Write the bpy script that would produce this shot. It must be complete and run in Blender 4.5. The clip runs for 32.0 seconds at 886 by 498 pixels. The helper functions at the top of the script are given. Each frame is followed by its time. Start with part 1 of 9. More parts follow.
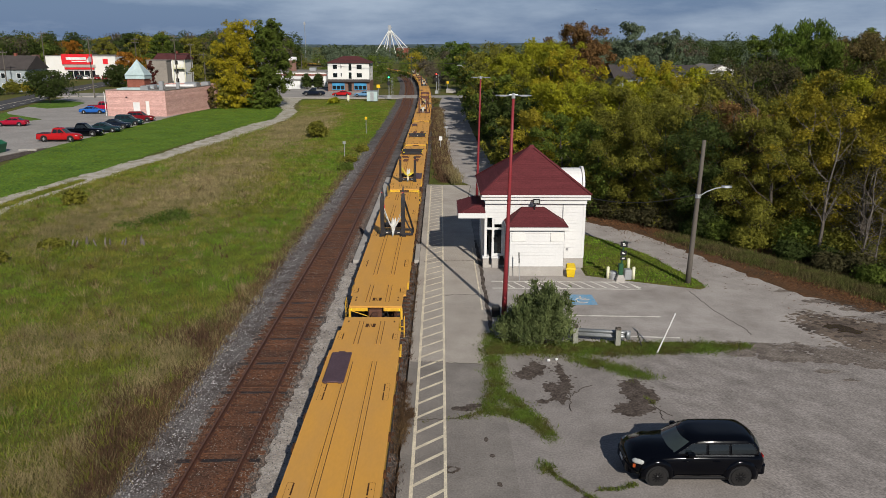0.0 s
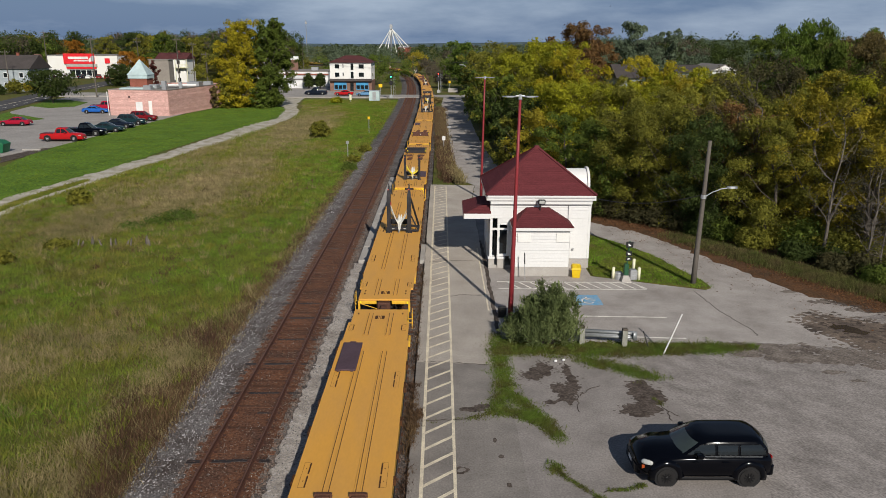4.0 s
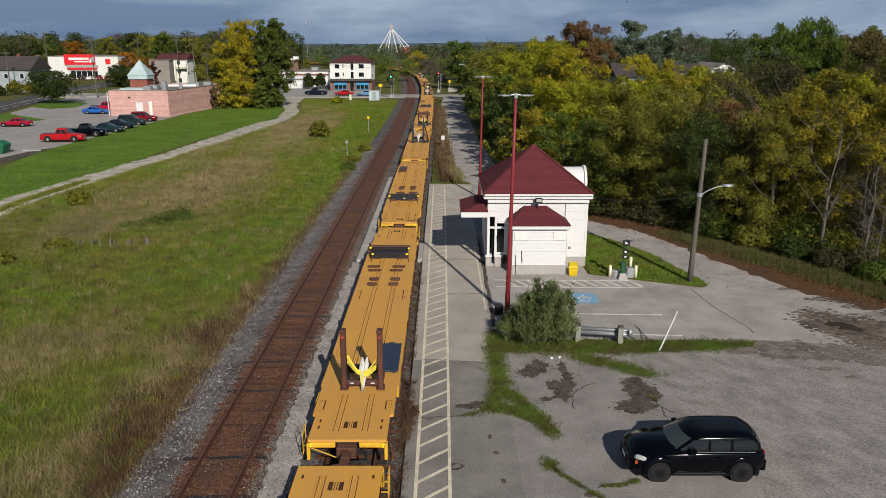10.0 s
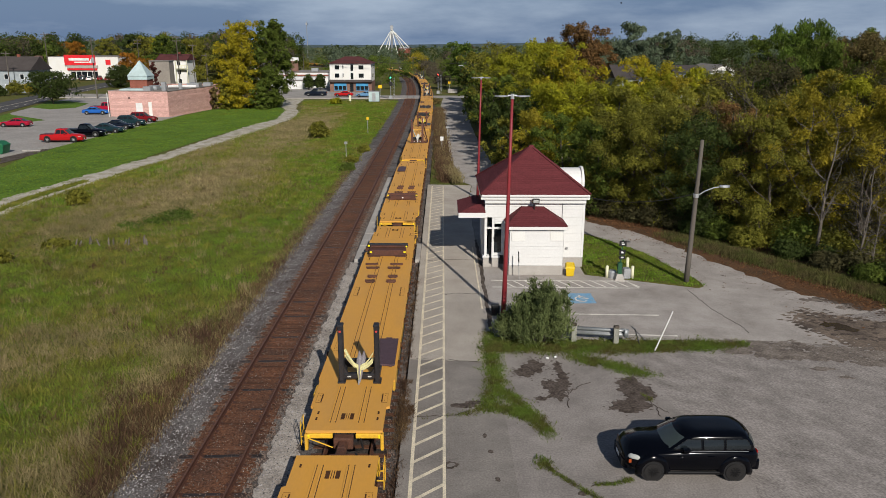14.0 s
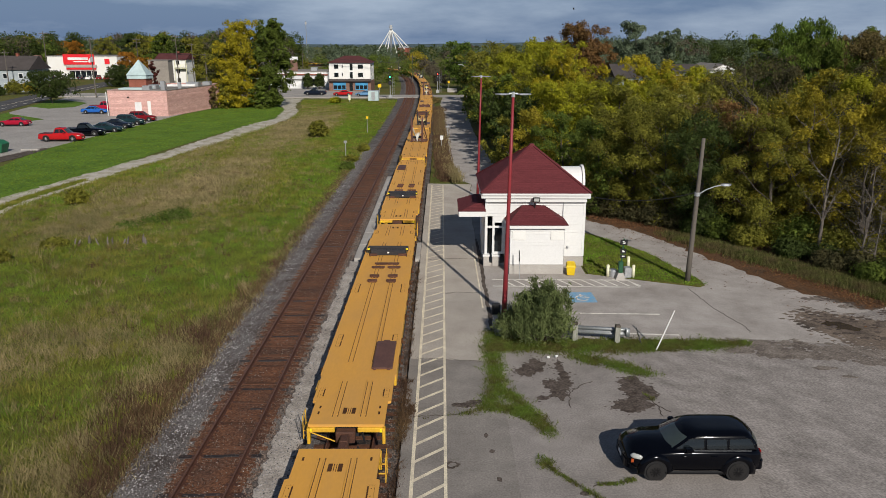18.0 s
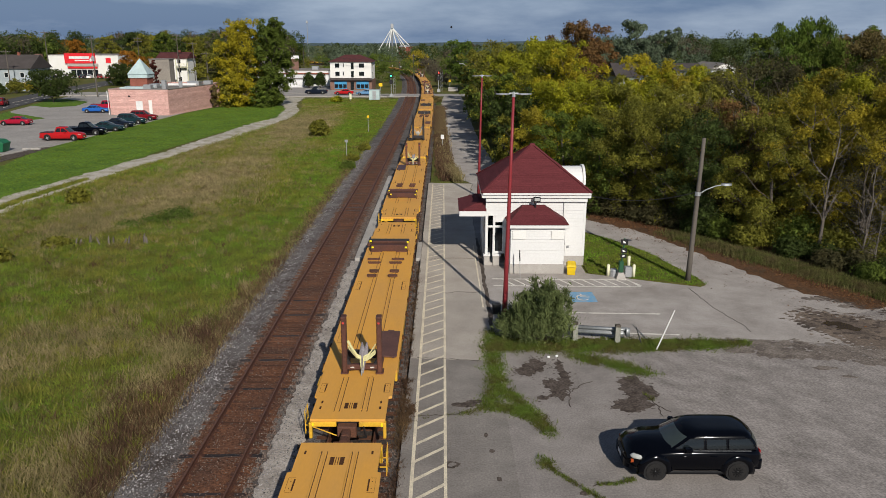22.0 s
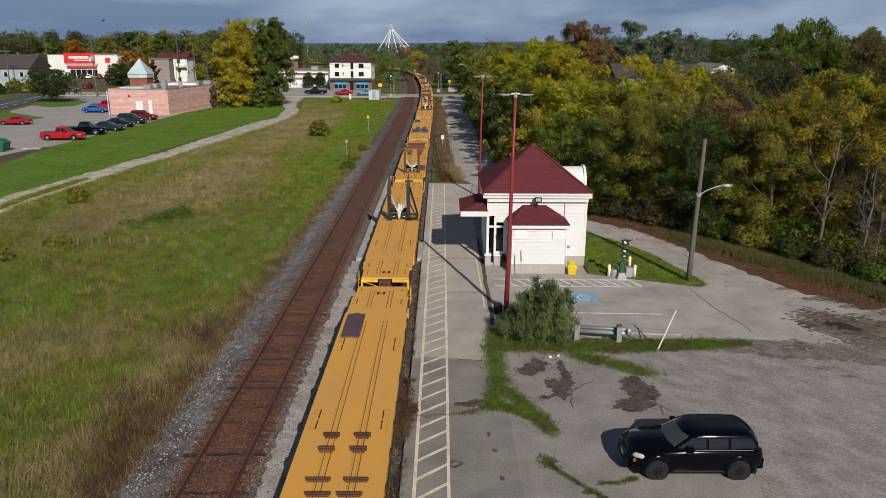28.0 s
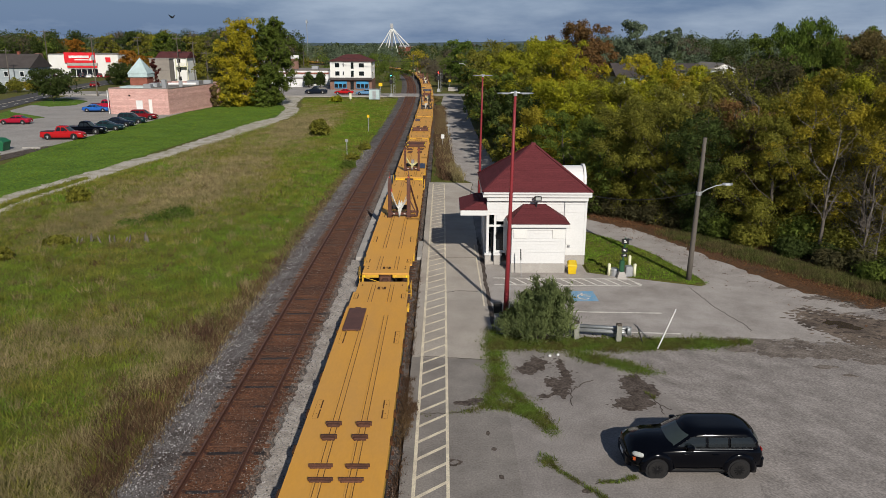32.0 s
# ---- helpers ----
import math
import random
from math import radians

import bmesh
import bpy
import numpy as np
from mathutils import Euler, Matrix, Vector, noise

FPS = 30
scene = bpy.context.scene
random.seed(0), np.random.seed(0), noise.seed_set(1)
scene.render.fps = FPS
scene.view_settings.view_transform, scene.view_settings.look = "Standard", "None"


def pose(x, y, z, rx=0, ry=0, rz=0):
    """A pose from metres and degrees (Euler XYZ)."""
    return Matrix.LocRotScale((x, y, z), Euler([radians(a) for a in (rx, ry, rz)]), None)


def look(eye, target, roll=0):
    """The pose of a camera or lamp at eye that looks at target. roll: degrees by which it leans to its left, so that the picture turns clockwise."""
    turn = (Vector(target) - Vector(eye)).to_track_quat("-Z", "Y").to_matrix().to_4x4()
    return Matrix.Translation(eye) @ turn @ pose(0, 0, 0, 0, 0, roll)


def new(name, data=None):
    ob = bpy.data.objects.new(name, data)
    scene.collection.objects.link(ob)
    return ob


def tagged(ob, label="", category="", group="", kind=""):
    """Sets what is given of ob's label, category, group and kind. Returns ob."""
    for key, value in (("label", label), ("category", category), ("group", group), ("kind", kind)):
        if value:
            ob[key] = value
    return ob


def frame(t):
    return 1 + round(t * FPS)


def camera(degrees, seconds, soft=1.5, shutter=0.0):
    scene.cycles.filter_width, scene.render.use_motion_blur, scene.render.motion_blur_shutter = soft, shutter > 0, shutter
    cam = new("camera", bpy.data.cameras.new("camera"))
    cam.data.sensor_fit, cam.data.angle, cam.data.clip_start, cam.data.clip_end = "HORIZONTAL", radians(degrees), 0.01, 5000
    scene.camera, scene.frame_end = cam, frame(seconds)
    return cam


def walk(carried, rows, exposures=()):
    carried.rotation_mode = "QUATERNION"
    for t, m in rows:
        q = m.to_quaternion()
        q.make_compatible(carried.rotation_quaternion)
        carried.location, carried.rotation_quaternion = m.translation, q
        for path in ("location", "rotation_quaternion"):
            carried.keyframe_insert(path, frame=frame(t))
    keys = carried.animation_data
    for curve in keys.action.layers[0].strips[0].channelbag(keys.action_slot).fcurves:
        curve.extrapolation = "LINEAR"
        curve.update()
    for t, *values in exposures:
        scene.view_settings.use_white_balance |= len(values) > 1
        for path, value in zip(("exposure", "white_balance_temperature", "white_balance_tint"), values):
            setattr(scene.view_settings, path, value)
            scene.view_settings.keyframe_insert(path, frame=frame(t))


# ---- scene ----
cam = camera(61.8, 32.0, soft=0.83)
PATH = [
    (0, (0.06, 0.24, 12.637), (0.068, 2.167, 12.103), 0.2),
    (0.5, (0.019, 0.253, 12.663), (0.027, 2.18, 12.129), 0.2),
    (1, (-0.02, 0.29, 12.695), (-0.012, 2.217, 12.16), 0.1),
    (1.5, (-0.089, 0.351, 12.71), (-0.08, 2.278, 12.175), 0.2),
    (2, (-0.154, 0.333, 12.722), (-0.147, 2.26, 12.186), 0.1),
    (2.5, (-0.209, 0.279, 12.718), (-0.201, 2.206, 12.181), 0.2),
    (3, (-0.213, 0.207, 12.692), (-0.205, 2.134, 12.156), 0.2),
    (3.5, (-0.22, 0.202, 12.723), (-0.214, 2.128, 12.187), 0.2),
    (5.5, (-0.106, 0.112, 12.712), (-0.101, 2.039, 12.176), 0.2),
    (6, (-0.099, 0.099, 12.707), (-0.094, 2.026, 12.171), 0.2),
    (6.5, (-0.076, 0.096, 12.692), (-0.071, 2.023, 12.156), 0.2),
    (7, (-0.057, 0.1, 12.688), (-0.053, 2.026, 12.152), 0.2),
    (7.5, (-0.042, 0.036, 12.696), (-0.038, 1.963, 12.16), 0.1),
    (8, (-0.038, -0.002, 12.709), (-0.035, 1.925, 12.173), 0.1),
    (8.5, (-0.019, -0.014, 12.721), (-0.016, 1.913, 12.184), 0.1),
    (9, (-0.002, 0.004, 12.709), (0.001, 1.931, 12.173), 0.1),
    (9.5, (0.0, 0.011, 12.704), (0.003, 1.938, 12.168), 0.1),
    (10, (0.012, 0.023, 12.702), (0.014, 1.95, 12.165), 0.0),
    (10.5, (0.053, 0.006, 12.686), (0.055, 1.933, 12.15), -0.0),
    (11, (0.095, 0.007, 12.672), (0.097, 1.934, 12.136), -0.0),
    (11.5, (0.141, 0.02, 12.665), (0.143, 1.947, 12.131), -0.0),
    (12, (0.166, -0.007, 12.675), (0.168, 1.92, 12.14), -0.0),
    (12.5, (0.184, -0.046, 12.692), (0.187, 1.881, 12.157), -0.1),
    (13, (0.182, -0.055, 12.671), (0.185, 1.873, 12.137), 0.1),
    (13.5, (0.172, -0.062, 12.686), (0.175, 1.865, 12.152), 0.0),
    (14, (0.167, -0.102, 12.686), (0.169, 1.826, 12.152), 0.1),
    (14.5, (0.162, -0.084, 12.686), (0.164, 1.843, 12.152), 0.1),
    (16.5, (0.268, -0.054, 12.627), (0.271, 1.873, 12.093), 0.2),
    (17, (0.268, -0.032, 12.614), (0.271, 1.895, 12.08), 0.1),
    (17.5, (0.202, 0.007, 12.598), (0.206, 1.935, 12.065), 0.1),
    (18, (0.109, 0.036, 12.613), (0.113, 1.963, 12.078), 0.1),
    (18.5, (0.064, 0.092, 12.616), (0.068, 2.019, 12.08), 0.1),
    (19, (0.048, 0.079, 12.624), (0.051, 2.006, 12.089), 0.1),
    (19.5, (0.029, 0.103, 12.628), (0.032, 2.03, 12.092), 0.2),
    (20, (0.029, 0.117, 12.638), (0.032, 2.043, 12.101), 0.1),
    (20.5, (0.066, 0.113, 12.655), (0.068, 2.039, 12.117), 0.1),
    (21, (0.091, 0.07, 12.651), (0.093, 1.996, 12.114), 0.1),
    (21.5, (0.127, 0.057, 12.663), (0.129, 1.983, 12.126), 0.1),
    (22, (0.142, 0.013, 12.662), (0.143, 1.939, 12.124), 0.1),
    (22.5, (0.129, -0.01, 12.661), (0.131, 1.917, 12.124), 0.1),
    (23, (0.155, -0.008, 12.677), (0.157, 1.918, 12.14), 0.1),
    (23.5, (0.157, 0.028, 12.678), (0.16, 1.954, 12.141), 0.1),
    (24, (0.124, 0.057, 12.666), (0.126, 1.983, 12.129), 0.1),
    (24.5, (0.084, 0.05, 12.674), (0.087, 1.976, 12.136), 0.1),
    (25, (0.097, 0.023, 12.688), (0.099, 1.949, 12.15), 0.1),
    (25.5, (0.074, -0.009, 12.671), (0.078, 1.917, 12.134), 0.1),
    (27.5, (0.041, -0.043, 12.662), (0.044, 1.883, 12.124), 0.2),
    (28, (0.006, -0.064, 12.667), (0.01, 1.862, 12.13), 0.2),
    (28.5, (0.004, -0.047, 12.674), (0.008, 1.879, 12.136), 0.2),
    (29, (0.007, -0.022, 12.673), (0.011, 1.904, 12.135), 0.2),
    (29.5, (0.027, -0.023, 12.672), (0.03, 1.903, 12.133), 0.1),
    (30, (0.058, -0.025, 12.669), (0.061, 1.901, 12.13), 0.1),
    (30.5, (0.084, -0.011, 12.645), (0.087, 1.915, 12.107), 0.1),
    (31, (0.059, -0.008, 12.642), (0.063, 1.918, 12.103), 0.2),
    (31.5, (0.048, -0.004, 12.637), (0.051, 1.922, 12.099), 0.1),
    (32, (0.037, -0.048, 12.625), (0.04, 1.878, 12.087), 0.2),
]
walk(cam, [(t, look(eye, target, roll)) for t, eye, target, roll in PATH])

# ---- light ----
AZ, EL = radians(18.0), radians(30.4)      # the sun stands behind the camera, to its right
sun = new("sun", bpy.data.lights.new("sun", "SUN"))
sun.data.energy, sun.data.angle, sun.data.color = 4.65, radians(0.6), (1.0, 0.945, 0.86)
sun.matrix_world = look((60 * math.sin(AZ), -60 * math.cos(AZ), 60 * math.tan(EL)), (0, 0, 0))

world = bpy.data.worlds.new("sky")
scene.world = world
world.use_nodes = True
wn, wl = world.node_tree.nodes, world.node_tree.links
bg = wn["Background"]
sky = wn.new("ShaderNodeTexSky")
sky.sky_type, sky.sun_disc = "NISHITA", False
sky.sun_elevation, sky.sun_rotation = EL, math.pi - AZ
sky.air_density, sky.dust_density = 1.0, 1.5
tc = wn.new("ShaderNodeTexCoord")
mp = wn.new("ShaderNodeMapping")
mp.inputs["Scale"].default_value = (1.0, 1.0, 4.5)
mp.inputs["Location"].default_value = (3.4, 1.7, 0.9)
wl.new(tc.outputs["Generated"], mp.inputs["Vector"])
cl = wn.new("ShaderNodeTexNoise")
cl.inputs["Scale"].default_value, cl.inputs["Detail"].default_value, cl.inputs["Roughness"].default_value = 2.6, 8, 0.58
wl.new(mp.outputs["Vector"], cl.inputs["Vector"])
ramp = wn.new("ShaderNodeValToRGB")
ramp.color_ramp.elements[0].position, ramp.color_ramp.elements[0].color = 0.42, (1.45, 2.36, 4.15, 1)
ramp.color_ramp.elements[1].position, ramp.color_ramp.elements[1].color = 0.76, (5.5, 6.6, 8.2, 1)
wl.new(cl.outputs["Fac"], ramp.inputs["Fac"])
mixw = wn.new("ShaderNodeMix")
mixw.data_type = "RGBA"
mixw.inputs["Factor"].default_value = 0.88
wl.new(sky.outputs["Color"], mixw.inputs["A"])
wl.new(ramp.outputs["Color"], mixw.inputs["B"])
sep = wn.new("ShaderNodeSeparateXYZ")
wl.new(tc.outputs["Generated"], sep.inputs[0])
rise = wn.new("ShaderNodeMapRange")
rise.inputs["From Min"].default_value, rise.inputs["From Max"].default_value = 0.12, 0.7
wl.new(sep.outputs["Z"], rise.inputs["Value"])
deep = wn.new("ShaderNodeMix")
deep.data_type = "RGBA"
deep.inputs["B"].default_value = (0.7, 1.03, 1.75, 1)
wl.new(rise.outputs["Result"], deep.inputs["Factor"])
wl.new(mixw.outputs["Result"], deep.inputs["A"])
wl.new(deep.outputs["Result"], bg.inputs["Color"])
bg.inputs["Strength"].default_value = 0.085
scene.view_settings.exposure = 0.0


# ---- materials ----
def mat(name, col, rough=0.7, metal=0.0, var=0.25, scale=0.6, fine=18.0, bump=0.15, col2=None, stain=0.5,
        coat=0.0, rand=0.0, stretch=(1, 1, 1), island=0.0, glass=0.0, trans=0.0, spec=None):
    """A weathered surface: coarse patches towards col2, fine grain, relief and per-object change."""
    m = bpy.data.materials.new(name)
    m.use_nodes = True
    n, l = m.node_tree.nodes, m.node_tree.links
    b = n["Principled BSDF"]
    t = n.new("ShaderNodeTexCoord")
    v = n.new("ShaderNodeMapping")
    v.inputs["Scale"].default_value = stretch
    l.new(t.outputs["Object"], v.inputs["Vector"])
    info = n.new("ShaderNodeObjectInfo")
    add = n.new("ShaderNodeVectorMath")
    add.operation = "MULTIPLY_ADD"
    add.inputs[1].default_value = (1, 1, 1)
    sc = n.new("ShaderNodeMath")
    sc.operation = "MULTIPLY"
    sc.inputs[1].default_value = 37.0 if rand else 0.0
    l.new(info.outputs["Random"], sc.inputs[0])
    l.new(v.outputs["Vector"], add.inputs[0])
    l.new(sc.outputs[0], add.inputs[2])
    a = n.new("ShaderNodeTexNoise")
    a.inputs["Scale"].default_value, a.inputs["Detail"].default_value = scale, 6
    a.inputs["Roughness"].default_value = 0.65
    f = n.new("ShaderNodeTexNoise")
    f.inputs["Scale"].default_value, f.inputs["Detail"].default_value = fine, 4
    l.new(add.outputs[0], a.inputs["Vector"])
    l.new(add.outputs[0], f.inputs["Vector"])
    r = n.new("ShaderNodeMapRange")
    r.inputs["From Min"].default_value, r.inputs["From Max"].default_value = 0.38, 0.68
    l.new(a.outputs["Fac"], r.inputs["Value"])
    k = n.new("ShaderNodeMath")
    k.operation = "MULTIPLY"
    k.inputs[1].default_value = stain
    l.new(r.outputs["Result"], k.inputs[0])
    c2 = col2 or tuple(c * 0.55 for c in col)
    mx = n.new("ShaderNodeMix")
    mx.data_type = "RGBA"
    mx.inputs["A"].default_value, mx.inputs["B"].default_value = (*col, 1), (*c2, 1)
    l.new(k.outputs[0], mx.inputs["Factor"])
    hs = n.new("ShaderNodeHueSaturation")
    l.new(mx.outputs["Result"], hs.inputs["Color"])
    fr = n.new("ShaderNodeMapRange")
    fr.inputs["From Min"].default_value, fr.inputs["From Max"].default_value = 0.3, 0.7
    fr.inputs["To Min"].default_value, fr.inputs["To Max"].default_value = 1 - var, 1 + var
    l.new(f.outputs["Fac"], fr.inputs["Value"])
    last = fr.outputs["Result"]
    for amount, source in ((rand, info.outputs["Random"]), (island, None)):
        if amount:
            if source is None:
                source = n.new("ShaderNodeNewGeometry").outputs["Random Per Island"]
            q = n.new("ShaderNodeMapRange")
            q.inputs["To Min"].default_value, q.inputs["To Max"].default_value = 1 - amount, 1 + amount
            l.new(source, q.inputs["Value"])
            w = n.new("ShaderNodeMath")
            w.operation = "MULTIPLY"
            l.new(last, w.inputs[0])
            l.new(q.outputs["Result"], w.inputs[1])
            last = w.outputs[0]
    l.new(last, hs.inputs["Value"])
    l.new(hs.outputs["Color"], b.inputs["Base Color"])
    b.inputs["Metallic"].default_value = metal
    b.inputs["Specular IOR Level"].default_value = spec if spec is not None else 0.12 if rough > 0.8 else 0.4
    rr = n.new("ShaderNodeMapRange")
    rr.inputs["To Min"].default_value, rr.inputs["To Max"].default_value = max(0.03, rough - 0.12), min(1, rough + 0.12)
    l.new(a.outputs["Fac"], rr.inputs["Value"])
    l.new(rr.outputs["Result"], b.inputs["Roughness"])
    if coat:
        b.inputs["Coat Weight"].default_value, b.inputs["Coat Roughness"].default_value = coat, 0.05
    if glass:
        b.inputs["Transmission Weight"].default_value = glass
    if trans:
        tr = n.new("ShaderNodeBsdfTranslucent")
        l.new(hs.outputs["Color"], tr.inputs["Color"])
        ms = n.new("ShaderNodeMixShader")
        ms.inputs["Fac"].default_value = trans
        l.new(b.outputs[0], ms.inputs[1])
        l.new(tr.outputs[0], ms.inputs[2])
        l.new(ms.outputs[0], n["Material Output"].inputs["Surface"])
    if bump:
        bp = n.new("ShaderNodeBump")
        bp.inputs["Strength"].default_value, bp.inputs["Distance"].default_value = bump, 0.02
        l.new(f.outputs["Fac"], bp.inputs["Height"])
        l.new(bp.outputs["Normal"], b.inputs["Normal"])
    return m


def glow(name, col, strength):
    m = mat(name, col, 0.4)
    b = m.node_tree.nodes["Principled BSDF"]
    b.inputs["Emission Color"].default_value, b.inputs["Emission Strength"].default_value = (*col, 1), strength
    return m


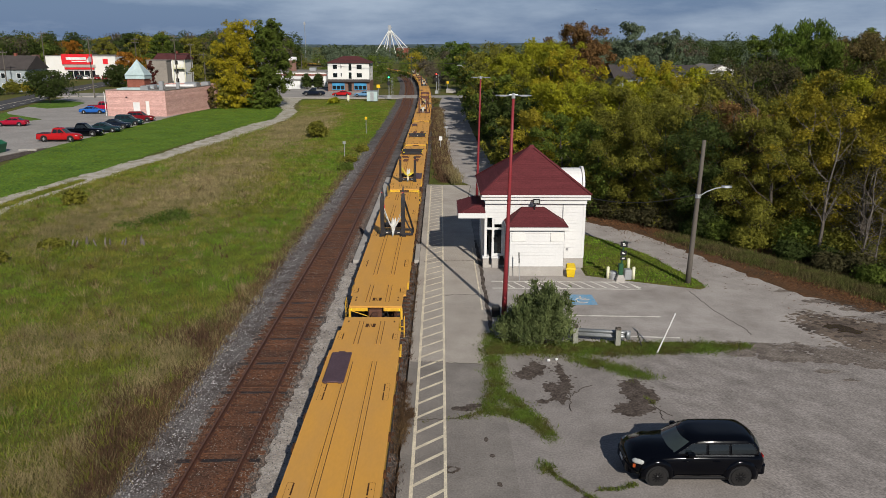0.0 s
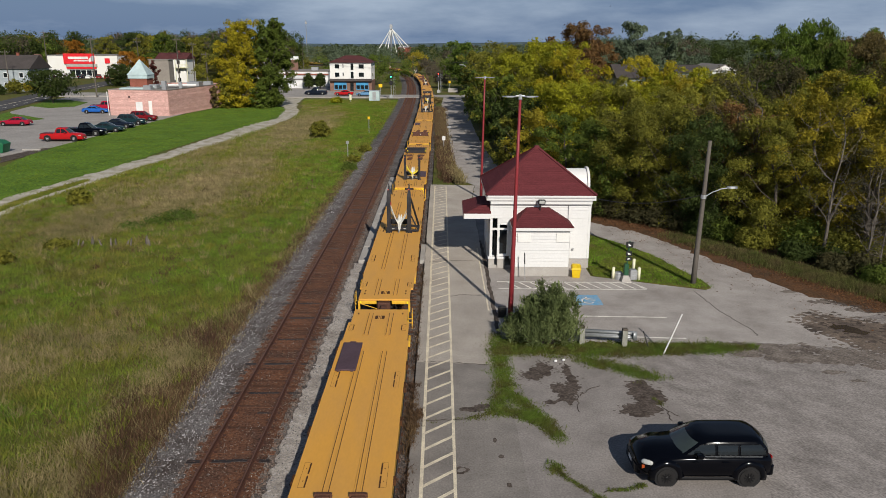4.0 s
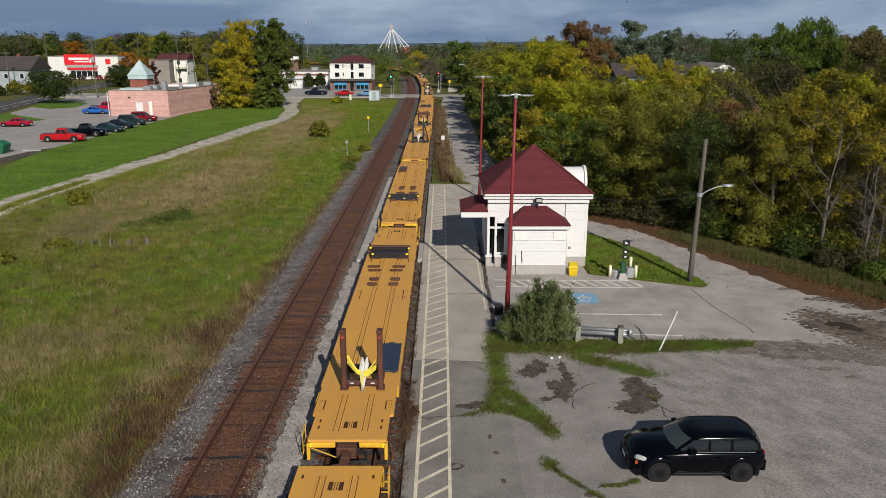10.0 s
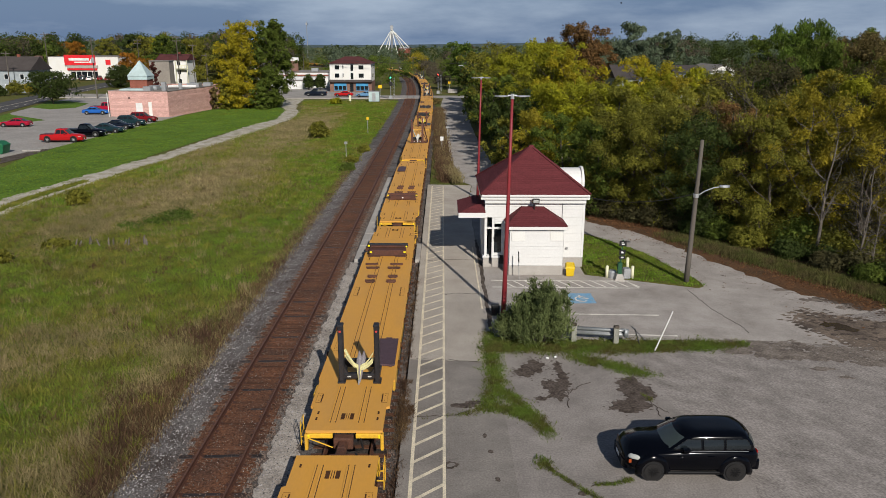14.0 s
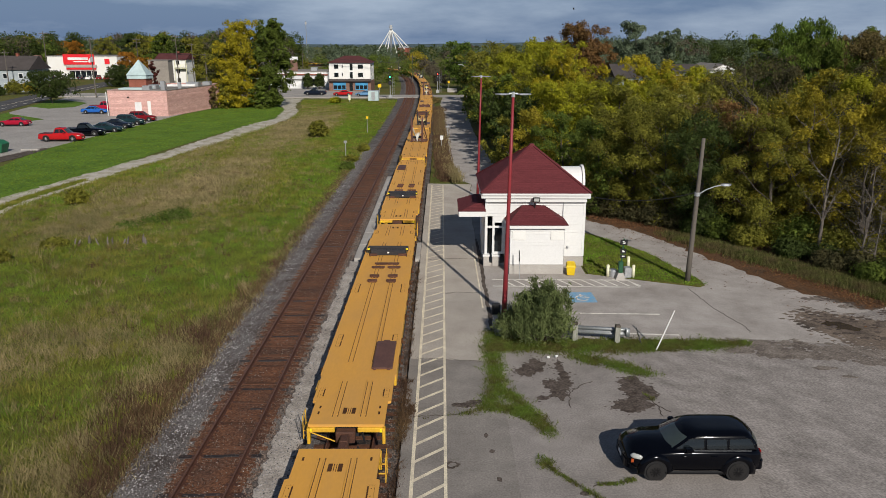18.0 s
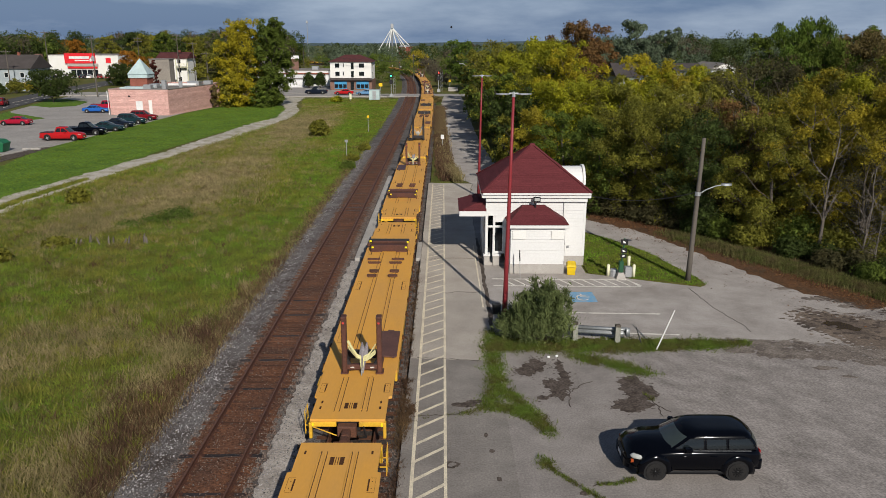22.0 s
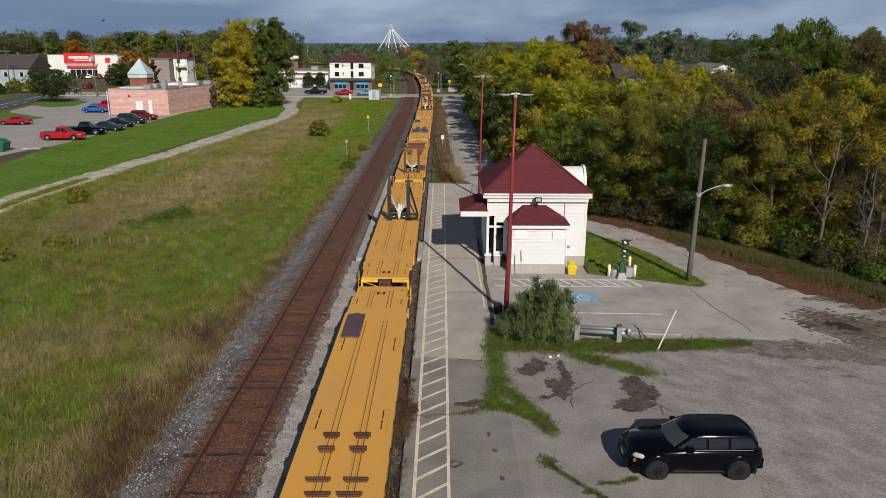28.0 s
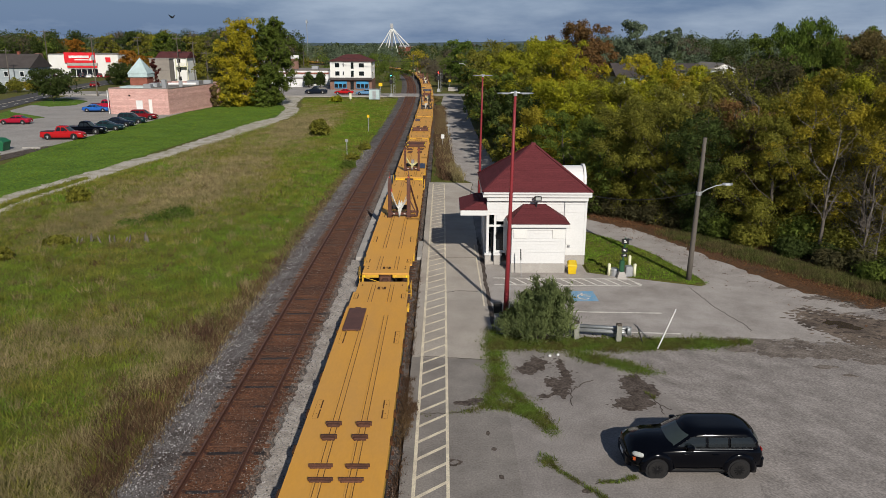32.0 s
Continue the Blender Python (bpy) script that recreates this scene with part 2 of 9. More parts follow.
M = dict(
    yellow=mat("deck_yellow", (0.655, 0.322, 0.05), 0.62, 0, 0.03, 0.35, 9, 0.03, (0.55, 0.29, 0.075), 0.8, rand=0.05, stretch=(1.6, 0.5, 1)),
    yellow_end=mat("end_yellow", (0.72, 0.42, 0.03), 0.5, 0, 0.12, 1.2, 14, 0.1, (0.4, 0.21, 0.04), 0.6, rand=0.1),
    groove=mat("groove_brown", (0.1, 0.05, 0.014), 0.8, 0, 0.3, 2, 20, 0.1, (0.2, 0.105, 0.026), 0.6),
    slot=mat("slot_dark", (0.08, 0.036, 0.017), 0.85, 0, 0.3),
    black_steel=mat("black_steel", (0.018, 0.02, 0.026), 0.5, 0.2, 0.25, 1.5, 15, 0.1, (0.05, 0.04, 0.035), 0.5, rand=0.15),
    brown_steel=mat("primer_brown", (0.1, 0.037, 0.024), 0.62, 0.0, 0.25, 1.5, 15, 0.1, (0.05, 0.025, 0.02), 0.6, rand=0.2),
    violet_plate=mat("violet_plate", (0.085, 0.05, 0.06), 0.6, 0, 0.15, 1.5, 15, 0.08, (0.06, 0.035, 0.04), 0.6, rand=0.1),
    brown_plate=mat("brown_plate", (0.11, 0.05, 0.036), 0.6, 0, 0.15, 1.5, 15, 0.08, (0.07, 0.035, 0.03), 0.6, rand=0.1),
    blue_plate=mat("blue_plate", (0.03, 0.045, 0.085), 0.5, 0, 0.15, 1.5, 15, 0.08, (0.02, 0.03, 0.05), 0.6, rand=0.1),
    pad=mat("rusty_pad", (0.10, 0.04, 0.022), 0.75, 0, 0.3, 2, 20, 0.15, (0.05, 0.024, 0.018), 0.7, rand=0.2),
    reflector=mat("reflector_yellow", (0.85, 0.72, 0.02), 0.4, 0, 0.1, 2, 20, 0.05),
    strap_white=mat("strap_white", (0.6, 0.6, 0.56), 0.8, 0, 0.25, 4, 30, 0.2, (0.3, 0.31, 0.3), 0.6),
    strap_yellow=mat("strap_yellow", (0.75, 0.6, 0.04), 0.8, 0, 0.25, 4, 30, 0.2, (0.4, 0.33, 0.08), 0.6),
    strap_pale=mat("strap_pale_yellow", (0.6, 0.56, 0.27), 0.8, 0, 0.25, 4, 30, 0.2, (0.36, 0.34, 0.2), 0.6),
    sling_grey=mat("sling_grey", (0.17, 0.15, 0.16), 0.8, 0, 0.25, 4, 30, 0.2, (0.3, 0.3, 0.33), 0.6),
    red_tag=mat("red_tag", (0.6, 0.06, 0.05), 0.6, 0, 0.1),
    rail=mat("rusty_rail", (0.1, 0.042, 0.026), 0.6, 0.3, 0.25, 1.5, 12, 0.1, (0.045, 0.022, 0.016), 0.6),
    railtop=mat("worn_rail_head", (0.15, 0.075, 0.048), 0.5, 0.3, 0.2, 1.0, 10, 0.05),
    tie=mat("rust_stained_tie", (0.135, 0.06, 0.034), 0.85, 0, 0.35, 1.2, 14, 0.4, (0.06, 0.034, 0.024), 0.9, rand=0.22, stretch=(0.6, 3, 1)),
    tie_dark=mat("black_wet_tie", (0.022, 0.017, 0.015), 0.6, 0, 0.3, 1.2, 14, 0.3, (0.04, 0.022, 0.016), 0.8, rand=0.2, stretch=(0.6, 3, 1)),
    ballast_rust=mat("rust_ballast", (0.14, 0.062, 0.034), 0.9, 0, 0.55, 0.6, 16, 1.0, (0.068, 0.04, 0.03), 0.95),
    ballast_dark=mat("dark_ballast", (0.062, 0.053, 0.048), 0.9, 0, 0.5, 0.7, 16, 1.0, (0.03, 0.022, 0.019), 0.9),
    ballast=mat("grey_ballast", (0.14, 0.128, 0.122), 0.9, 0, 0.55, 0.7, 16, 1.0, (0.05, 0.036, 0.03), 0.9),
    stones=mat("ballast_stone", (0.26, 0.25, 0.252), 0.85, 0, 0.15, 3, 20, 0.2, (0.085, 0.07, 0.064), 0.9, island=0.75),
    stones_dark=mat("dark_stone", (0.14, 0.115, 0.10), 0.9, 0, 0.15, 3, 20, 0.2, (0.09, 0.05, 0.035), 0.8, island=0.55),
    concrete=mat("old_concrete", (0.40, 0.375, 0.345), 0.85, 0, 0.12, 0.7, 25, 0.25, (0.27, 0.25, 0.23), 0.6),
    strip=mat("grey_grit", (0.4, 0.36, 0.32), 0.92, 0, 0.35, 0.9, 16, 0.6, (0.2, 0.172, 0.15), 0.8),
    asphalt=mat("worn_asphalt", (0.29, 0.262, 0.242), 0.9, 0, 0.2, 0.45, 16, 0.45, (0.19, 0.17, 0.156), 1.0),
    platform_old=mat("old_platform_asphalt", (0.25, 0.227, 0.205), 0.9, 0, 0.2, 0.45, 16, 0.45, (0.165, 0.148, 0.135), 1.0),
    platform_mid=mat("worn_platform_asphalt", (0.40, 0.36, 0.315), 0.9, 0, 0.18, 0.4, 16, 0.4, (0.305, 0.272, 0.236), 1.0),
    platform_pale=mat("pale_platform_asphalt", (0.44, 0.395, 0.342), 0.9, 0, 0.16, 0.4, 16, 0.35, (0.345, 0.305, 0.262), 1.0),
    gravel=mat("packed_gravel", (0.3, 0.27, 0.25), 0.92, 0, 0.34, 0.9, 12.0, 0.8, (0.18, 0.161, 0.148), 0.95),
    asphalt_pale=mat("pale_asphalt", (0.385, 0.352, 0.325), 0.9, 0, 0.18, 0.5, 14, 0.25, (0.255, 0.228, 0.206), 0.95),
    lamp_grey=mat("lamp_housing_grey", (0.2, 0.21, 0.22), 0.5, 0.3, 0.1),
    gravel_pale=mat("pale_gravel", (0.5, 0.455, 0.4), 0.92, 0, 0.3, 0.8, 9, 0.5, (0.23, 0.215, 0.13), 0.95),
    verge=mat("verge_grass", (0.105, 0.12, 0.032), 0.9, 0, 0.3, 0.9, 2, 0, (0.13, 0.095, 0.05), 1.0, island=0.5, trans=0.3),
    mud=mat("damp_mud", (0.19, 0.145, 0.11), 0.8, 0, 0.4, 0.6, 10, 0.6, (0.05, 0.038, 0.03), 1.0),
    beige=mat("beige_render", (0.28, 0.25, 0.22), 0.85, 0, 0.12, 0.5, 6, 0.1, (0.2, 0.18, 0.16), 0.6),
    stain=mat("crumbled_asphalt", (0.115, 0.093, 0.08), 0.85, 0, 0.45, 2.2, 12, 0.7, (0.045, 0.034, 0.027), 1.0),
    damp=mat("damp_gravel", (0.22, 0.188, 0.162), 0.88, 0, 0.4, 1.3, 12, 0.8, (0.09, 0.073, 0.062), 1.0),
    road=mat("road_asphalt", (0.085, 0.083, 0.085), 0.85, 0, 0.15, 0.2, 20, 0.2, (0.06, 0.058, 0.06), 0.7),
    lot=mat("lot_asphalt", (0.34, 0.318, 0.295), 0.9, 0, 0.16, 0.2, 4, 0.2, (0.25, 0.233, 0.216), 0.8),
    paint_white=mat("worn_white_paint", (0.72, 0.69, 0.62), 0.8, 0, 0.2, 2, 25, 0.1, (0.33, 0.31, 0.28), 0.8),
    paint_yellow=mat("worn_cream_paint", (0.72, 0.64, 0.48), 0.8, 0, 0.2, 1.6, 25, 0.1, (0.47, 0.41, 0.32), 0.9),
    paint_blue=mat("blue_paint", (0.08, 0.32, 0.56), 0.8, 0, 0.25, 1.6, 18, 0.1, (0.32, 0.36, 0.38), 0.9),
    lawn=mat("mown_lawn", (0.108, 0.185, 0.022), 0.95, 0, 0.5, 0.22, 3, 0.7, (0.062, 0.115, 0.014), 1.0),
    field=mat("rough_field", (0.085, 0.098, 0.02), 0.95, 0, 0.35, 0.12, 6, 0.6, (0.13, 0.105, 0.035), 0.9),
    blade=mat("grass_blade", (0.215, 0.2, 0.042), 0.9, 0, 0.3, 0.22, 0.9, 0, (0.14, 0.175, 0.02), 1.0, island=0.35, trans=0.3),
    blade_fresh=mat("fresh_grass_blade", (0.13, 0.225, 0.022), 0.9, 0, 0.3, 0.3, 0.9, 0, (0.18, 0.2, 0.032), 0.9, island=0.35, trans=0.3),
    blade_dry=mat("dry_grass_blade", (0.33, 0.262, 0.135), 0.9, 0, 0.25, 0.2, 1.2, 0, (0.2, 0.178, 0.078), 1.0, island=0.35, trans=0.3),
    blade_red=mat("brown_weed_stalk", (0.095, 0.055, 0.036), 0.9, 0, 0.12, 0.3, 1.2, 0, (0.14, 0.09, 0.045), 1.0, island=0.5, trans=0.2),
    weed=mat("green_weed", (0.125, 0.185, 0.03), 0.9, 0, 0.25, 0.9, 5, 0, (0.12, 0.1, 0.035), 1.0, island=0.4, trans=0.3),
    litter=mat("fallen_leaves", (0.12, 0.06, 0.03), 0.9, 0, 0.45, 0.8, 10, 0.7, (0.06, 0.042, 0.026), 0.95),
    leaf_litter=mat("brown_leaf", (0.13, 0.064, 0.03), 0.85, 0, 0.2, 2, 10, 0, (0.11, 0.055, 0.025), 0.7, island=0.5),
    siding=mat("white_siding", (0.62, 0.615, 0.605), 0.55, 0, 0.04, 0.6, 12, 0.04, (0.59, 0.585, 0.57), 0.6),
    trim=mat("white_trim", (0.66, 0.66, 0.65), 0.5, 0, 0.04, 0.8, 12, 0.04, (0.63, 0.62, 0.6), 0.5),
    shingle=mat("red_shingle", (0.122, 0.029, 0.033), 0.85, 0, 0.22, 0.8, 14, 0.25, (0.092, 0.023, 0.026), 0.7, rand=0.07),
    pole_red=mat("red_pole_paint", (0.23, 0.024, 0.03), 0.5, 0, 0.1, 1.0, 12, 0.05, (0.16, 0.02, 0.025), 0.6),
    grey_metal=mat("galvanised", (0.45, 0.46, 0.47), 0.45, 0.6, 0.12, 1.5, 15, 0.08, (0.3, 0.3, 0.31), 0.5),
    wood_grey=mat("weathered_wood", (0.115, 0.1, 0.086), 0.85, 0, 0.2, 0.8, 12, 0.4, (0.11, 0.1, 0.085), 0.7, stretch=(6, 6, 0.5)),
    wood_pale=mat("greyed_post_wood", (0.3, 0.3, 0.26), 0.85, 0, 0.25, 1.6, 14, 0.4, (0.15, 0.15, 0.125), 0.8, stretch=(5, 5, 0.7)),
    rail_steel=mat("dull_galvanised", (0.34, 0.36, 0.37), 0.42, 0.5, 0.15, 1.5, 15, 0.08, (0.2, 0.2, 0.2), 0.6),
    black=mat("black_paint", (0.012, 0.012, 0.013), 0.5, 0, 0.2),
    white=mat("white_paint", (0.75, 0.75, 0.74), 0.5, 0, 0.05),
    cream=mat("cream_paint", (0.72, 0.7, 0.5), 0.6, 0, 0.08),
    green_dark=mat("dark_green_paint", (0.02, 0.085, 0.04), 0.45, 0, 0.1),
    bin_yellow=mat("yellow_plastic", (0.7, 0.48, 0.01), 0.45, 0, 0.05, 1, 10, 0.02),
    bark_grey=mat("grey_bark", (0.15, 0.13, 0.11), 0.9, 0, 0.25, 2, 14, 0.4, (0.08, 0.068, 0.058), 0.7),
    bark=mat("bark", (0.1, 0.085, 0.07), 0.95, 0, 0.3, 2, 14, 0.6, (0.055, 0.045, 0.038), 0.7),
    glass=mat("dark_glass", (0.011, 0.015, 0.018), 0.02, 0, 0.05, 1, 6, 0, spec=0.5),
    # paler than the side glass: some sky reflection is put into the base colour
    screen=mat("windscreen_glass", (0.045, 0.058, 0.055), 0.03, 0, 0.05, 1, 6, 0, spec=0.6),
    green_bin=mat("green_bin_paint", (0.015, 0.14, 0.06), 0.5, 0, 0.1),
    tyre=mat("tyre_rubber", (0.021, 0.02, 0.02), 0.85, 0, 0.15, 4, 30, 0.1),
    rim_dark=mat("black_steel_rim", (0.006, 0.006, 0.007), 0.4, 0.2, 0.1),
    rim=mat("alloy_rim", (0.5, 0.5, 0.51), 0.4, 0.3, 0.05),
    lamp_clear=mat("clear_lamp", (0.42, 0.43, 0.41), 0.15, 0, 0.05, coat=0.6),
    lamp_red=mat("red_lamp", (0.4, 0.015, 0.012), 0.2, 0, 0.05, coat=0.5),
    lamp_amber=mat("amber_lamp", (0.35, 0.06, 0.01), 0.2, 0, 0.05, coat=0.5),
    chrome=mat("chrome", (0.7, 0.7, 0.71), 0.12, 1.0, 0.03),
    coping=mat("coping_metal", (0.3, 0.27, 0.25), 0.6, 0.2, 0.1),
    pink=mat("pink_block", (0.6, 0.37, 0.33), 0.85, 0, 0.2, 0.6, 3.5, 0.2, (0.48, 0.275, 0.24), 0.8, rand=0.1, stretch=(1, 1, 2)),
    roof_grey=mat("flat_roof_felt", (0.23, 0.21, 0.19), 0.9, 0, 0.12, 0.3, 8, 0.15, (0.16, 0.15, 0.14), 0.6),
    roof_dark=mat("dark_shingle", (0.075, 0.065, 0.062), 0.9, 0, 0.15, 0.6, 14, 0.2),
    roof_maroon=mat("maroon_shingle", (0.1, 0.035, 0.035), 0.9, 0, 0.15, 0.6, 14, 0.2),
    stucco=mat("cream_stucco", (0.7, 0.695, 0.67), 0.8, 0, 0.04, 0.5, 12, 0.06, (0.64, 0.62, 0.56), 0.5),
    brick_red=mat("red_brick", (0.24, 0.085, 0.06), 0.85, 0, 0.2, 1, 18, 0.2),
    brick_brown=mat("brown_brick", (0.22, 0.13, 0.1), 0.85, 0, 0.2, 1, 18, 0.2),
    sign_red=mat("red_sign", (0.72, 0.02, 0.03), 0.5, 0, 0.04),
    sign_blue=mat("blue_shopfront", (0.05, 0.27, 0.5), 0.5, 0, 0.08),
    siding_blue=mat("grey_blue_siding", (0.33, 0.37, 0.39), 0.7, 0, 0.1, 0.8, 10, 0.1),
    teal=mat("pale_teal_metal", (0.5, 0.62, 0.62), 0.5, 0.2, 0.06),
    sign_yellow=mat("yellow_sign", (0.8, 0.5, 0.01), 0.5, 0, 0.05),
    # ridge woods, blued: the haze of distance is put into the colour
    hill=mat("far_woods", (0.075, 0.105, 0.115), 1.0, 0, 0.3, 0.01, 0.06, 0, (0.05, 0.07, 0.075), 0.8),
    water=mat("puddle_water", (0.055, 0.042, 0.032), 0.16, 0, 0.05, 1, 5, 0),
    green_light=glow("green_signal", (0.05, 0.9, 0.35), 3.0),
    red_light=glow("red_signal", (0.95, 0.05, 0.03), 3.0),
)

# tyre-swept streaks across the gravel
sw = M["gravel"].node_tree.nodes["Mapping"]
sw.vector_type = "TEXTURE"
sw.inputs["Rotation"].default_value = (0, 0, radians(-52))
sw.inputs["Scale"].default_value = (1.15, 0.75, 1)


def leafmat(name, col, col2):
    return mat(name, col, 0.75, 0, 0.2, 0.55, 1.6, 0, col2, 0.9, island=0.27, rand=0.14, trans=0.36, spec=0.1)


LEAF = dict(
    green=leafmat("leaf_green", (0.122, 0.16, 0.026), (0.068, 0.1, 0.02)),
    fresh=leafmat("leaf_fresh_green", (0.11, 0.165, 0.026), (0.068, 0.105, 0.02)),
    dark=leafmat("leaf_dark_green", (0.065, 0.09, 0.022), (0.038, 0.056, 0.016)),
    olive=leafmat("leaf_olive", (0.215, 0.205, 0.03), (0.1, 0.105, 0.02)),
    lime=leafmat("leaf_yellow_green", (0.35, 0.34, 0.02), (0.17, 0.19, 0.02)),
    gold=leafmat("leaf_dull_gold", (0.36, 0.29, 0.026), (0.17, 0.155, 0.022)),
    yellow=leafmat("leaf_yellow", (0.39, 0.32, 0.018), (0.22, 0.2, 0.02)),
    rust=leafmat("leaf_rust", (0.24, 0.13, 0.05), (0.13, 0.085, 0.032)),
    orange=leafmat("leaf_orange", (0.36, 0.15, 0.02), (0.2, 0.11, 0.02)),
    brown=leafmat("leaf_brown", (0.16, 0.12, 0.045), (0.095, 0.08, 0.032)),
    umber=leafmat("leaf_umber", (0.088, 0.078, 0.034), (0.055, 0.055, 0.026)),
    silver=leafmat("leaf_grey_green", (0.185, 0.222, 0.085), (0.098, 0.125, 0.046)),
    maroon=leafmat("leaf_maroon", (0.11, 0.03, 0.025), (0.07, 0.025, 0.02)),
    # for far trees: distance haze is put into these paler, greyer leaf colours
    dull=leafmat("leaf_hazed_green", (0.13, 0.165, 0.1), (0.085, 0.112, 0.072)),
    dusk=leafmat("leaf_dull_hazed_brown", (0.14, 0.115, 0.08), (0.09, 0.085, 0.06)),
)


# ---- mesh tools ----
class Mesh:
    """Collects vertices and faces of one part."""

    def __init__(self):
        self.v, self.f = [], []

    def put(self, verts, faces):
        o = len(self.v)
        self.v += [tuple(p) for p in verts]
        self.f += [tuple(i + o for i in q) for q in faces]
        return self

    def box(self, x0, x1, y0, y1, z0, z1, m=None, b=0.0):
        if b <= 0:
            vs = [(x, y, z) for z in (z0, z1) for y in (y0, y1) for x in (x0, x1)]
            fs = [(0, 2, 3, 1), (4, 5, 7, 6), (0, 1, 5, 4), (2, 6, 7, 3), (0, 4, 6, 2), (1, 3, 7, 5)]
        else:
            cx, cy, cz = (x0 + x1) / 2, (y0 + y1) / 2, (z0 + z1) / 2
            hx, hy, hz = (x1 - x0) / 2, (y1 - y0) / 2, (z1 - z0) / 2
            b = min(b, hx * 0.9, hy * 0.9, hz * 0.9)
            vs, idx = [], {}
            for sx in (-1, 1):
                for sy in (-1, 1):
                    for sz in (-1, 1):
                        for a in range(3):
                            h = [hx - b, hy - b, hz - b]
                            h[a] += b
                            idx[sx, sy, sz, a] = len(vs)
                            vs.append((cx + sx * h[0], cy + sy * h[1], cz + sz * h[2]))
            I = lambda s, a: idx[s[0], s[1], s[2], a]
            fs = []
            for a in range(3):
                u, w = (a + 1) % 3, (a + 2) % 3
                for s in (-1, 1):
                    q = []
                    for p in ((-1, -1), (1, -1), (1, 1), (-1, 1)):
                        k = [0, 0, 0]
                        k[a], k[u], k[w] = s, p[0], p[1]
                        q.append(I(k, a))
                    fs.append(tuple(q if s > 0 else q[::-1]))
                for su in (-1, 1):
                    for sw in (-1, 1):
                        k1, k2 = [0, 0, 0], [0, 0, 0]
                        k1[a], k1[u], k1[w] = -1, su, sw
                        k2[a], k2[u], k2[w] = 1, su, sw
                        q = (I(k1, u), I(k2, u), I(k2, w), I(k1, w))
                        fs.append(q if su * sw > 0 else q[::-1])
            for sx in (-1, 1):
                for sy in (-1, 1):
                    for sz in (-1, 1):
                        q = tuple(idx[sx, sy, sz, a] for a in range(3))
                        fs.append(q if sx * sy * sz > 0 else q[::-1])
        if m is not None:
            vs = [m @ Vector(p) for p in vs]
        return self.put(vs, fs)

    def beam(self, p, q, w, h, b=0.0):
        """A bar from p to q, w wide and h high."""
        p, q = Vector(p), Vector(q)
        d = q - p
        m = Matrix.Translation(p) @ d.to_track_quat("Y", "Z").to_matrix().to_4x4()
        return self.box(-w / 2, w / 2, 0, d.length, -h / 2, h / 2, m, b)

    def tube(self, p, q, r0, r1=None, n=10, caps=True):
        p, q = Vector(p), Vector(q)
        r1 = r0 if r1 is None else r1
        d = (q - p).normalized()
        a = d.orthogonal().normalized()
        c = d.cross(a)
        vs = []
        for e, r in ((p, r0), (q, r1)):
            for i in range(n):
                t = 2 * math.pi * i / n
                vs.append(e + a * (r * math.cos(t)) + c * (r * math.sin(t)))
        fs = [(i, (i + 1) % n, n + (i + 1) % n, n + i) for i in range(n)]
        if caps:
            fs += [tuple(range(n))[::-1], tuple(range(n, 2 * n))]
        return self.put(vs, fs)

    def prism(self, pts, z0, z1):
        """A flat outline in plan, counter-clockwise, from z0 to z1."""
        n = len(pts)
        vs = [(x, y, z0) for x, y in pts] + [(x, y, z1) for x, y in pts]
        fs = [(i, (i + 1) % n, n + (i + 1) % n, n + i) for i in range(n)]
        return self.put(vs, fs + [tuple(range(n))[::-1], tuple(range(n, 2 * n))])

    def loft(self, rings, close=True):
        """Rings of equal length, joined one to the next, with caps."""
        n = len(rings[0])
        vs = [p for r in rings for p in r]
        fs = []
        for k in range(len(rings) - 1):
            for i in range(n):
                j = (i + 1) % n
                fs.append((k * n + i, k * n + j, (k + 1) * n + j, (k + 1) * n + i))
        if close:
            fs += [tuple(range(n))[::-1], tuple(range((len(rings) - 1) * n, len(rings) * n))]
        return self.put(vs, fs)

    def data(self, name, material, smooth=False):
        me = bpy.data.meshes.new(name)
        me.from_pydata(self.v, [], self.f)
        if smooth:
            me.polygons.foreach_set("use_smooth", [True] * len(me.polygons))
        me.materials.append(material)
        me.validate()
        return me


def quads(name, verts, material, kind=4):
    """A mesh of loose faces from an array of corners, four (or three) a face."""
    me = bpy.data.meshes.new(name)
    verts = np.asarray(verts, np.float32).reshape(-1, 3)
    n = len(verts) // kind
    me.vertices.add(len(verts))
    me.vertices.foreach_set("co", verts.ravel())
    me.loops.add(len(verts))
    me.loops.foreach_set("vertex_index", np.arange(len(verts), dtype=np.int32))
    me.polygons.add(n)
    me.polygons.foreach_set("loop_start", np.arange(0, len(verts), kind, dtype=np.int32))
    me.update()
    me.materials.append(material)
    return me


def part(name, mesh, material, parent, label="", smooth=False):
    data = mesh.data(name, material, smooth) if isinstance(mesh, Mesh) else mesh
    ob = new(name, data)
    ob.parent = parent
    return tagged(ob, label)


def thing(name, m, label, category, group="", kind="", mesh=None, material=None, smooth=False):
    """A top-level thing: an Empty at its base, or a single mesh."""
    ob = new(name, mesh.data(name, material, smooth) if isinstance(mesh, Mesh) else mesh)
    ob.matrix_world = m
    return tagged(ob, label, category, group, kind)


def structure(name, mesh, material, label, category, kind="structure"):
    ob = new(name, mesh.data(name, material) if isinstance(mesh, Mesh) else mesh)
    return tagged(ob, label, category, "", kind)


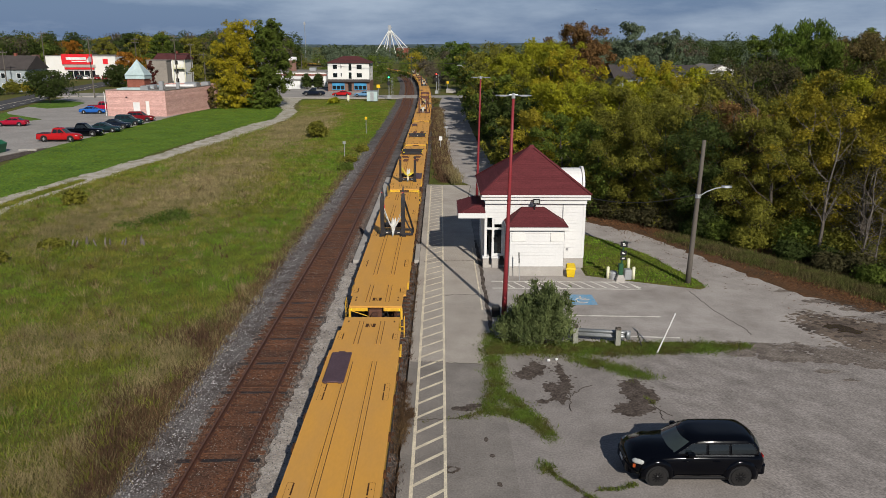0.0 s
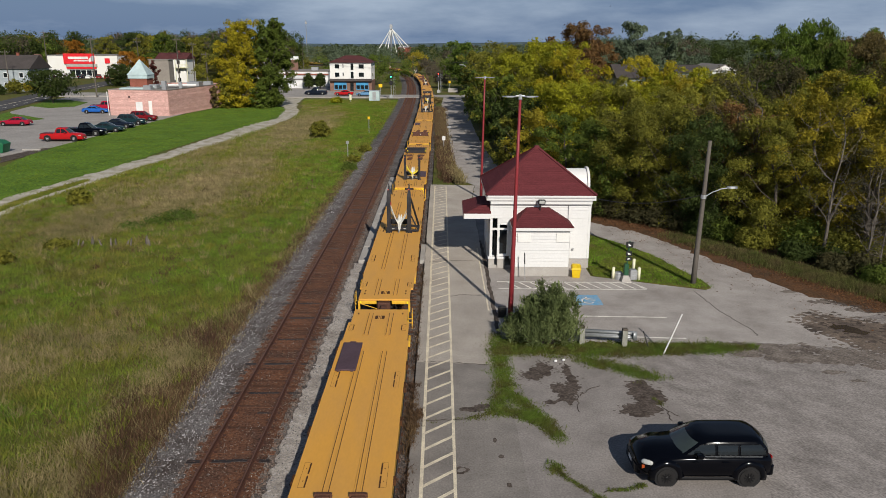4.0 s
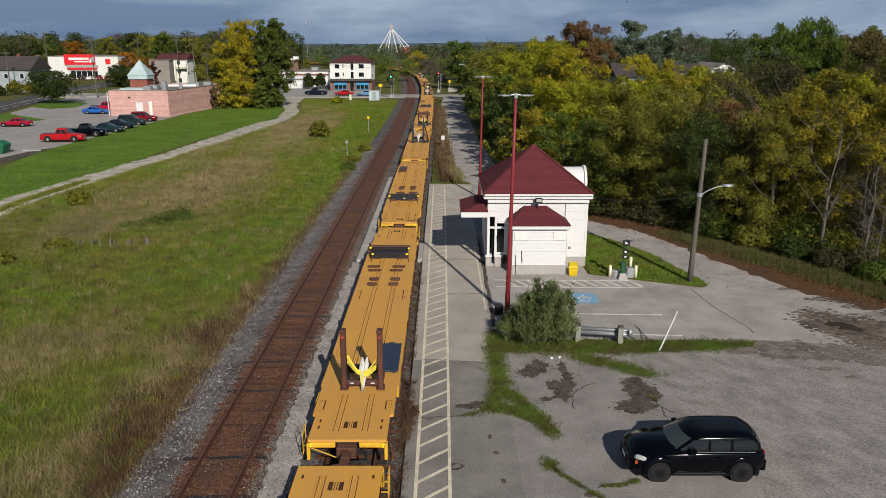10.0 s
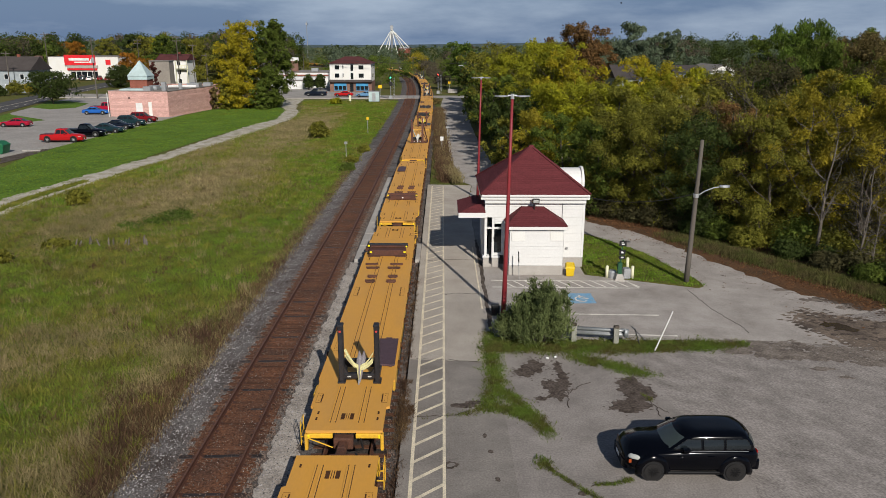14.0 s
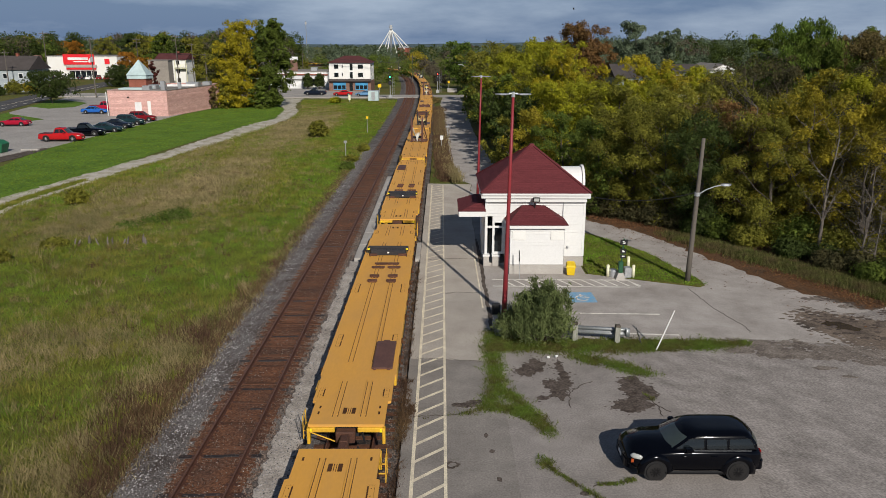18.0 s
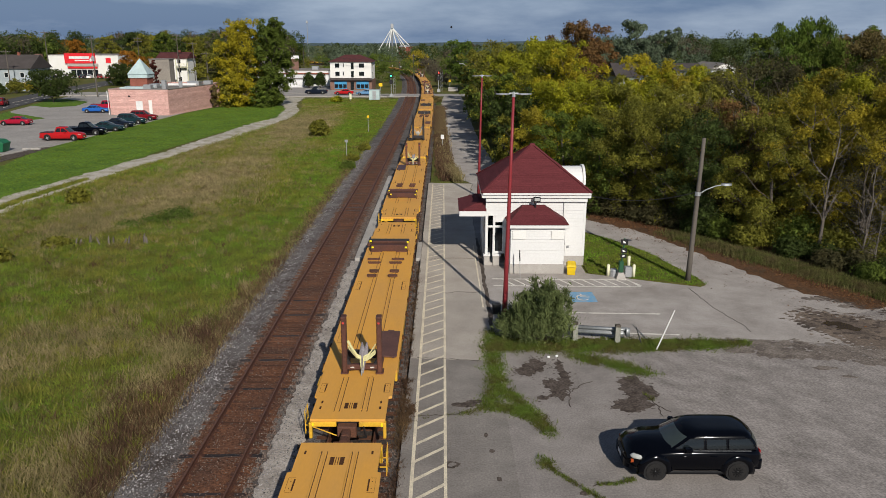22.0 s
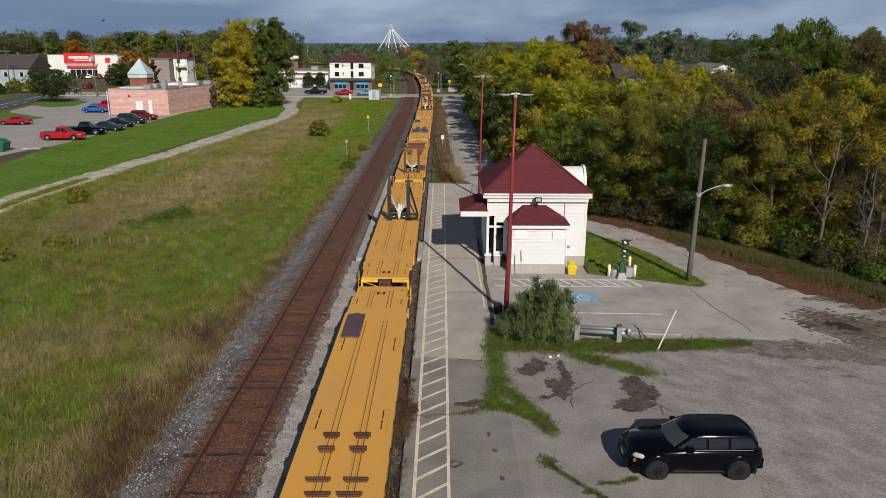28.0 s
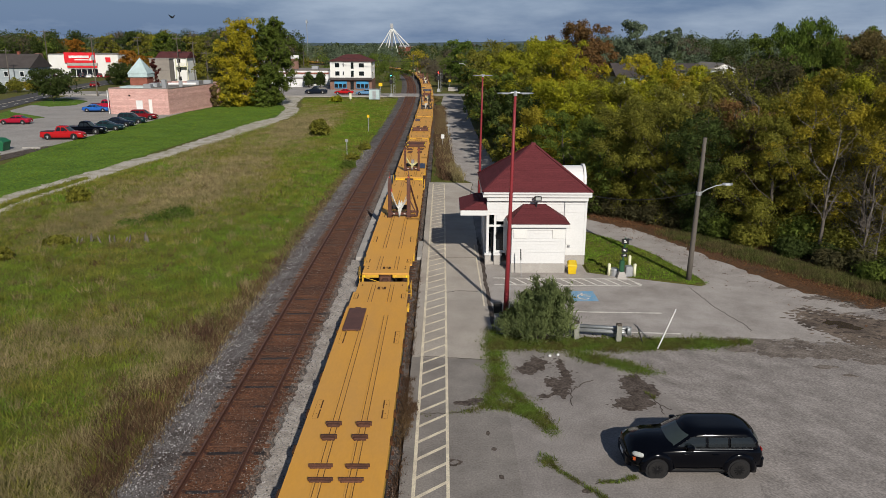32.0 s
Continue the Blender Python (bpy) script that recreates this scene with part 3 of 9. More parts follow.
def wavy(pts, step=0.5, amp=0.12, seed=1, closed=True):
    """An outline with an uneven, natural edge."""
    rnd = random.Random(seed)
    out = []
    for i in range(len(pts) if closed else len(pts) - 1):
        a, b = Vector(pts[i]).to_2d(), Vector(pts[(i + 1) % len(pts)]).to_2d()
        d = b - a
        n = max(1, int(d.length / step))
        side = Vector((-d.y, d.x)).normalized() if d.length else Vector((0, 0))
        for k in range(n):
            out.append(tuple(a + d * (k / n) + side * (rnd.uniform(-amp, amp) if k else rnd.uniform(-amp, amp) * 0.5)))
    return out


# ---- ground ----
def ground_sheet():
    xs = [-4000, -900, -300, -120, -70, -50, -36, -28, -20, -14, -10.4, -9.5, -8.9, -1.1, -1.0, 6, 14, 22, 40, 80, 200, 600, 4000]
    ys = [-4000, -800, -200, -60, 0, 15, 30, 45, 60, 80, 110, 150, 200, 300, 600, 1200, 4500]
    z = lambda x: -0.34 if x <= -9.4 else -0.5 if x <= -1.05 else -0.04
    m = Mesh()
    m.put([(x, y, z(x)) for y in ys for x in xs],
          [(j * len(xs) + i, j * len(xs) + i + 1, (j + 1) * len(xs) + i + 1, (j + 1) * len(xs) + i)
           for j in range(len(ys) - 1) for i in range(len(xs) - 1)])
    return structure("ground", m, M["field"], "rough grassy ground reaching to the horizon", "ground")


ground_sheet()


def flat(name, pts, z, material, label, category, thick=0.03, amp=0.0, step=0.6, seed=1):
    if amp:
        pts = wavy(pts, step, amp, seed)
    return structure(name, Mesh().prism(pts, z - thick, z), material, label, category)


def ribbon(left, right):
    return list(right) + list(left)[::-1]


# paving on the station side
flat("platform", [(-1.2, -30), (2.42, -30), (2.42, 62), (2.9, 68.0), (-1.2, 68.4)], 0.0, M["platform_old"],
     "low grey asphalt station platform with patches", "platform", 0.3)
flat("platform_slab", [(-1.17, 28.45), (2.36, 28.2), (2.36, 37.0), (-1.17, 36.8)], 0.0025, M["platform_mid"], "grey worn asphalt of the platform", "platform", 0.02, 0.03, 0.5, 62)
flat("platform_slab", [(-1.17, 36.84), (2.36, 37.04), (2.36, 62), (2.85, 67.9), (-1.17, 68.3)], 0.0025, M["platform_pale"], "pale worn asphalt of the platform by the station", "platform", 0.02, 0.03, 0.5, 61)
flat("gravel_lot", [(2.4, -40), (60, -40), (45, 8), (24.4, 33), (21.6, 34.9), (14.3, 33), (13.9, 31.2), (2.4, 31.2)], -0.012, M["gravel"],
     "worn gravel parking ground with pale tyre marks", "gravel lot", 0.05, 0.12, 1.0, 3)
flat("yard_paving", [(2.0, -30), (9.5, -30), (8.4, 5), (9.6, 18), (8.6, 25), (8.0, 27.5), (5.0, 28.9), (2.0, 29.2)], -0.004, M["asphalt"],
     "bleached cracked asphalt yard beside the platform", "paving", 0.04, 0.18, 0.7, 4)
flat("car_park", [(2.42, 30.6), (13.6, 30.3), (15.2, 33.0), (14.6, 37.6), (11.4, 38.9), (8.3, 40.25), (8.3, 42), (2.42, 42)], 0.0, M["asphalt_pale"],
     "grey asphalt car park by the station", "car park", 0.05)
flat("drive", [(12.6, 30.75), (17.5, 30.0), (18.3, 30.8), (17.6, 33.2), (22.3, 34.6), (20.4, 38), (18.2, 43.8), (14.6, 50.2), (11.2, 53.4),
               (9.6, 58), (7.6, 66), (2.9, 68.0), (2.42, 61.9), (8.7, 53), (10.1, 49.9), (11.4, 47.9), (13.1, 44.5), (14.5, 38.8), (13.8, 37.4), (12.8, 33)], -0.006, M["asphalt_pale"],
     "pale grey drive that bends behind the station", "drive", 0.04, 0.12, 0.9, 5)
flat("station_apron", [(2.42, 41.9), (8.5, 41.9), (8.45, 48.4), (7.4, 54.4), (2.42, 61.8)], -0.008, M["asphalt"], "worn grey asphalt round the station", "paving", 0.04)
flat("side_road", [(2.9, 68.0), (7.6, 66), (5.6, 82), (4.9, 106), (4.8, 150), (4.6, 183), (0.3, 183), (-0.2, 160), (0.2, 140), (0.6, 106), (1.2, 82), (2.0, 70)], -0.006, M["asphalt_pale"],
     "narrow grey road beside the railway", "road", 0.04, 0.1, 1.5, 6)
MUD = [(17.2, 33.8), (18.2, 34.4), (19.6, 33.6), (22.4, 32.0), (26.5, 31.4), (25.0, 27.6), (20.7, 27.2), (19.2, 28.6), (18.0, 30.0), (17.5, 31.2), (16.9, 32.2), (16.9, 33.2)]
flat("muddy_ground", MUD, -0.003, M["mud"],
     "damp brown mud round a puddle", "mud", 0.03, 0.17, 0.2, 7)
# fallen leaves; widened under the trees, where the brown stands in for shaded ground
flat("leaf_strip", [(21.3, 34.3), (18.9, 37.3), (17.2, 41.2), (14.1, 49.6), (10.9, 53.6), (12.4, 59.0), (18.4, 55.6), (22.6, 48.5), (23.6, 42.0), (25.6, 37.6)], 0.0, M["litter"],
     "strip of fallen brown leaves along the wood", "leaf litter", 0.03, 0.25, 0.5, 8)


def fray(name, pts, z, material, label, n, reach, size, seed):
    """Loose ragged flecks round an outline, so that it has no clean edge."""
    r_ = np.random.default_rng(seed)
    a = np.array(wavy(pts, 0.1, 0.02, seed))
    c = a[r_.integers(0, len(a), n)] + r_.normal(0, reach, (n, 2))
    m = Mesh()
    for k, (x, y) in enumerate(c):
        q, s0 = r_.uniform(0, 6.28), size * r_.uniform(0.3, 1.0)
        ring = [(x + s0 * f * math.cos(q + t), y + s0 * f * math.sin(q + t) * 0.6, z + 0.000004 * k) for t, f in zip(np.linspace(0, 2 * math.pi, 8, endpoint=False), r_.uniform(0.5, 1.2, 8))]
        m.put(ring, [tuple(range(8))])
    return structure(name, m, material, label, "patch", "stuff")


fray("mud_flecks", MUD, -0.0025, M["mud"], "flecks of brown mud round the damp ground", 420, 0.28, 0.2, 5)
fray("gravel_flecks", MUD, -0.0008, M["asphalt_pale"], "pale gravel washed over the mud", 200, 0.3, 0.16, 6)
fray("wet_flecks", [(18.4, 34.0), (19.6, 33.2), (21.5, 32.0), (22.8, 30.4), (21.0, 29.6), (19.4, 31.0), (18.2, 31.8)], 0.0012, M["stain"], "dark wet soil round the puddle", 220, 0.4, 0.22, 7)
fray("wet_flecks", [(12.4, 30.0), (14.6, 30.0), (16.6, 29.6), (18.6, 29.2), (20.5, 28.6), (18.4, 28.8), (16.4, 29.0), (14.2, 29.3)], 0.0005, M["damp"], "damp dark gravel at the end of the weeds", 700, 0.26, 0.26, 8)
fray("wet_flecks", [(19.6, 36.2), (21.0, 35.0), (22.8, 33.4), (23.6, 32.6), (22.4, 33.2), (20.6, 35.2)], 0.0006, M["stain"], "dark wet trail beside the verge", 110, 0.16, 0.2, 9)
flat("puddle", [(17.9, 32.5), (18.3, 32.9), (19.0, 32.6), (19.5, 31.8), (19.0, 31.5), (18.3, 31.9)], 0.002, M["water"], "shallow brown puddle in the gravel", "puddle", 0.004, 0.1, 0.18, 9)
for i, (x, y, a, b) in enumerate(((14.6, 28.9, 1.3, 0.5), (16.4, 28.6, 0.9, 0.35), (12.9, 29.3, 0.6, 0.25), (18.2, 28.2, 1.1, 0.4), (15.6, 27.6, 0.5, 0.16), (13.9, 30.2, 0.6, 0.35), (16.2, 26.8, 0.28, 0.1), (20.8, 34.8, 1.0, 0.34), (19.4, 36.0, 0.8, 0.3), (18.4, 37.6, 0.5, 0.25))):
    flat("damp_patch", [(x + a * math.cos(t), y + b * math.sin(t)) for t in np.linspace(0, 2 * math.pi, 14, endpoint=False)], -0.0065 + 0.0006 * i, M["damp"],
         "damp brown patch in the gravel", "gravel", 0.03, 0.2, 0.16, 17 + i)
flat("station_lawn", [(8.45, 40.3), (11.5, 38.95), (13.3, 38.35), (14.1, 37.95), (14.42, 38.15), (14.45, 38.9), (13.0, 44.4), (11.3, 47.8), (9.6, 49.6), (8.45, 49.6)], 0.02, M["field"],
     "small green lawn beside the station", "lawn", 0.05, 0.06, 0.5, 10)
flat("weed_bank", [(2.35, 31.0), (2.35, 29.4), (4.6, 29.3), (6.0, 29.5), (9.6, 29.7), (11.6, 29.95), (12.1, 30.1), (12.0, 30.35), (9, 30.5), (5, 30.7)], 0.006, M["field"],
     "strip of green weeds between the two lots", "weeds", 0.02, 0.16, 0.2, 11)
flat("brush_bank", [(-0.3, 68.6), (1.9, 68.8), (1.1, 82), (0.5, 106), (0.0, 150), (-0.5, 182), (-1.7, 182), (-0.9, 140), (-0.7, 100), (-0.5, 80)], 0.0, M["field"],
     "bank of dry brown grass between track and road", "bank", 0.05, 0.2, 1.5, 12)

# land on the town side
flat("lawn_strip", [(-50.2, 91.5), (-47.5, 80), (-60, 52), (-50, 40), (-39, 55), (-36.5, 66), (-35.3, 78), (-34.6, 93), (-32.8, 111), (-30.6, 119), (-29.6, 133), (-31, 152), (-34.5, 160), (-44, 163), (-47, 154), (-49.2, 134)], -0.31, M["lawn"],
     "mown green lawn between path and parking lot", "lawn", 0.02, 0.15, 1.5, 13)
flat("footpath", ribbon([(-38.1, 53.9), (-38.0, 57.7), (-37.8, 62.1), (-37.5, 66.1), (-37.0, 70.3), (-36.4, 74.7), (-35.5, 79.3), (-34.8, 85.3), (-33.8, 91.7), (-33.2, 100.9), (-32.3, 111.4), (-31.4, 125.0), (-29.4, 132.6), (-31.5, 151), (-34.3, 161), (-37, 171), (-38.5, 183)],
                        [(-34.5, 48.4), (-34.1, 51.5), (-33.8, 55.2), (-34.2, 59.8), (-33.8, 63.8), (-33.4, 68.3), (-32.9, 73.4), (-32.4, 79.3), (-31.2, 84.4), (-30.4, 92.2), (-29.5, 101.5), (-28.2, 112.1), (-27.4, 128.7), (-26.6, 134), (-28.2, 148), (-30.5, 157), (-32.5, 170), (-33.5, 183)]), -0.3, M["gravel_pale"],
     "pale gravel footpath through the grass", "path", 0.03, 0.35, 0.7, 14)
flat("path_grass", ribbon([(-36.66, 51.7), (-36.44, 55.22), (-36.2, 59.34), (-36.18, 63.58), (-35.72, 67.7), (-35.2, 72.14)], [(-35.72, 50.27), (-35.43, 53.61), (-35.16, 57.55), (-35.32, 61.94), (-34.89, 66.01), (-34.42, 70.48)]), -0.294, M["lawn"],
     "worn grass between the wheel tracks of the path", "grass", 0.02, 0.2, 0.6, 24)
flat("soil_bank", [(-49.4, 82.4), (-51.6, 86.2), (-51.2, 90.3), (-50.6, 93.8), (-49.7, 94.8), (-49.3, 89.3), (-49.1, 85.3)], -0.28, M["stain"], "dark bare soil beside the lawn kerb", "soil", 0.05, 0.12, 0.5, 44)
flat("parking_lot", [(-52.4, 88.5), (-50.0, 92.2), (-48.8, 134), (-49.0, 160), (-60, 163), (-60, 186), (-92, 186), (-90, 176), (-83.6, 146), (-74, 115), (-66, 88.5)], -0.3, M["lot"],
     "pale grey asphalt parking lot by the pink building", "parking lot", 0.03)
flat("main_street", [(-40, -40), (-62, 70), (-85.6, 146), (-92, 174), (-98.7, 198), (-103, 235), (-110, 330), (-124, 330), (-114, 247), (-109, 210), (-104, 188), (-97.5, 160), (-76, 70), (-54, -40)], -0.28, M["road"],
     "dark asphalt main street with faded markings", "street", 0.05)
flat("cross_street", [(-98, 186), (-60, 186), (-36, 184), (60, 184), (60, 193), (-36, 193), (-60, 196), (-99, 198)], -0.035, M["lot"],
     "grey side street that crosses the railway", "street", 0.3)
flat("shop_forecourt", [(-60, 197), (-34, 193.5), (-18, 193.5), (-17, 202), (-34, 225), (-62, 226)], -0.03, M["lot"], "grey paved forecourt of the shops", "forecourt", 0.3)
for pts, nm in (([(-77, 122), (-72, 121), (-69.5, 131), (-81, 141), (-83.5, 145)], "kerbed lawn island by the street"),
                ([(-86.5, 158), (-80, 153), (-76.5, 157), (-79, 168), (-88, 176), (-90.5, 174)], "kerbed lawn island below a street tree")):
    flat("lawn_island", pts, -0.26, M["lawn"], nm, "lawn", 0.08, 0.1, 1.5, 15)


dash = thing("street_markings", pose(0, 0, 0), "worn white dashes and yellow line of the main street", "markings", kind="structure")
A_, B_ = Vector((-91.2, 152, -0.272)), Vector((-108.0, 240, -0.272))
for k in range(14):
    part("dash", Mesh().beam(A_.lerp(B_, k / 14) + Vector((2.2, 0, 0)), A_.lerp(B_, (k + 0.45) / 14) + Vector((2.2, 0, 0)), 0.2, 0.006), M["paint_white"], dash)
part("centre_line", Mesh().beam(A_ + Vector((-0.6, -60, 0)) + Vector((11.5, 0, 0)), B_ + Vector((-0.6, 0, 0)), 0.2, 0.006), M["paint_yellow"], dash)


# ---- railway ----
# centre line of the train's track: straight, then bending to the left beyond the crossing
def bend(s):
    if s < 85:
        return 0.0
    if s < 200:
        return (s - 85) / 115 / 1800
    if s < 265:
        return 1 / 1800
    if s < 310:
        return 1 / 1800 + (s - 265) / 45 * (1 / 320 - 1 / 1800)
    return 1 / 320 if s < 640 else 0.0


TRACK_X, OTHER, CAR_X = -2.78, -4.15, -0.1     # the line, and the two tracks' offsets from it
LINE = {}
px_, py_, head = TRACK_X, 0.0, 0.0
for s_ in range(0, 1601):
    LINE[s_] = (px_, py_, head)
    k_ = bend(s_)
    px_, py_, head = px_ - math.sin(head + k_ / 2), py_ + math.cos(head + k_ / 2), head + k_


def rail_at(s, off=0.0):
    """Place and heading on the line, s metres from the camera's foot, off metres to the right."""
    if s <= 0:
        return Vector((TRACK_X + off, s, 0)), 0.0
    i = min(int(s), 1599)
    a, b, w = LINE[i], LINE[i + 1], s - i
    h = a[2] * (1 - w) + b[2] * w
    return Vector((a[0] * (1 - w) + b[0] * w + off * math.cos(h), a[1] * (1 - w) + b[1] * w + off * math.sin(h), 0)), h


def sweep(profile, off, s0, s1, step):
    """A closed profile (x, z), drawn along the line."""
    rings, s = [], s0
    while s <= s1 + 1e-6:
        rings.append([(*rail_at(s, off + x)[0].xy, z) for x, z in profile])
        s += step if s >= 60 else step * 4
    return Mesh().loft(rings)


structure("ballast_bed", sweep([(-7.6, -0.52), (-7.2, -0.37), (-6.2, -0.19), (-5.75, -0.175), (-2.45, -0.175), (-1.6, -0.165), (1.85, -0.175), (1.85, -0.52)], 0, -800, 640, 8),
          M["ballast"], "grey stone ballast bed of two tracks", "ballast")
structure("rusty_bed", sweep([(-1.3, -0.30), (-1.12, -0.154), (1.12, -0.154), (1.3, -0.30)], OTHER, -800, 480, 8), M["ballast_rust"],
          "rust-stained ballast between the rails", "ballast")
structure("rusty_bed", sweep([(-1.3, -0.30), (-1.15, -0.164), (1.15, -0.164), (1.3, -0.30)], 0, -800, 480, 8), M["ballast_dark"],
          "dark ballast below the train", "ballast")
structure("grit_walk", Mesh().prism(wavy([(-5.42, -40), (-4.52, -40), (-4.52, 43.0), (-5.42, 43.0)], 0.22, 0.11, 21), -0.3, -0.09), M["strip"],
          "pale grit walkway between the tracks", "walkway")
slab = Mesh()
for k in range(9):
    y = 43.1 + k * 3.2
    slab.box(-5.2, -4.44, y, y + 3.15, -0.3, 0.06, None, 0.02)
structure("concrete_walk", slab, M["concrete"], "old concrete slabs between the two tracks", "walkway")
structure("crossing_pad", Mesh().box(-1.5, -1.205, 43.2, 47.0, -0.3, 0.02, None, 0.02), M["concrete"], "small concrete pad at the platform edge", "pad")
RAIL = [(-0.07, -0.16), (0.07, -0.16), (0.07, -0.145), (0.012, -0.12), (0.012, -0.05), (0.037, -0.04), (0.037, -0.004), (0.028, 0.0),
        (-0.028, 0.0), (-0.037, -0.004), (-0.037, -0.04), (-0.012, -0.05), (-0.012, -0.12), (-0.07, -0.145)]
for off in (OTHER, CAR_X):
    for g in (-0.753, 0.753):
        ob = structure("rail", sweep(RAIL, off + g, -800, 640, 8), M["rail"], "rusty steel rail on wooden ties", "rail")
        part("rail_head", sweep([(-0.02, 0.0005), (0.02, 0.0005), (0.02, 0.003), (-0.02, 0.003)], off + g, -60, 400, 8), M["railtop"], ob, "worn shiny running surface")

# ties: the near ones of the open track each on their own
tie_mesh = Mesh().box(-1.3, 1.3, -0.115, 0.115, -0.3, -0.146, None, 0.012).data("tie", M["tie"])
tie_dark = Mesh().box(-1.35, -0.85, -0.11, 0.11, -0.3, -0.14, None, 0.012).box(-0.62, 0.1, -0.09, 0.1, -0.3, -0.139, None, 0.012).box(0.05, 0.66, -0.04, 0.11, -0.3, -0.138, None, 0.012).box(0.88, 1.3, -0.11, 0.1, -0.3, -0.14, None, 0.012).data("tie_dark", M["tie_dark"])
ties = thing("track_ties", pose(0, 0, 0), "rust-stained wooden ties of the open track", "ties", kind="structure")
rnd = random.Random(5)
for k in range(290):
    p, h = rail_at(10 + k * 0.53, OTHER)
    dark = rnd.random() < 0.19
    ob = new("tie", tie_dark if dark else tie_mesh)
    ob.parent = ties
    ob.matrix_basis = pose(p.x + rnd.uniform(-0.06, 0.06), p.y, rnd.uniform(-0.016, 0.004), 0, 0, math.degrees(h) + rnd.uniform(-1.6, 1.6))
plates, spikes = Mesh(), Mesh()
for k in range(290):
    p, h = rail_at(10 + k * 0.53, OTHER)
    for g in (-0.753, 0.753):
        m = pose(p.x, p.y, 0, 0, 0, math.degrees(h))
        plates.box(g - 0.19, g + 0.19, -0.085, 0.085, -0.15, -0.134, m)
        for dx, dy in ((-0.1, 0.05), (0.1, -0.05)):
            spikes.box(g + dx - 0.02, g + dx + 0.02, dy - 0.015, dy + 0.015, -0.14, -0.115, m)
structure("tie_plates", plates, M["rail"], "rusty steel plates below the rails", "tie plates", "stuff")
structure("rail_spikes", spikes, M["railtop"], "rusty spikes holding the rails", "spikes", "stuff")
far = Mesh()
for off, s0, s1 in ((OTHER, 164, 420), (0.0, 8, 420)):
    s = s0
    while s < s1:
        p, h = rail_at(s, off)
        far.box(-1.3, 1.3, -0.115, 0.115, -0.3, -0.15, pose(p.x, p.y, 0, 0, 0, math.degrees(h)))
        s += 0.55
structure("far_ties", far, M["tie"], "wooden ties of the further track", "ties", "stuff")


def pebbles(name, n, box, size, material, label, z, rise=None, seed=1):
    """Loose broken stones as one mesh."""
    r = np.random.default_rng(seed)
    x0, x1, y0, y1 = box
    c = np.stack([r.uniform(x0, x1, n), y0 + (y1 - y0) * r.random(n) ** 1.5, np.full(n, z)], 1)
    if rise is not None:
        c[:, 2] += rise(c[:, 0])
    d = np.array([(1, 0, 0), (0, 1, 0), (-1, 0, 0), (0, -1, 0), (0, 0, 1), (0, 0, -0.6)], float)
    s = r.uniform(*size, (n, 1, 1)) * r.uniform(0.6, 1.3, (n, 6, 1))
    a = r.uniform(0, 2 * np.pi, n)
    rot = np.stack([np.stack([np.cos(a), -np.sin(a), 0 * a], 1), np.stack([np.sin(a), np.cos(a), 0 * a], 1), np.stack([0 * a, 0 * a, 1 + 0 * a], 1)], 1)
    v = np.einsum("nij,nkj->nki", rot, d[None] * s) + c[:, None]
    t = [(0, 1, 4), (1, 2, 4), (2, 3, 4), (3, 0, 4), (1, 0, 5), (2, 1, 5), (3, 2, 5), (0, 3, 5)]
    me = bpy.data.meshes.new(name)
    me.from_pydata(v.reshape(-1, 3).tolist(), [], [tuple(6 * i + j for j in q) for i in range(n) for q in t])
    me.materials.append(material)
    return structure(name, me, material, label, "stones", "stuff")


pebbles("ballast_stones", 17000, (-9.9, -8.0, 13, 95), (0.016, 0.045), M["stones"], "loose grey ballast stones on the shoulder", -0.19,
        lambda x: np.where(x < -8.95, (x + 8.95) * 0.18, 0.0), 1)
pebbles("ballast_stones", 3500, (-5.75, -5.3, 13, 75), (0.025, 0.05), M["stones_dark"], "loose stones beside the walkway", -0.165, None, 2)
pebbles("ballast_stones", 3000, (-5.45, -4.5, 13, 43), (0.012, 0.035), M["stones"], "grit and stones on the walkway", -0.088, None, 9)
pebbles("ballast_stones", 4500, (-8.2, -5.6, 13, 70), (0.012, 0.032), M["stones_dark"], "dark chips scattered on the rusty track", -0.15, None, 8)
pebbles("ballast_stones", 1100, (-8.15, -5.7, 13, 60), (0.01, 0.024), M["stones"], "pale chips scattered on the rusty track", -0.15, None, 3)
pebbles("ballast_stones", 4200, (-8.35, -7.75, 13, 85), (0.016, 0.042), M["stones_dark"], "dark stones heaped over the tie ends", -0.165, None, 15)
pebbles("ballast_stones", 4200, (-6.1, -5.5, 13, 85), (0.016, 0.042), M["stones_dark"], "dark stones heaped over the inner tie ends", -0.165, None, 16)
pebbles("ballast_stones", 3500, (-1.75, -0.98, 13, 60), (0.02, 0.045), M["stones_dark"], "dark stones below the platform edge", -0.16, None, 4)


# painted markings, each a thin layer of paint
marks = thing("platform_markings", pose(0, 0, 0), "cream hatched safety markings along the platform", "markings", kind="structure")
stripe = Mesh().put([(-0.72, 0, 0.007), (-0.72, 0.17, 0.007), (0.2, 1.0, 0.007), (0.2, 0.83, 0.007)], [(0, 3, 2, 1)]).data("stripe", M["paint_yellow"])
for k in range(58):
    y = 8.0 + k * 1.04
    if y < 67:
        ob = new("stripe", stripe)
        ob.parent = marks
        ob.matrix_basis = pose(0, y, 0)
for x0, x1 in ((-0.83, -0.72), (0.19, 0.29)):
    part("edge_line", Mesh().prism([(x0, 6), (x1, 6), (x1, 67.5), (x0, 67.5)], 0.001, 0.008), M["paint_yellow"], marks)
lotmarks = thing("car_park_markings", pose(0, 0, 0), "white and blue painted lines of the car park", "markings", kind="structure")
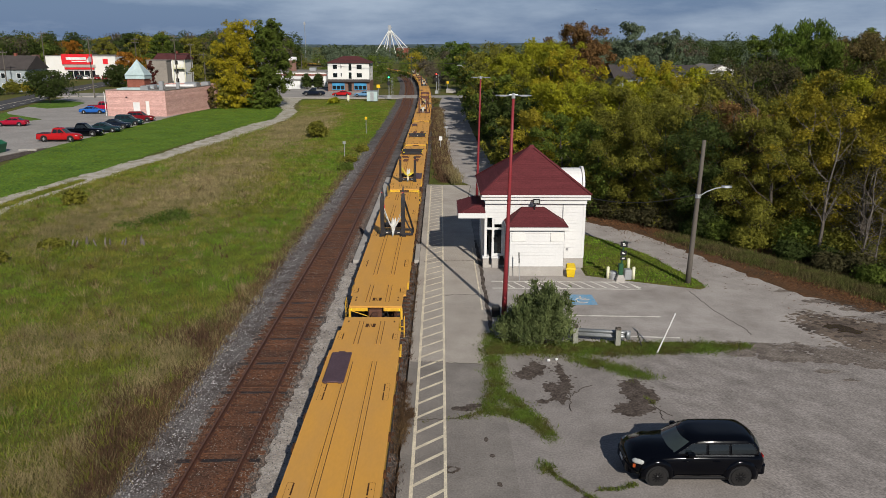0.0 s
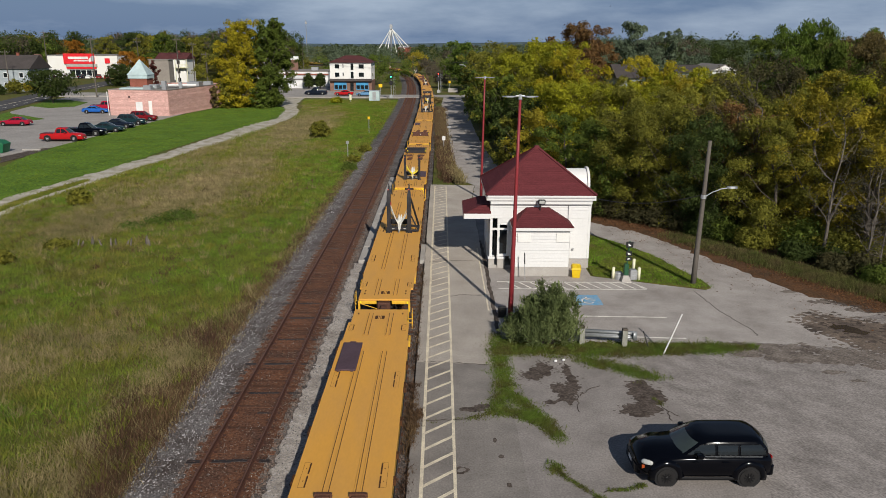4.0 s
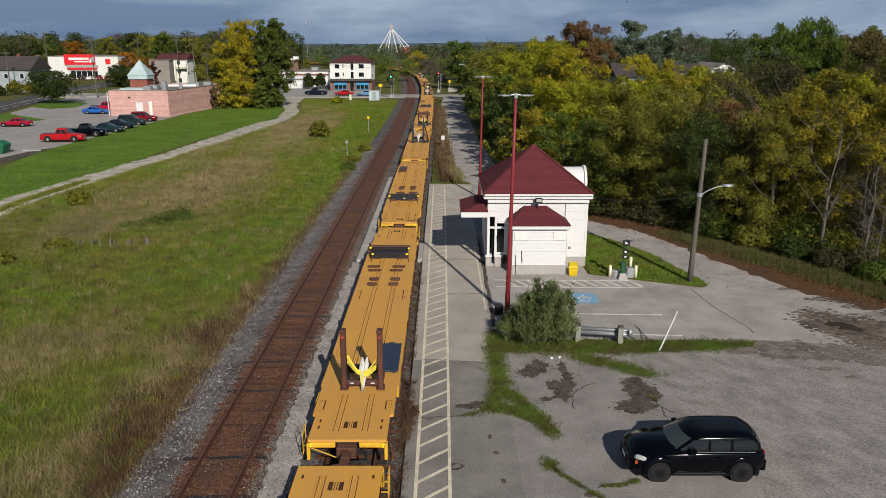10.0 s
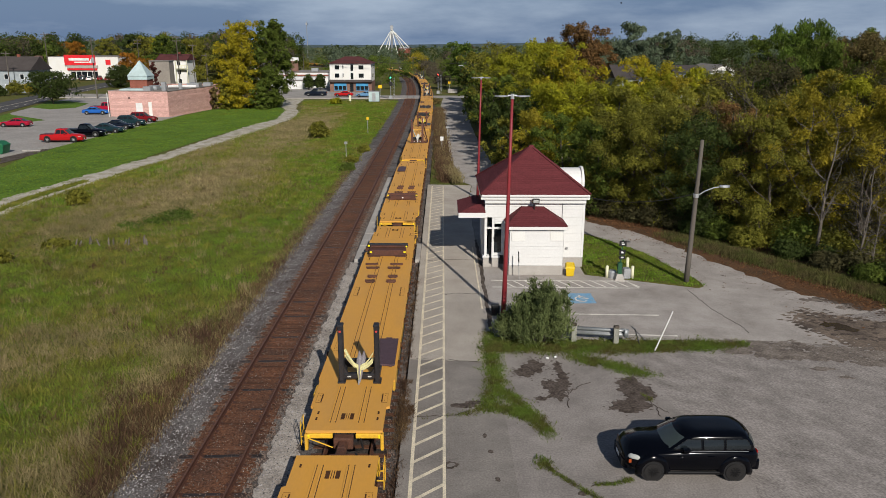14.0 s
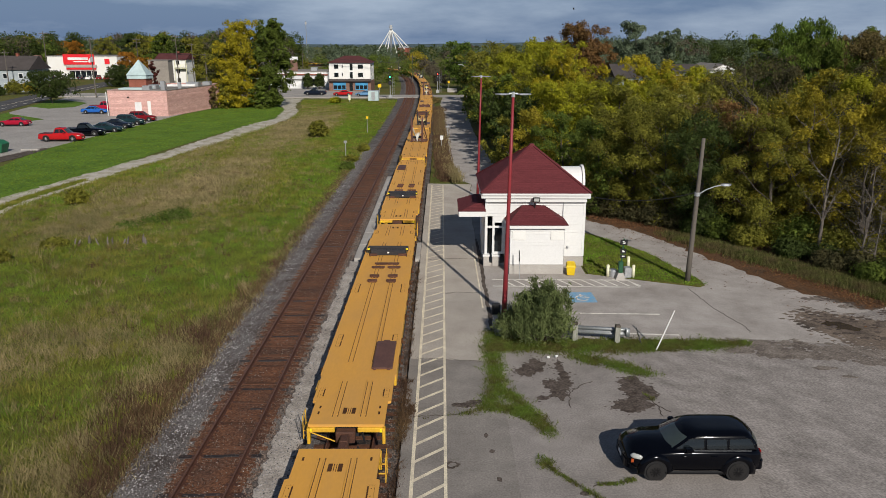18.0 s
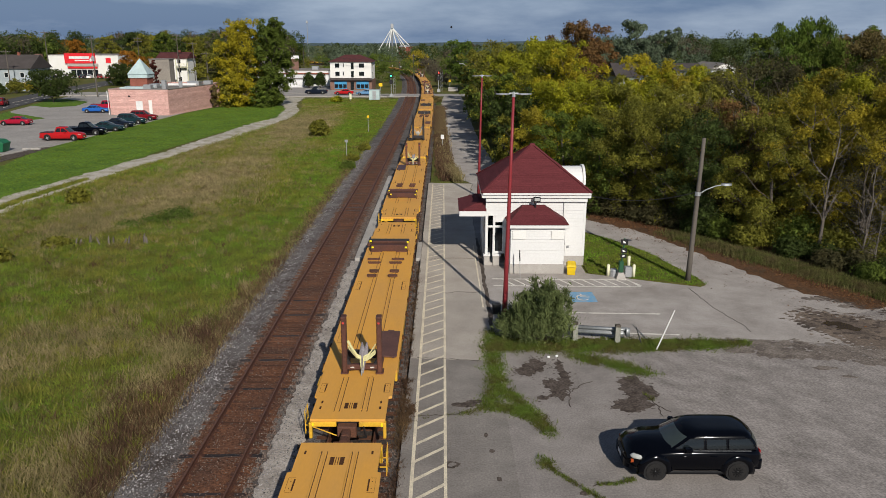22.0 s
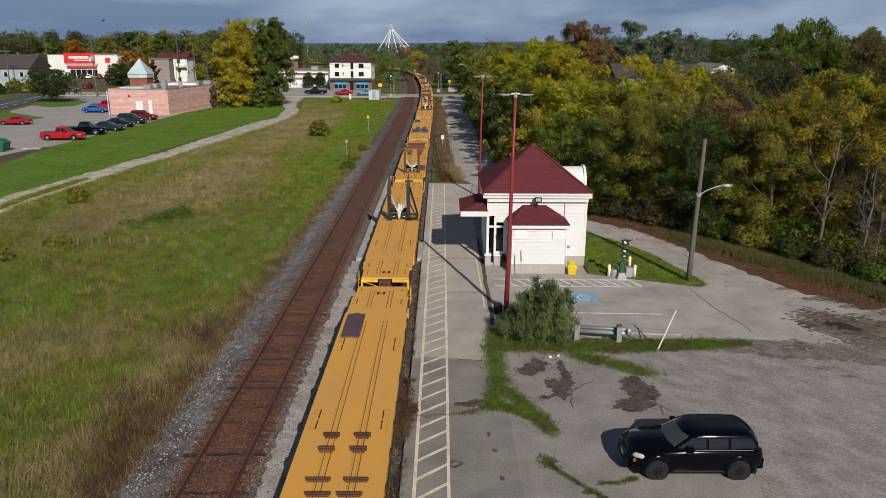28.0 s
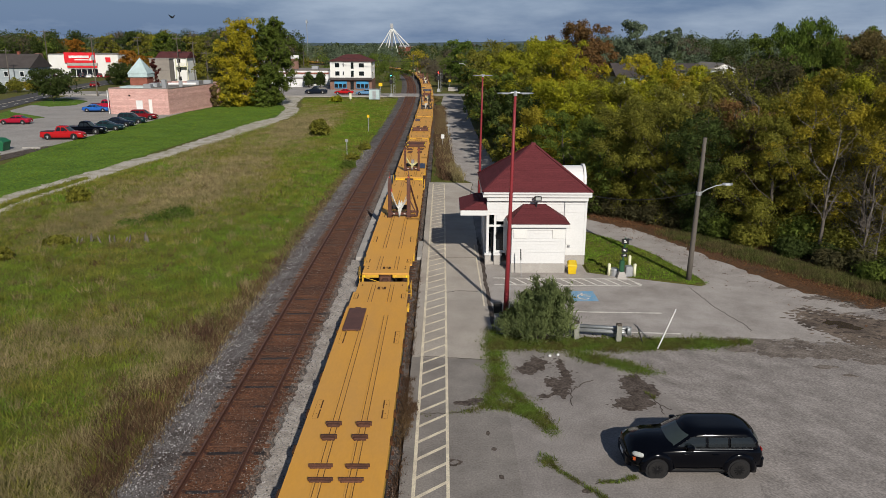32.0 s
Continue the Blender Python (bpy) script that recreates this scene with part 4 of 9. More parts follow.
slash = Mesh().put([(0, 0, 0.004), (0.12, 0, 0.004), (-0.52, 1.18, 0.004), (-0.64, 1.18, 0.004)], [(0, 1, 2, 3)]).data("slash", M["paint_white"])
for k in range(12):
    ob = new("slash", slash)
    ob.parent = lotmarks
    ob.matrix_basis = pose(4.0 + k * 0.62, 38.05, 0)
for p, q in (((2.9, 38.0), (10.8, 37.85)), ((2.9, 39.2), (10.45, 39.05)), ((10.4, 39.1), (10.8, 37.85)), ((2.9, 34.0), (10.7, 33.7)), ((8.2, 31.25), (10.8, 31.05))):
    part("line", Mesh().beam((*p, 0.003), (*q, 0.003), 0.11, 0.004), M["paint_white"], lotmarks)
part("bay_sign", Mesh().prism([(6.75, 35.4), (8.02, 35.4), (8.0, 36.95), (6.72, 36.95)], 0.001, 0.004), M["paint_blue"], lotmarks, "blue accessible parking square")
ring = Mesh()
for k in range(14):
    a0, a1 = radians(40 + k * 20), radians(60 + k * 20)
    ring.beam((7.35 + 0.3 * math.cos(a0), 36.05 + 0.38 * math.sin(a0), 0.006), (7.35 + 0.3 * math.cos(a1), 36.05 + 0.38 * math.sin(a1), 0.006), 0.09, 0.003)
ring.beam((7.3, 36.2, 0.006), (7.35, 36.65, 0.006), 0.1, 0.003).beam((7.35, 36.2, 0.006), (7.75, 36.15, 0.006), 0.09, 0.003)
part("bay_symbol", ring, M["paint_white"], lotmarks, "worn white accessible symbol")
structure("edge_paint", Mesh().prism([(2.12, 34.6), (2.2, 34.6), (2.16, 46.2), (2.08, 46.2)], 0.001, 0.007), M["paint_yellow"], "faded yellow edge line of the platform", "marking")
# dark strip laid along the platform edge to stand for the kerb's shade
flat("edge_gap", [(2.34, 31.5), (2.52, 31.5), (2.54, 42), (2.5, 48), (2.34, 48)], 0.006, M["stain"], "dark strip painted as the kerb's shade along the platform edge", "soil", 0.008, 0.05, 0.3, 71)

# dark patches and cracks in the yard
for i, pts in enumerate(([(3.12, 27.01), (3.30, 26.86), (3.65, 26.75), (3.89, 27.06), (4.23, 27.38), (4.36, 27.86), (4.20, 28.25), (3.91, 28.54), (3.53, 27.87), (3.06, 27.33)],
                         [(4.78, 28.03), (4.76, 27.32), (4.78, 26.60), (4.56, 26.30), (4.33, 26.50), (4.04, 26.35), (3.97, 26.00), (4.22, 25.48), (4.13, 25.11), (3.74, 25.06), (3.65, 24.84), (4.01, 24.75), (4.25, 24.97), (4.59, 24.70), (4.74, 25.02), (4.89, 25.62), (5.10, 25.86), (5.16, 26.20), (5.06, 27.22), (4.99, 27.86), (4.87, 28.31)],
                         [(6.84, 25.71), (7.10, 25.01), (6.60, 24.70), (6.19, 24.26), (6.62, 23.92), (7.21, 23.84), (7.83, 24.26), (7.64, 24.70), (8.15, 25.01), (8.13, 25.71), (7.76, 26.80), (7.18, 26.70)])):
    flat("asphalt_patch", pts, 0.003, M["stain"], "dark crumbled patch in the asphalt", "patch", 0.006, 0.11, 0.09, 30 + i)
    fray("crumbs", pts, 0.0036, M["stain"], "dark crumbs round a broken patch of asphalt", 90, 0.14, 0.08, 60 + i)
for i, (x, y, a, b) in enumerate(((0.95, 24.35, 0.5, 0.2), (1.35, 24.6, 0.35, 0.16), (1.6, 22.2, 0.08, 0.16), (1.75, 21.2, 0.09, 0.1), (1.85, 19.6, 0.08, 0.12), (3.5, 18.3, 0.22, 0.2), (4.3, 18.9, 0.16, 0.12))):
    flat("asphalt_patch", [(x + a * math.cos(t), y + b * math.sin(t)) for t in np.linspace(0, 2 * math.pi, 12, endpoint=False)], 0.003, M["stain"], "small dark worn spot in the asphalt", "patch", 0.006, 0.04, 0.07, 90 + i)
for i, pts in enumerate(([(-0.9, 23.5), (0.4, 23.6), (1.5, 24.0)], [(0.3, 36.7), (0.9, 37.0), (1.8, 36.8), (2.3, 37.1)], [(-0.9, 28.5), (0.2, 28.4), (1.9, 28.2)], [(13.3, 37.6), (13.6, 34.5), (14.2, 32.0), (14.1, 31.2)],
                         [(4.9, 28.4), (5.05, 27.0), (4.9, 25.2), (4.7, 24.0)], [(5.0, 25.4), (5.5, 26.0), (6.1, 26.4)], [(7.7, 26.0), (7.8, 25.0), (7.95, 24.2), (7.85, 23.4)], [(7.95, 24.3), (8.4, 23.7)], [(3.5, 20.3), (4.5, 18.85), (5.2, 18.0)], [(4.6, 19.25), (6.0, 19.6)], [(-0.9, 43.0), (0.8, 43.3), (2.4, 43.2)])):
    w = wavy(pts, 0.16, 0.05, 50 + i, closed=False)
    m = Mesh()
    for p, q in zip(w, w[1:]):
        m.beam((*p, 0.004), (*q, 0.004), 0.03, 0.008)
    structure("crack", m, M["stain"], "dark crack across the asphalt", "crack")


# ---- grass ----
def blades(name, pts, material, label, height=(0.15, 0.4), width=0.035, per=5, spread=0.14, seed=1, z=0.0, lean=0.5):
    """Tufts of blades, three corners each, at places in plan."""
    r = np.random.default_rng(seed)
    pts = np.repeat(np.asarray(pts, float), per, 0)
    n = len(pts)
    base = np.c_[pts + r.normal(0, spread, (n, 2)), np.full(n, z)]
    a, h = r.uniform(0, 2 * np.pi, n), r.uniform(*height, n)
    side = np.c_[np.cos(a), np.sin(a), 0 * a] * (width * r.uniform(0.6, 1.5, n))[:, None]
    b = r.uniform(0, 2 * np.pi, n)
    tip = base + np.c_[np.cos(b) * h * lean * r.random(n), np.sin(b) * h * lean * r.random(n), h]
    return structure(name, quads(name, np.stack([base - side, base + side, tip], 1), material, 3), material, label, "grass", "stuff")


def inside(pts, poly):
    x, y = pts[:, 0], pts[:, 1]
    ok = np.zeros(len(pts), bool)
    for (x0, y0), (x1, y1) in zip(poly, poly[1:] + poly[:1]):
        if y0 != y1:
            ok ^= ((y0 > y) != (y1 > y)) & (x < (x1 - x0) * (y - y0) / (y1 - y0) + x0)
    return ok


r = np.random.default_rng(11)
FIELD = [(-9.8, 13), (-9.85, 60), (-9.7, 120), (-10.7, 182), (-33, 182), (-28, 150), (-26.4, 130), (-29, 109), (-31, 89), (-33.5, 66), (-34.4, 54), (-46, 34), (-40, 13)]


def patchy(p, s, seed):
    """A slow uneven field of values from 0 to 1 over the plan."""
    q = np.random.default_rng(seed)
    v = np.zeros(len(p))
    for f in (1.0, 2.1, 4.3):
        d, ph = q.uniform(0, 6.28, 4), q.uniform(0, 6.28, 4)
        for a, b in zip(d, ph):
            v += np.sin((p[:, 0] * np.cos(a) * 1.6 + p[:, 1] * np.sin(a)) * f / s + b) / f
    return np.clip(0.5 + v / 7, 0, 1)


p = np.c_[r.uniform(-48, -9.7, 130000), 13 + 165 * r.random(130000) ** 1.7]
p = p[inside(p, FIELD)]
# where the grass has dried out, and where it stays green: x, y, spread across and along, amount
DRY = [(-21.3, 78, 4, 10, 0.5), (-23.2, 66, 4, 7, 0.5), (-25.4, 58, 4, 5, 0.5), (-23.1, 112, 4.5, 16, 0.5), (-26.4, 52, 4, 4, 0.3), (-27, 45.5, 4, 4, 0.12), (-11.6, 31.0, 1.6, 2.0, 0.4), (-11.1, 26, 1.8, 2.6, 0.5), (-10.2, 35, 0.6, 3, 0.3), (-11, 20.5, 1.8, 3, 0.5),
       (-16.5, 31.4, 3, 2.4, 0.3), (-18.8, 27.5, 3, 2.5, 0.25), (-21.5, 140, 4, 14, 0.3), (-15, 160, 6, 14, -0.3), (-13, 130, 4, 16, -0.25),
       (-10.6, 68, 2.6, 12, -0.4), (-11.6, 53, 2.6, 6, -0.5), (-12.4, 42, 2.2, 5, -0.5), (-12.8, 105, 3.6, 20, -0.35), (-14.6, 39.5, 2.6, 3.2, -0.45), (-20.4, 36, 2.5, 2.2, -0.3), (-15.1, 24.8, 2.0, 2.0, -0.3), (-15.8, 49.5, 2.8, 3.6, -0.4), (-14.1, 28.0, 1.8, 2.0, -0.3), (-13.6, 33.5, 1.8, 2.5, -0.3), (-12.4, 78, 2.6, 14, -0.3), (-20.5, 52, 2.2, 2.4, -0.5), (-26, 38, 4, 2.5, -0.3)]
dry = 0.175 + 0.3 * patchy(p, 5, 3) + 0.25 * patchy(p, 1.7, 4) + 0.25 * (patchy(p, 0.8, 6) - 0.5) + r.normal(0, 0.13, len(p))
for x_, y_, sx_, sy_, k_ in DRY:
    dry += k_ * np.exp(-((p[:, 0] - x_) / sx_) ** 2 - ((p[:, 1] - y_) / sy_) ** 2)
red = np.clip(1.22 - (-9.8 - p[:, 0]) / np.where(p[:, 1] < 29, 2.4, 1.5), 0, 1) * (p[:, 1] < 44) + 1.2 * (patchy(p, 1.9, 8) - 0.52) * np.clip(1.9 - (-9.8 - p[:, 0]) / 3.5, 0, 1) + r.normal(0, 0.2, len(p)) + 0.62 * np.exp(-((p[:, 0] - -11.7) / 1.6) ** 2 - ((p[:, 1] - 31.5) / 2.4) ** 2) + 0.62 * np.exp(-((p[:, 0] - -11.0) / 1.5) ** 2 - ((p[:, 1] - 24.1) / 2.6) ** 2)
k_red, k_dry = red > 0.72, (dry > 0.62) & (red <= 0.72)
k_green = ~k_red & ~k_dry
near = p[:, 1] < 60
fresh = 0.75 - dry + 0.5 * (patchy(p, 3.2, 21) - 0.5) + r.normal(0, 0.12, len(p))
k_fresh = k_green & (fresh > 0.36)
k_green &= ~k_fresh
blades("fresh_grass", p[k_fresh & near], M["blade_fresh"], "fresh bright green grass beside the track", (0.06, 0.2), 0.0115, 11, 0.24, 81, -0.34, 1.5)
blades("fresh_grass", p[k_fresh & ~near], M["blade_fresh"], "fresh bright green grass further along the track", (0.1, 0.26), 0.04, 5, 0.35, 82, -0.34, 1.3)
blades("field_grass", p[k_green & near], M["blade"], "tall green grass of the field", (0.08, 0.24), 0.0105, 11, 0.24, 1, -0.34, 1.5)
blades("field_grass", p[k_green & ~near], M["blade"], "tall green grass further off in the field", (0.12, 0.3), 0.04, 5, 0.35, 2, -0.34, 1.3)
blades("dry_grass", p[k_dry & near], M["blade_dry"], "dry straw-coloured grass of the field", (0.1, 0.36), 0.009, 11, 0.24, 3, -0.34, 1.5)
blades("dry_grass", p[k_dry & ~near], M["blade_dry"], "dry straw-coloured grass further off", (0.14, 0.36), 0.036, 5, 0.35, 4, -0.34, 1.3)
blades("dead_weeds", p[k_red], M["blade_red"], "dark brown dead weeds along the ballast", (0.15, 0.42), 0.014, 9, 0.22, 5, -0.34, 1.0)

edge = np.c_[-9.8 + 0.3 * r.normal(0, 1, 1500) * (0.4 + 0.6 * np.sin(np.linspace(0, 40, 1500)) ** 2), np.linspace(13, 78, 1500) + r.normal(0, 0.3, 1500)]
blades("dead_weeds", edge[::2], M["blade_red"], "ragged dead weeds creeping over the ballast", (0.1, 0.36), 0.011, 9, 0.2, 85, -0.3, 1.1)
blades("dry_grass", edge[1::2], M["blade_dry"], "dry grass creeping over the ballast", (0.1, 0.32), 0.009, 8, 0.2, 86, -0.3, 1.2)

# taller tufts that break up the field
q = np.c_[r.uniform(-34, -10, 1500), 14 + 80 * r.random(1500) ** 1.5]
q = q[inside(q, FIELD)]
w_ = r.random(len(q))
blades("grass_tufts", q[w_ < 0.45], M["blade"], "taller tufts of green grass in the field", (0.2, 0.5), 0.016, 40, 0.16, 61, -0.34, 1.3)
blades("dry_tufts", q[(w_ >= 0.45) & (w_ < 0.85)], M["blade_dry"], "taller tufts of straw in the field", (0.25, 0.65), 0.009, 36, 0.18, 62, -0.34, 1.2)
blades("brown_tufts", q[w_ >= 0.85], M["blade_red"], "tufts of dead brown weeds in the field", (0.2, 0.5), 0.012, 36, 0.22, 63, -0.34, 1.2)


def along(pts, n, w, seed):
    q = np.random.default_rng(seed)
    out = []
    pts = [np.array(a, float) for a in pts]
    ln = [np.linalg.norm(b - a) for a, b in zip(pts, pts[1:])]
    for a, b, d in zip(pts, pts[1:], ln):
        k = max(1, int(n * d / sum(ln)))
        out.append(a + (b - a) * q.random((k, 1)) + q.normal(0, w, (k, 2)))
    return np.concatenate(out)


STRIP = [([(2.35, 31.3), (2.2, 28.5), (2.3, 25.7), (1.8, 24.2)], 620, 0.17), ([(2.0, 24.3), (0.9, 23.65)], 26, 0.05), ([(0.9, 23.65), (-0.8, 23.35)], 4, 0.02), ([(2.4, 25.6), (3.2, 23.9), (3.8, 22.3)], 300, 0.13),
         ([(1.8, 24.2), (2.6, 24.0), (3.4, 23.4)], 200, 0.12), ([(2.5, 29.9), (6, 29.7), (9, 29.85)], 1500, 0.36), ([(9, 29.85), (12.2, 30.1)], 420, 0.28), ([(8.6, 29.5), (11.0, 29.75), (13.6, 30.15)], 350, 0.16), ([(5.6, 28.7), (7.4, 27.7), (8.3, 27.0)], 300, 0.22),
         ([(3.3, 20.7), (3.45, 20.3)], 34, 0.06)]
CRACK_WEEDS = [([(3.5, 20.2), (3.9, 19.6), (4.5, 18.85), (4.9, 18.3)], 70, 0.03), ([(4.65, 19.3), (5.3, 19.35), (5.8, 19.55)], 30, 0.025), ([(5.6, 19.5), (5.9, 19.6)], 14, 0.05), ([(7.75, 25.2), (7.95, 24.6)], 10, 0.04)]
blades("crack_weeds", np.concatenate([along(a, n, w, 40 + i) for i, (a, n, w) in enumerate(CRACK_WEEDS)]), M["weed"], "green weeds growing along a crack", (0.02, 0.1), 0.012, 12, 0.05, 46, 0.0, 1.4)
blades("weeds", np.concatenate([along(a, n, w, i) for i, (a, n, w) in enumerate(STRIP)]), M["weed"], "low green weeds growing from the cracks", (0.02, 0.13), 0.015, 13, 0.13, 6, 0.0, 1.6)
blades("dead_weeds", np.concatenate([along([(-1.32, 12), (-1.3, 20)], 160, 0.08, 3), along([(-1.26, 21.4), (-1.24, 26.6)], 190, 0.1, 4), along([(-1.3, 19), (-1.28, 42)], 130, 0.05, 5)]), M["blade_red"], "dead brown stalks below the platform edge", (0.08, 0.3), 0.014, 6, 0.1, 7, -0.2, 1.0)
blades("dead_weeds", np.concatenate([along([(-1.2, 21.5), (-1.16, 26.4)], 120, 0.08, 8), along([(-1.15, 22.8), (-0.95, 24.2)], 90, 0.1, 9), along([(-1.2, 27), (-1.2, 41)], 60, 0.03, 10), along([(-1.2, 12), (-1.2, 21)], 80, 0.05, 11)]), M["blade_red"], "dark dead weeds spilling over the platform edge", (0.04, 0.2), 0.009, 8, 0.06, 12, 0.0, 1.4)
q = np.c_[r.uniform(8.4, 14.6, 5000), r.uniform(37.6, 49.6, 5000)]
blades("lawn_grass", q[inside(q, [(8.45, 40.3), (11.5, 38.95), (13.3, 38.35), (14.1, 37.95), (14.42, 38.15), (14.45, 38.9), (13.0, 44.4), (11.3, 47.8), (9.6, 49.6), (8.45, 49.6)])], M["blade_fresh"], "short green grass of the station lawn", (0.03, 0.1), 0.02, 5, 0.1, 8, 0.02, 0.8)
blades("path_grass_blades", np.concatenate([along([(-36.19, 50.98), (-35.93, 54.41), (-35.68, 58.44), (-35.75, 62.76), (-35.3, 66.85), (-34.81, 71.31)], 900, 0.22, 31), along([(-34.5, 48.4), (-34.1, 51.5), (-33.8, 55.2), (-34.2, 59.8), (-33.8, 63.8), (-33.4, 68.3), (-32.9, 73.4), (-32.4, 79.3), (-31.2, 84.4), (-30.4, 92.2)], 1000, 0.25, 32)]), M["blade"], "low green grass along the path", (0.05, 0.2), 0.03, 6, 0.2, 33, -0.3, 1.2)
q = np.c_[r.uniform(-52, -29, 9000), r.uniform(55, 160, 9000)]
q = q[inside(q, [(-50, 91.5), (-47.5, 80), (-44, 62), (-38.5, 58), (-36.7, 66), (-35.5, 78), (-34.8, 93), (-33.0, 111), (-31, 119), (-30, 133), (-31.4, 152), (-34.8, 159), (-43, 161), (-46, 150), (-49, 134)])]
blades("lawn_blades", q, M["blade_fresh"], "short mown grass blades of the lawn", (0.04, 0.12), 0.028, 6, 0.3, 71, -0.31, 1.5)
blades("bank_grass", np.concatenate([along([(0.9, 69.5), (0.35, 82), (-0.1, 106), (-0.5, 150)], 700, 0.32, 4), along([(1.5, 69), (1.1, 76)], 200, 0.2, 5)]), M["blade_dry"], "tall dry grass by the side road", (0.25, 0.8), 0.028, 7, 0.25, 9, 0.0, 0.8)
blades("bank_weeds", along([(0.7, 69.5), (0.2, 82), (-0.2, 106), (-0.6, 150)], 2300, 0.36, 14), M["blade_red"], "dark brown dead weeds by the side road", (0.2, 0.8), 0.028, 7, 0.25, 19, 0.0, 0.8)
blades("verge_grass", along([(25.2, 33.2), (23.7, 36.0), (22.3, 38.6), (20.6, 41.4), (18.5, 44.9), (16.0, 49.0)], 5200, 0.48, 6), M["verge"], "uneven green grass at the edge of the wood", (0.08, 0.34), 0.016, 8, 0.3, 10, 0.0, 0.7)
lit = np.concatenate([along([(22.7, 35.0), (20.7, 38.6), (18.6, 44.8), (15.2, 51.2), (11.4, 54.8)], 5500, 0.6, 7), along([(22.3, 34.8), (18.3, 43.8), (12.5, 52.5)], 900, 1.1, 8), along([(18.5, 33.5), (16.5, 40.0), (13.5, 46.5)], 160, 1.6, 9)])
blades("fallen_leaves", lit, M["leaf_litter"], "scattered fallen brown leaves", (0.01, 0.05), 0.04, 2, 0.1, 11, 0.006, 3.0)


# ---- trees ----
def crown_points(r, n, blobs, loose=0.2):
    """Places and outward ways on the shells of many overlapping clumps."""
    w = np.array([b[3] ** 2 for b in blobs])
    pick = r.choice(len(blobs), n, p=w / w.sum())
    d = r.normal(0, 1, (n, 3))
    d /= np.linalg.norm(d, axis=1)[:, None]
    b = np.array(blobs)[pick]
    rad = b[:, 3] * np.where(r.random(n) < 0.14, r.uniform(0.1, 0.65, n), r.normal(0.95, loose, n))
    return b[:, :3] + d * rad[:, None] * np.array([1, 1, 0.85]), d


def leaf_quads(r, c, d, size, slim=0.62, rise=0.0):
    n = len(c)
    u = np.cross(d, r.normal(0, 1, (n, 3)))
    if rise:
        u = u * (1 - rise) + np.array([0, 0, rise]) + d * 0.4 * rise
    u /= np.linalg.norm(u, axis=1)[:, None] + 1e-9
    nrm = d * 0.85 + r.normal(0, 0.55, (n, 3)) + np.array([0, 0, 0.3])
    v = np.cross(nrm, u)
    v /= np.linalg.norm(v, axis=1)[:, None] + 1e-9
    s = size * r.uniform(0.55, 1.35, (n, 1))
    s *= np.where(r.random((n, 1)) < 0.12, 1.9, 1.0)
    return np.stack([c - u * s, c - v * s * slim * 1.3, c + u * s * 0.9 + v * s * slim], 1)


def spray_points(r, n, sprays):
    """Leaf places and outward ways in loose flat sprays (x, y, z, radius) at the ends of the twigs."""
    b = np.array(sprays)
    w = b[:, 3] ** 2
    b = b[r.choice(len(b), n, p=w / w.sum())]
    d = np.clip(r.normal(0, 1, (n, 3)), -1.9, 1.9)
    c = b[:, :3] + d * b[:, 3:] * np.array([0.47, 0.47, 0.3]) - np.c_[np.zeros((n, 2)), 0.1 * b[:, 3] * (d[:, 0] ** 2 + d[:, 1] ** 2)]
    return c, d / (np.linalg.norm(d, axis=1)[:, None] + 1e-9)


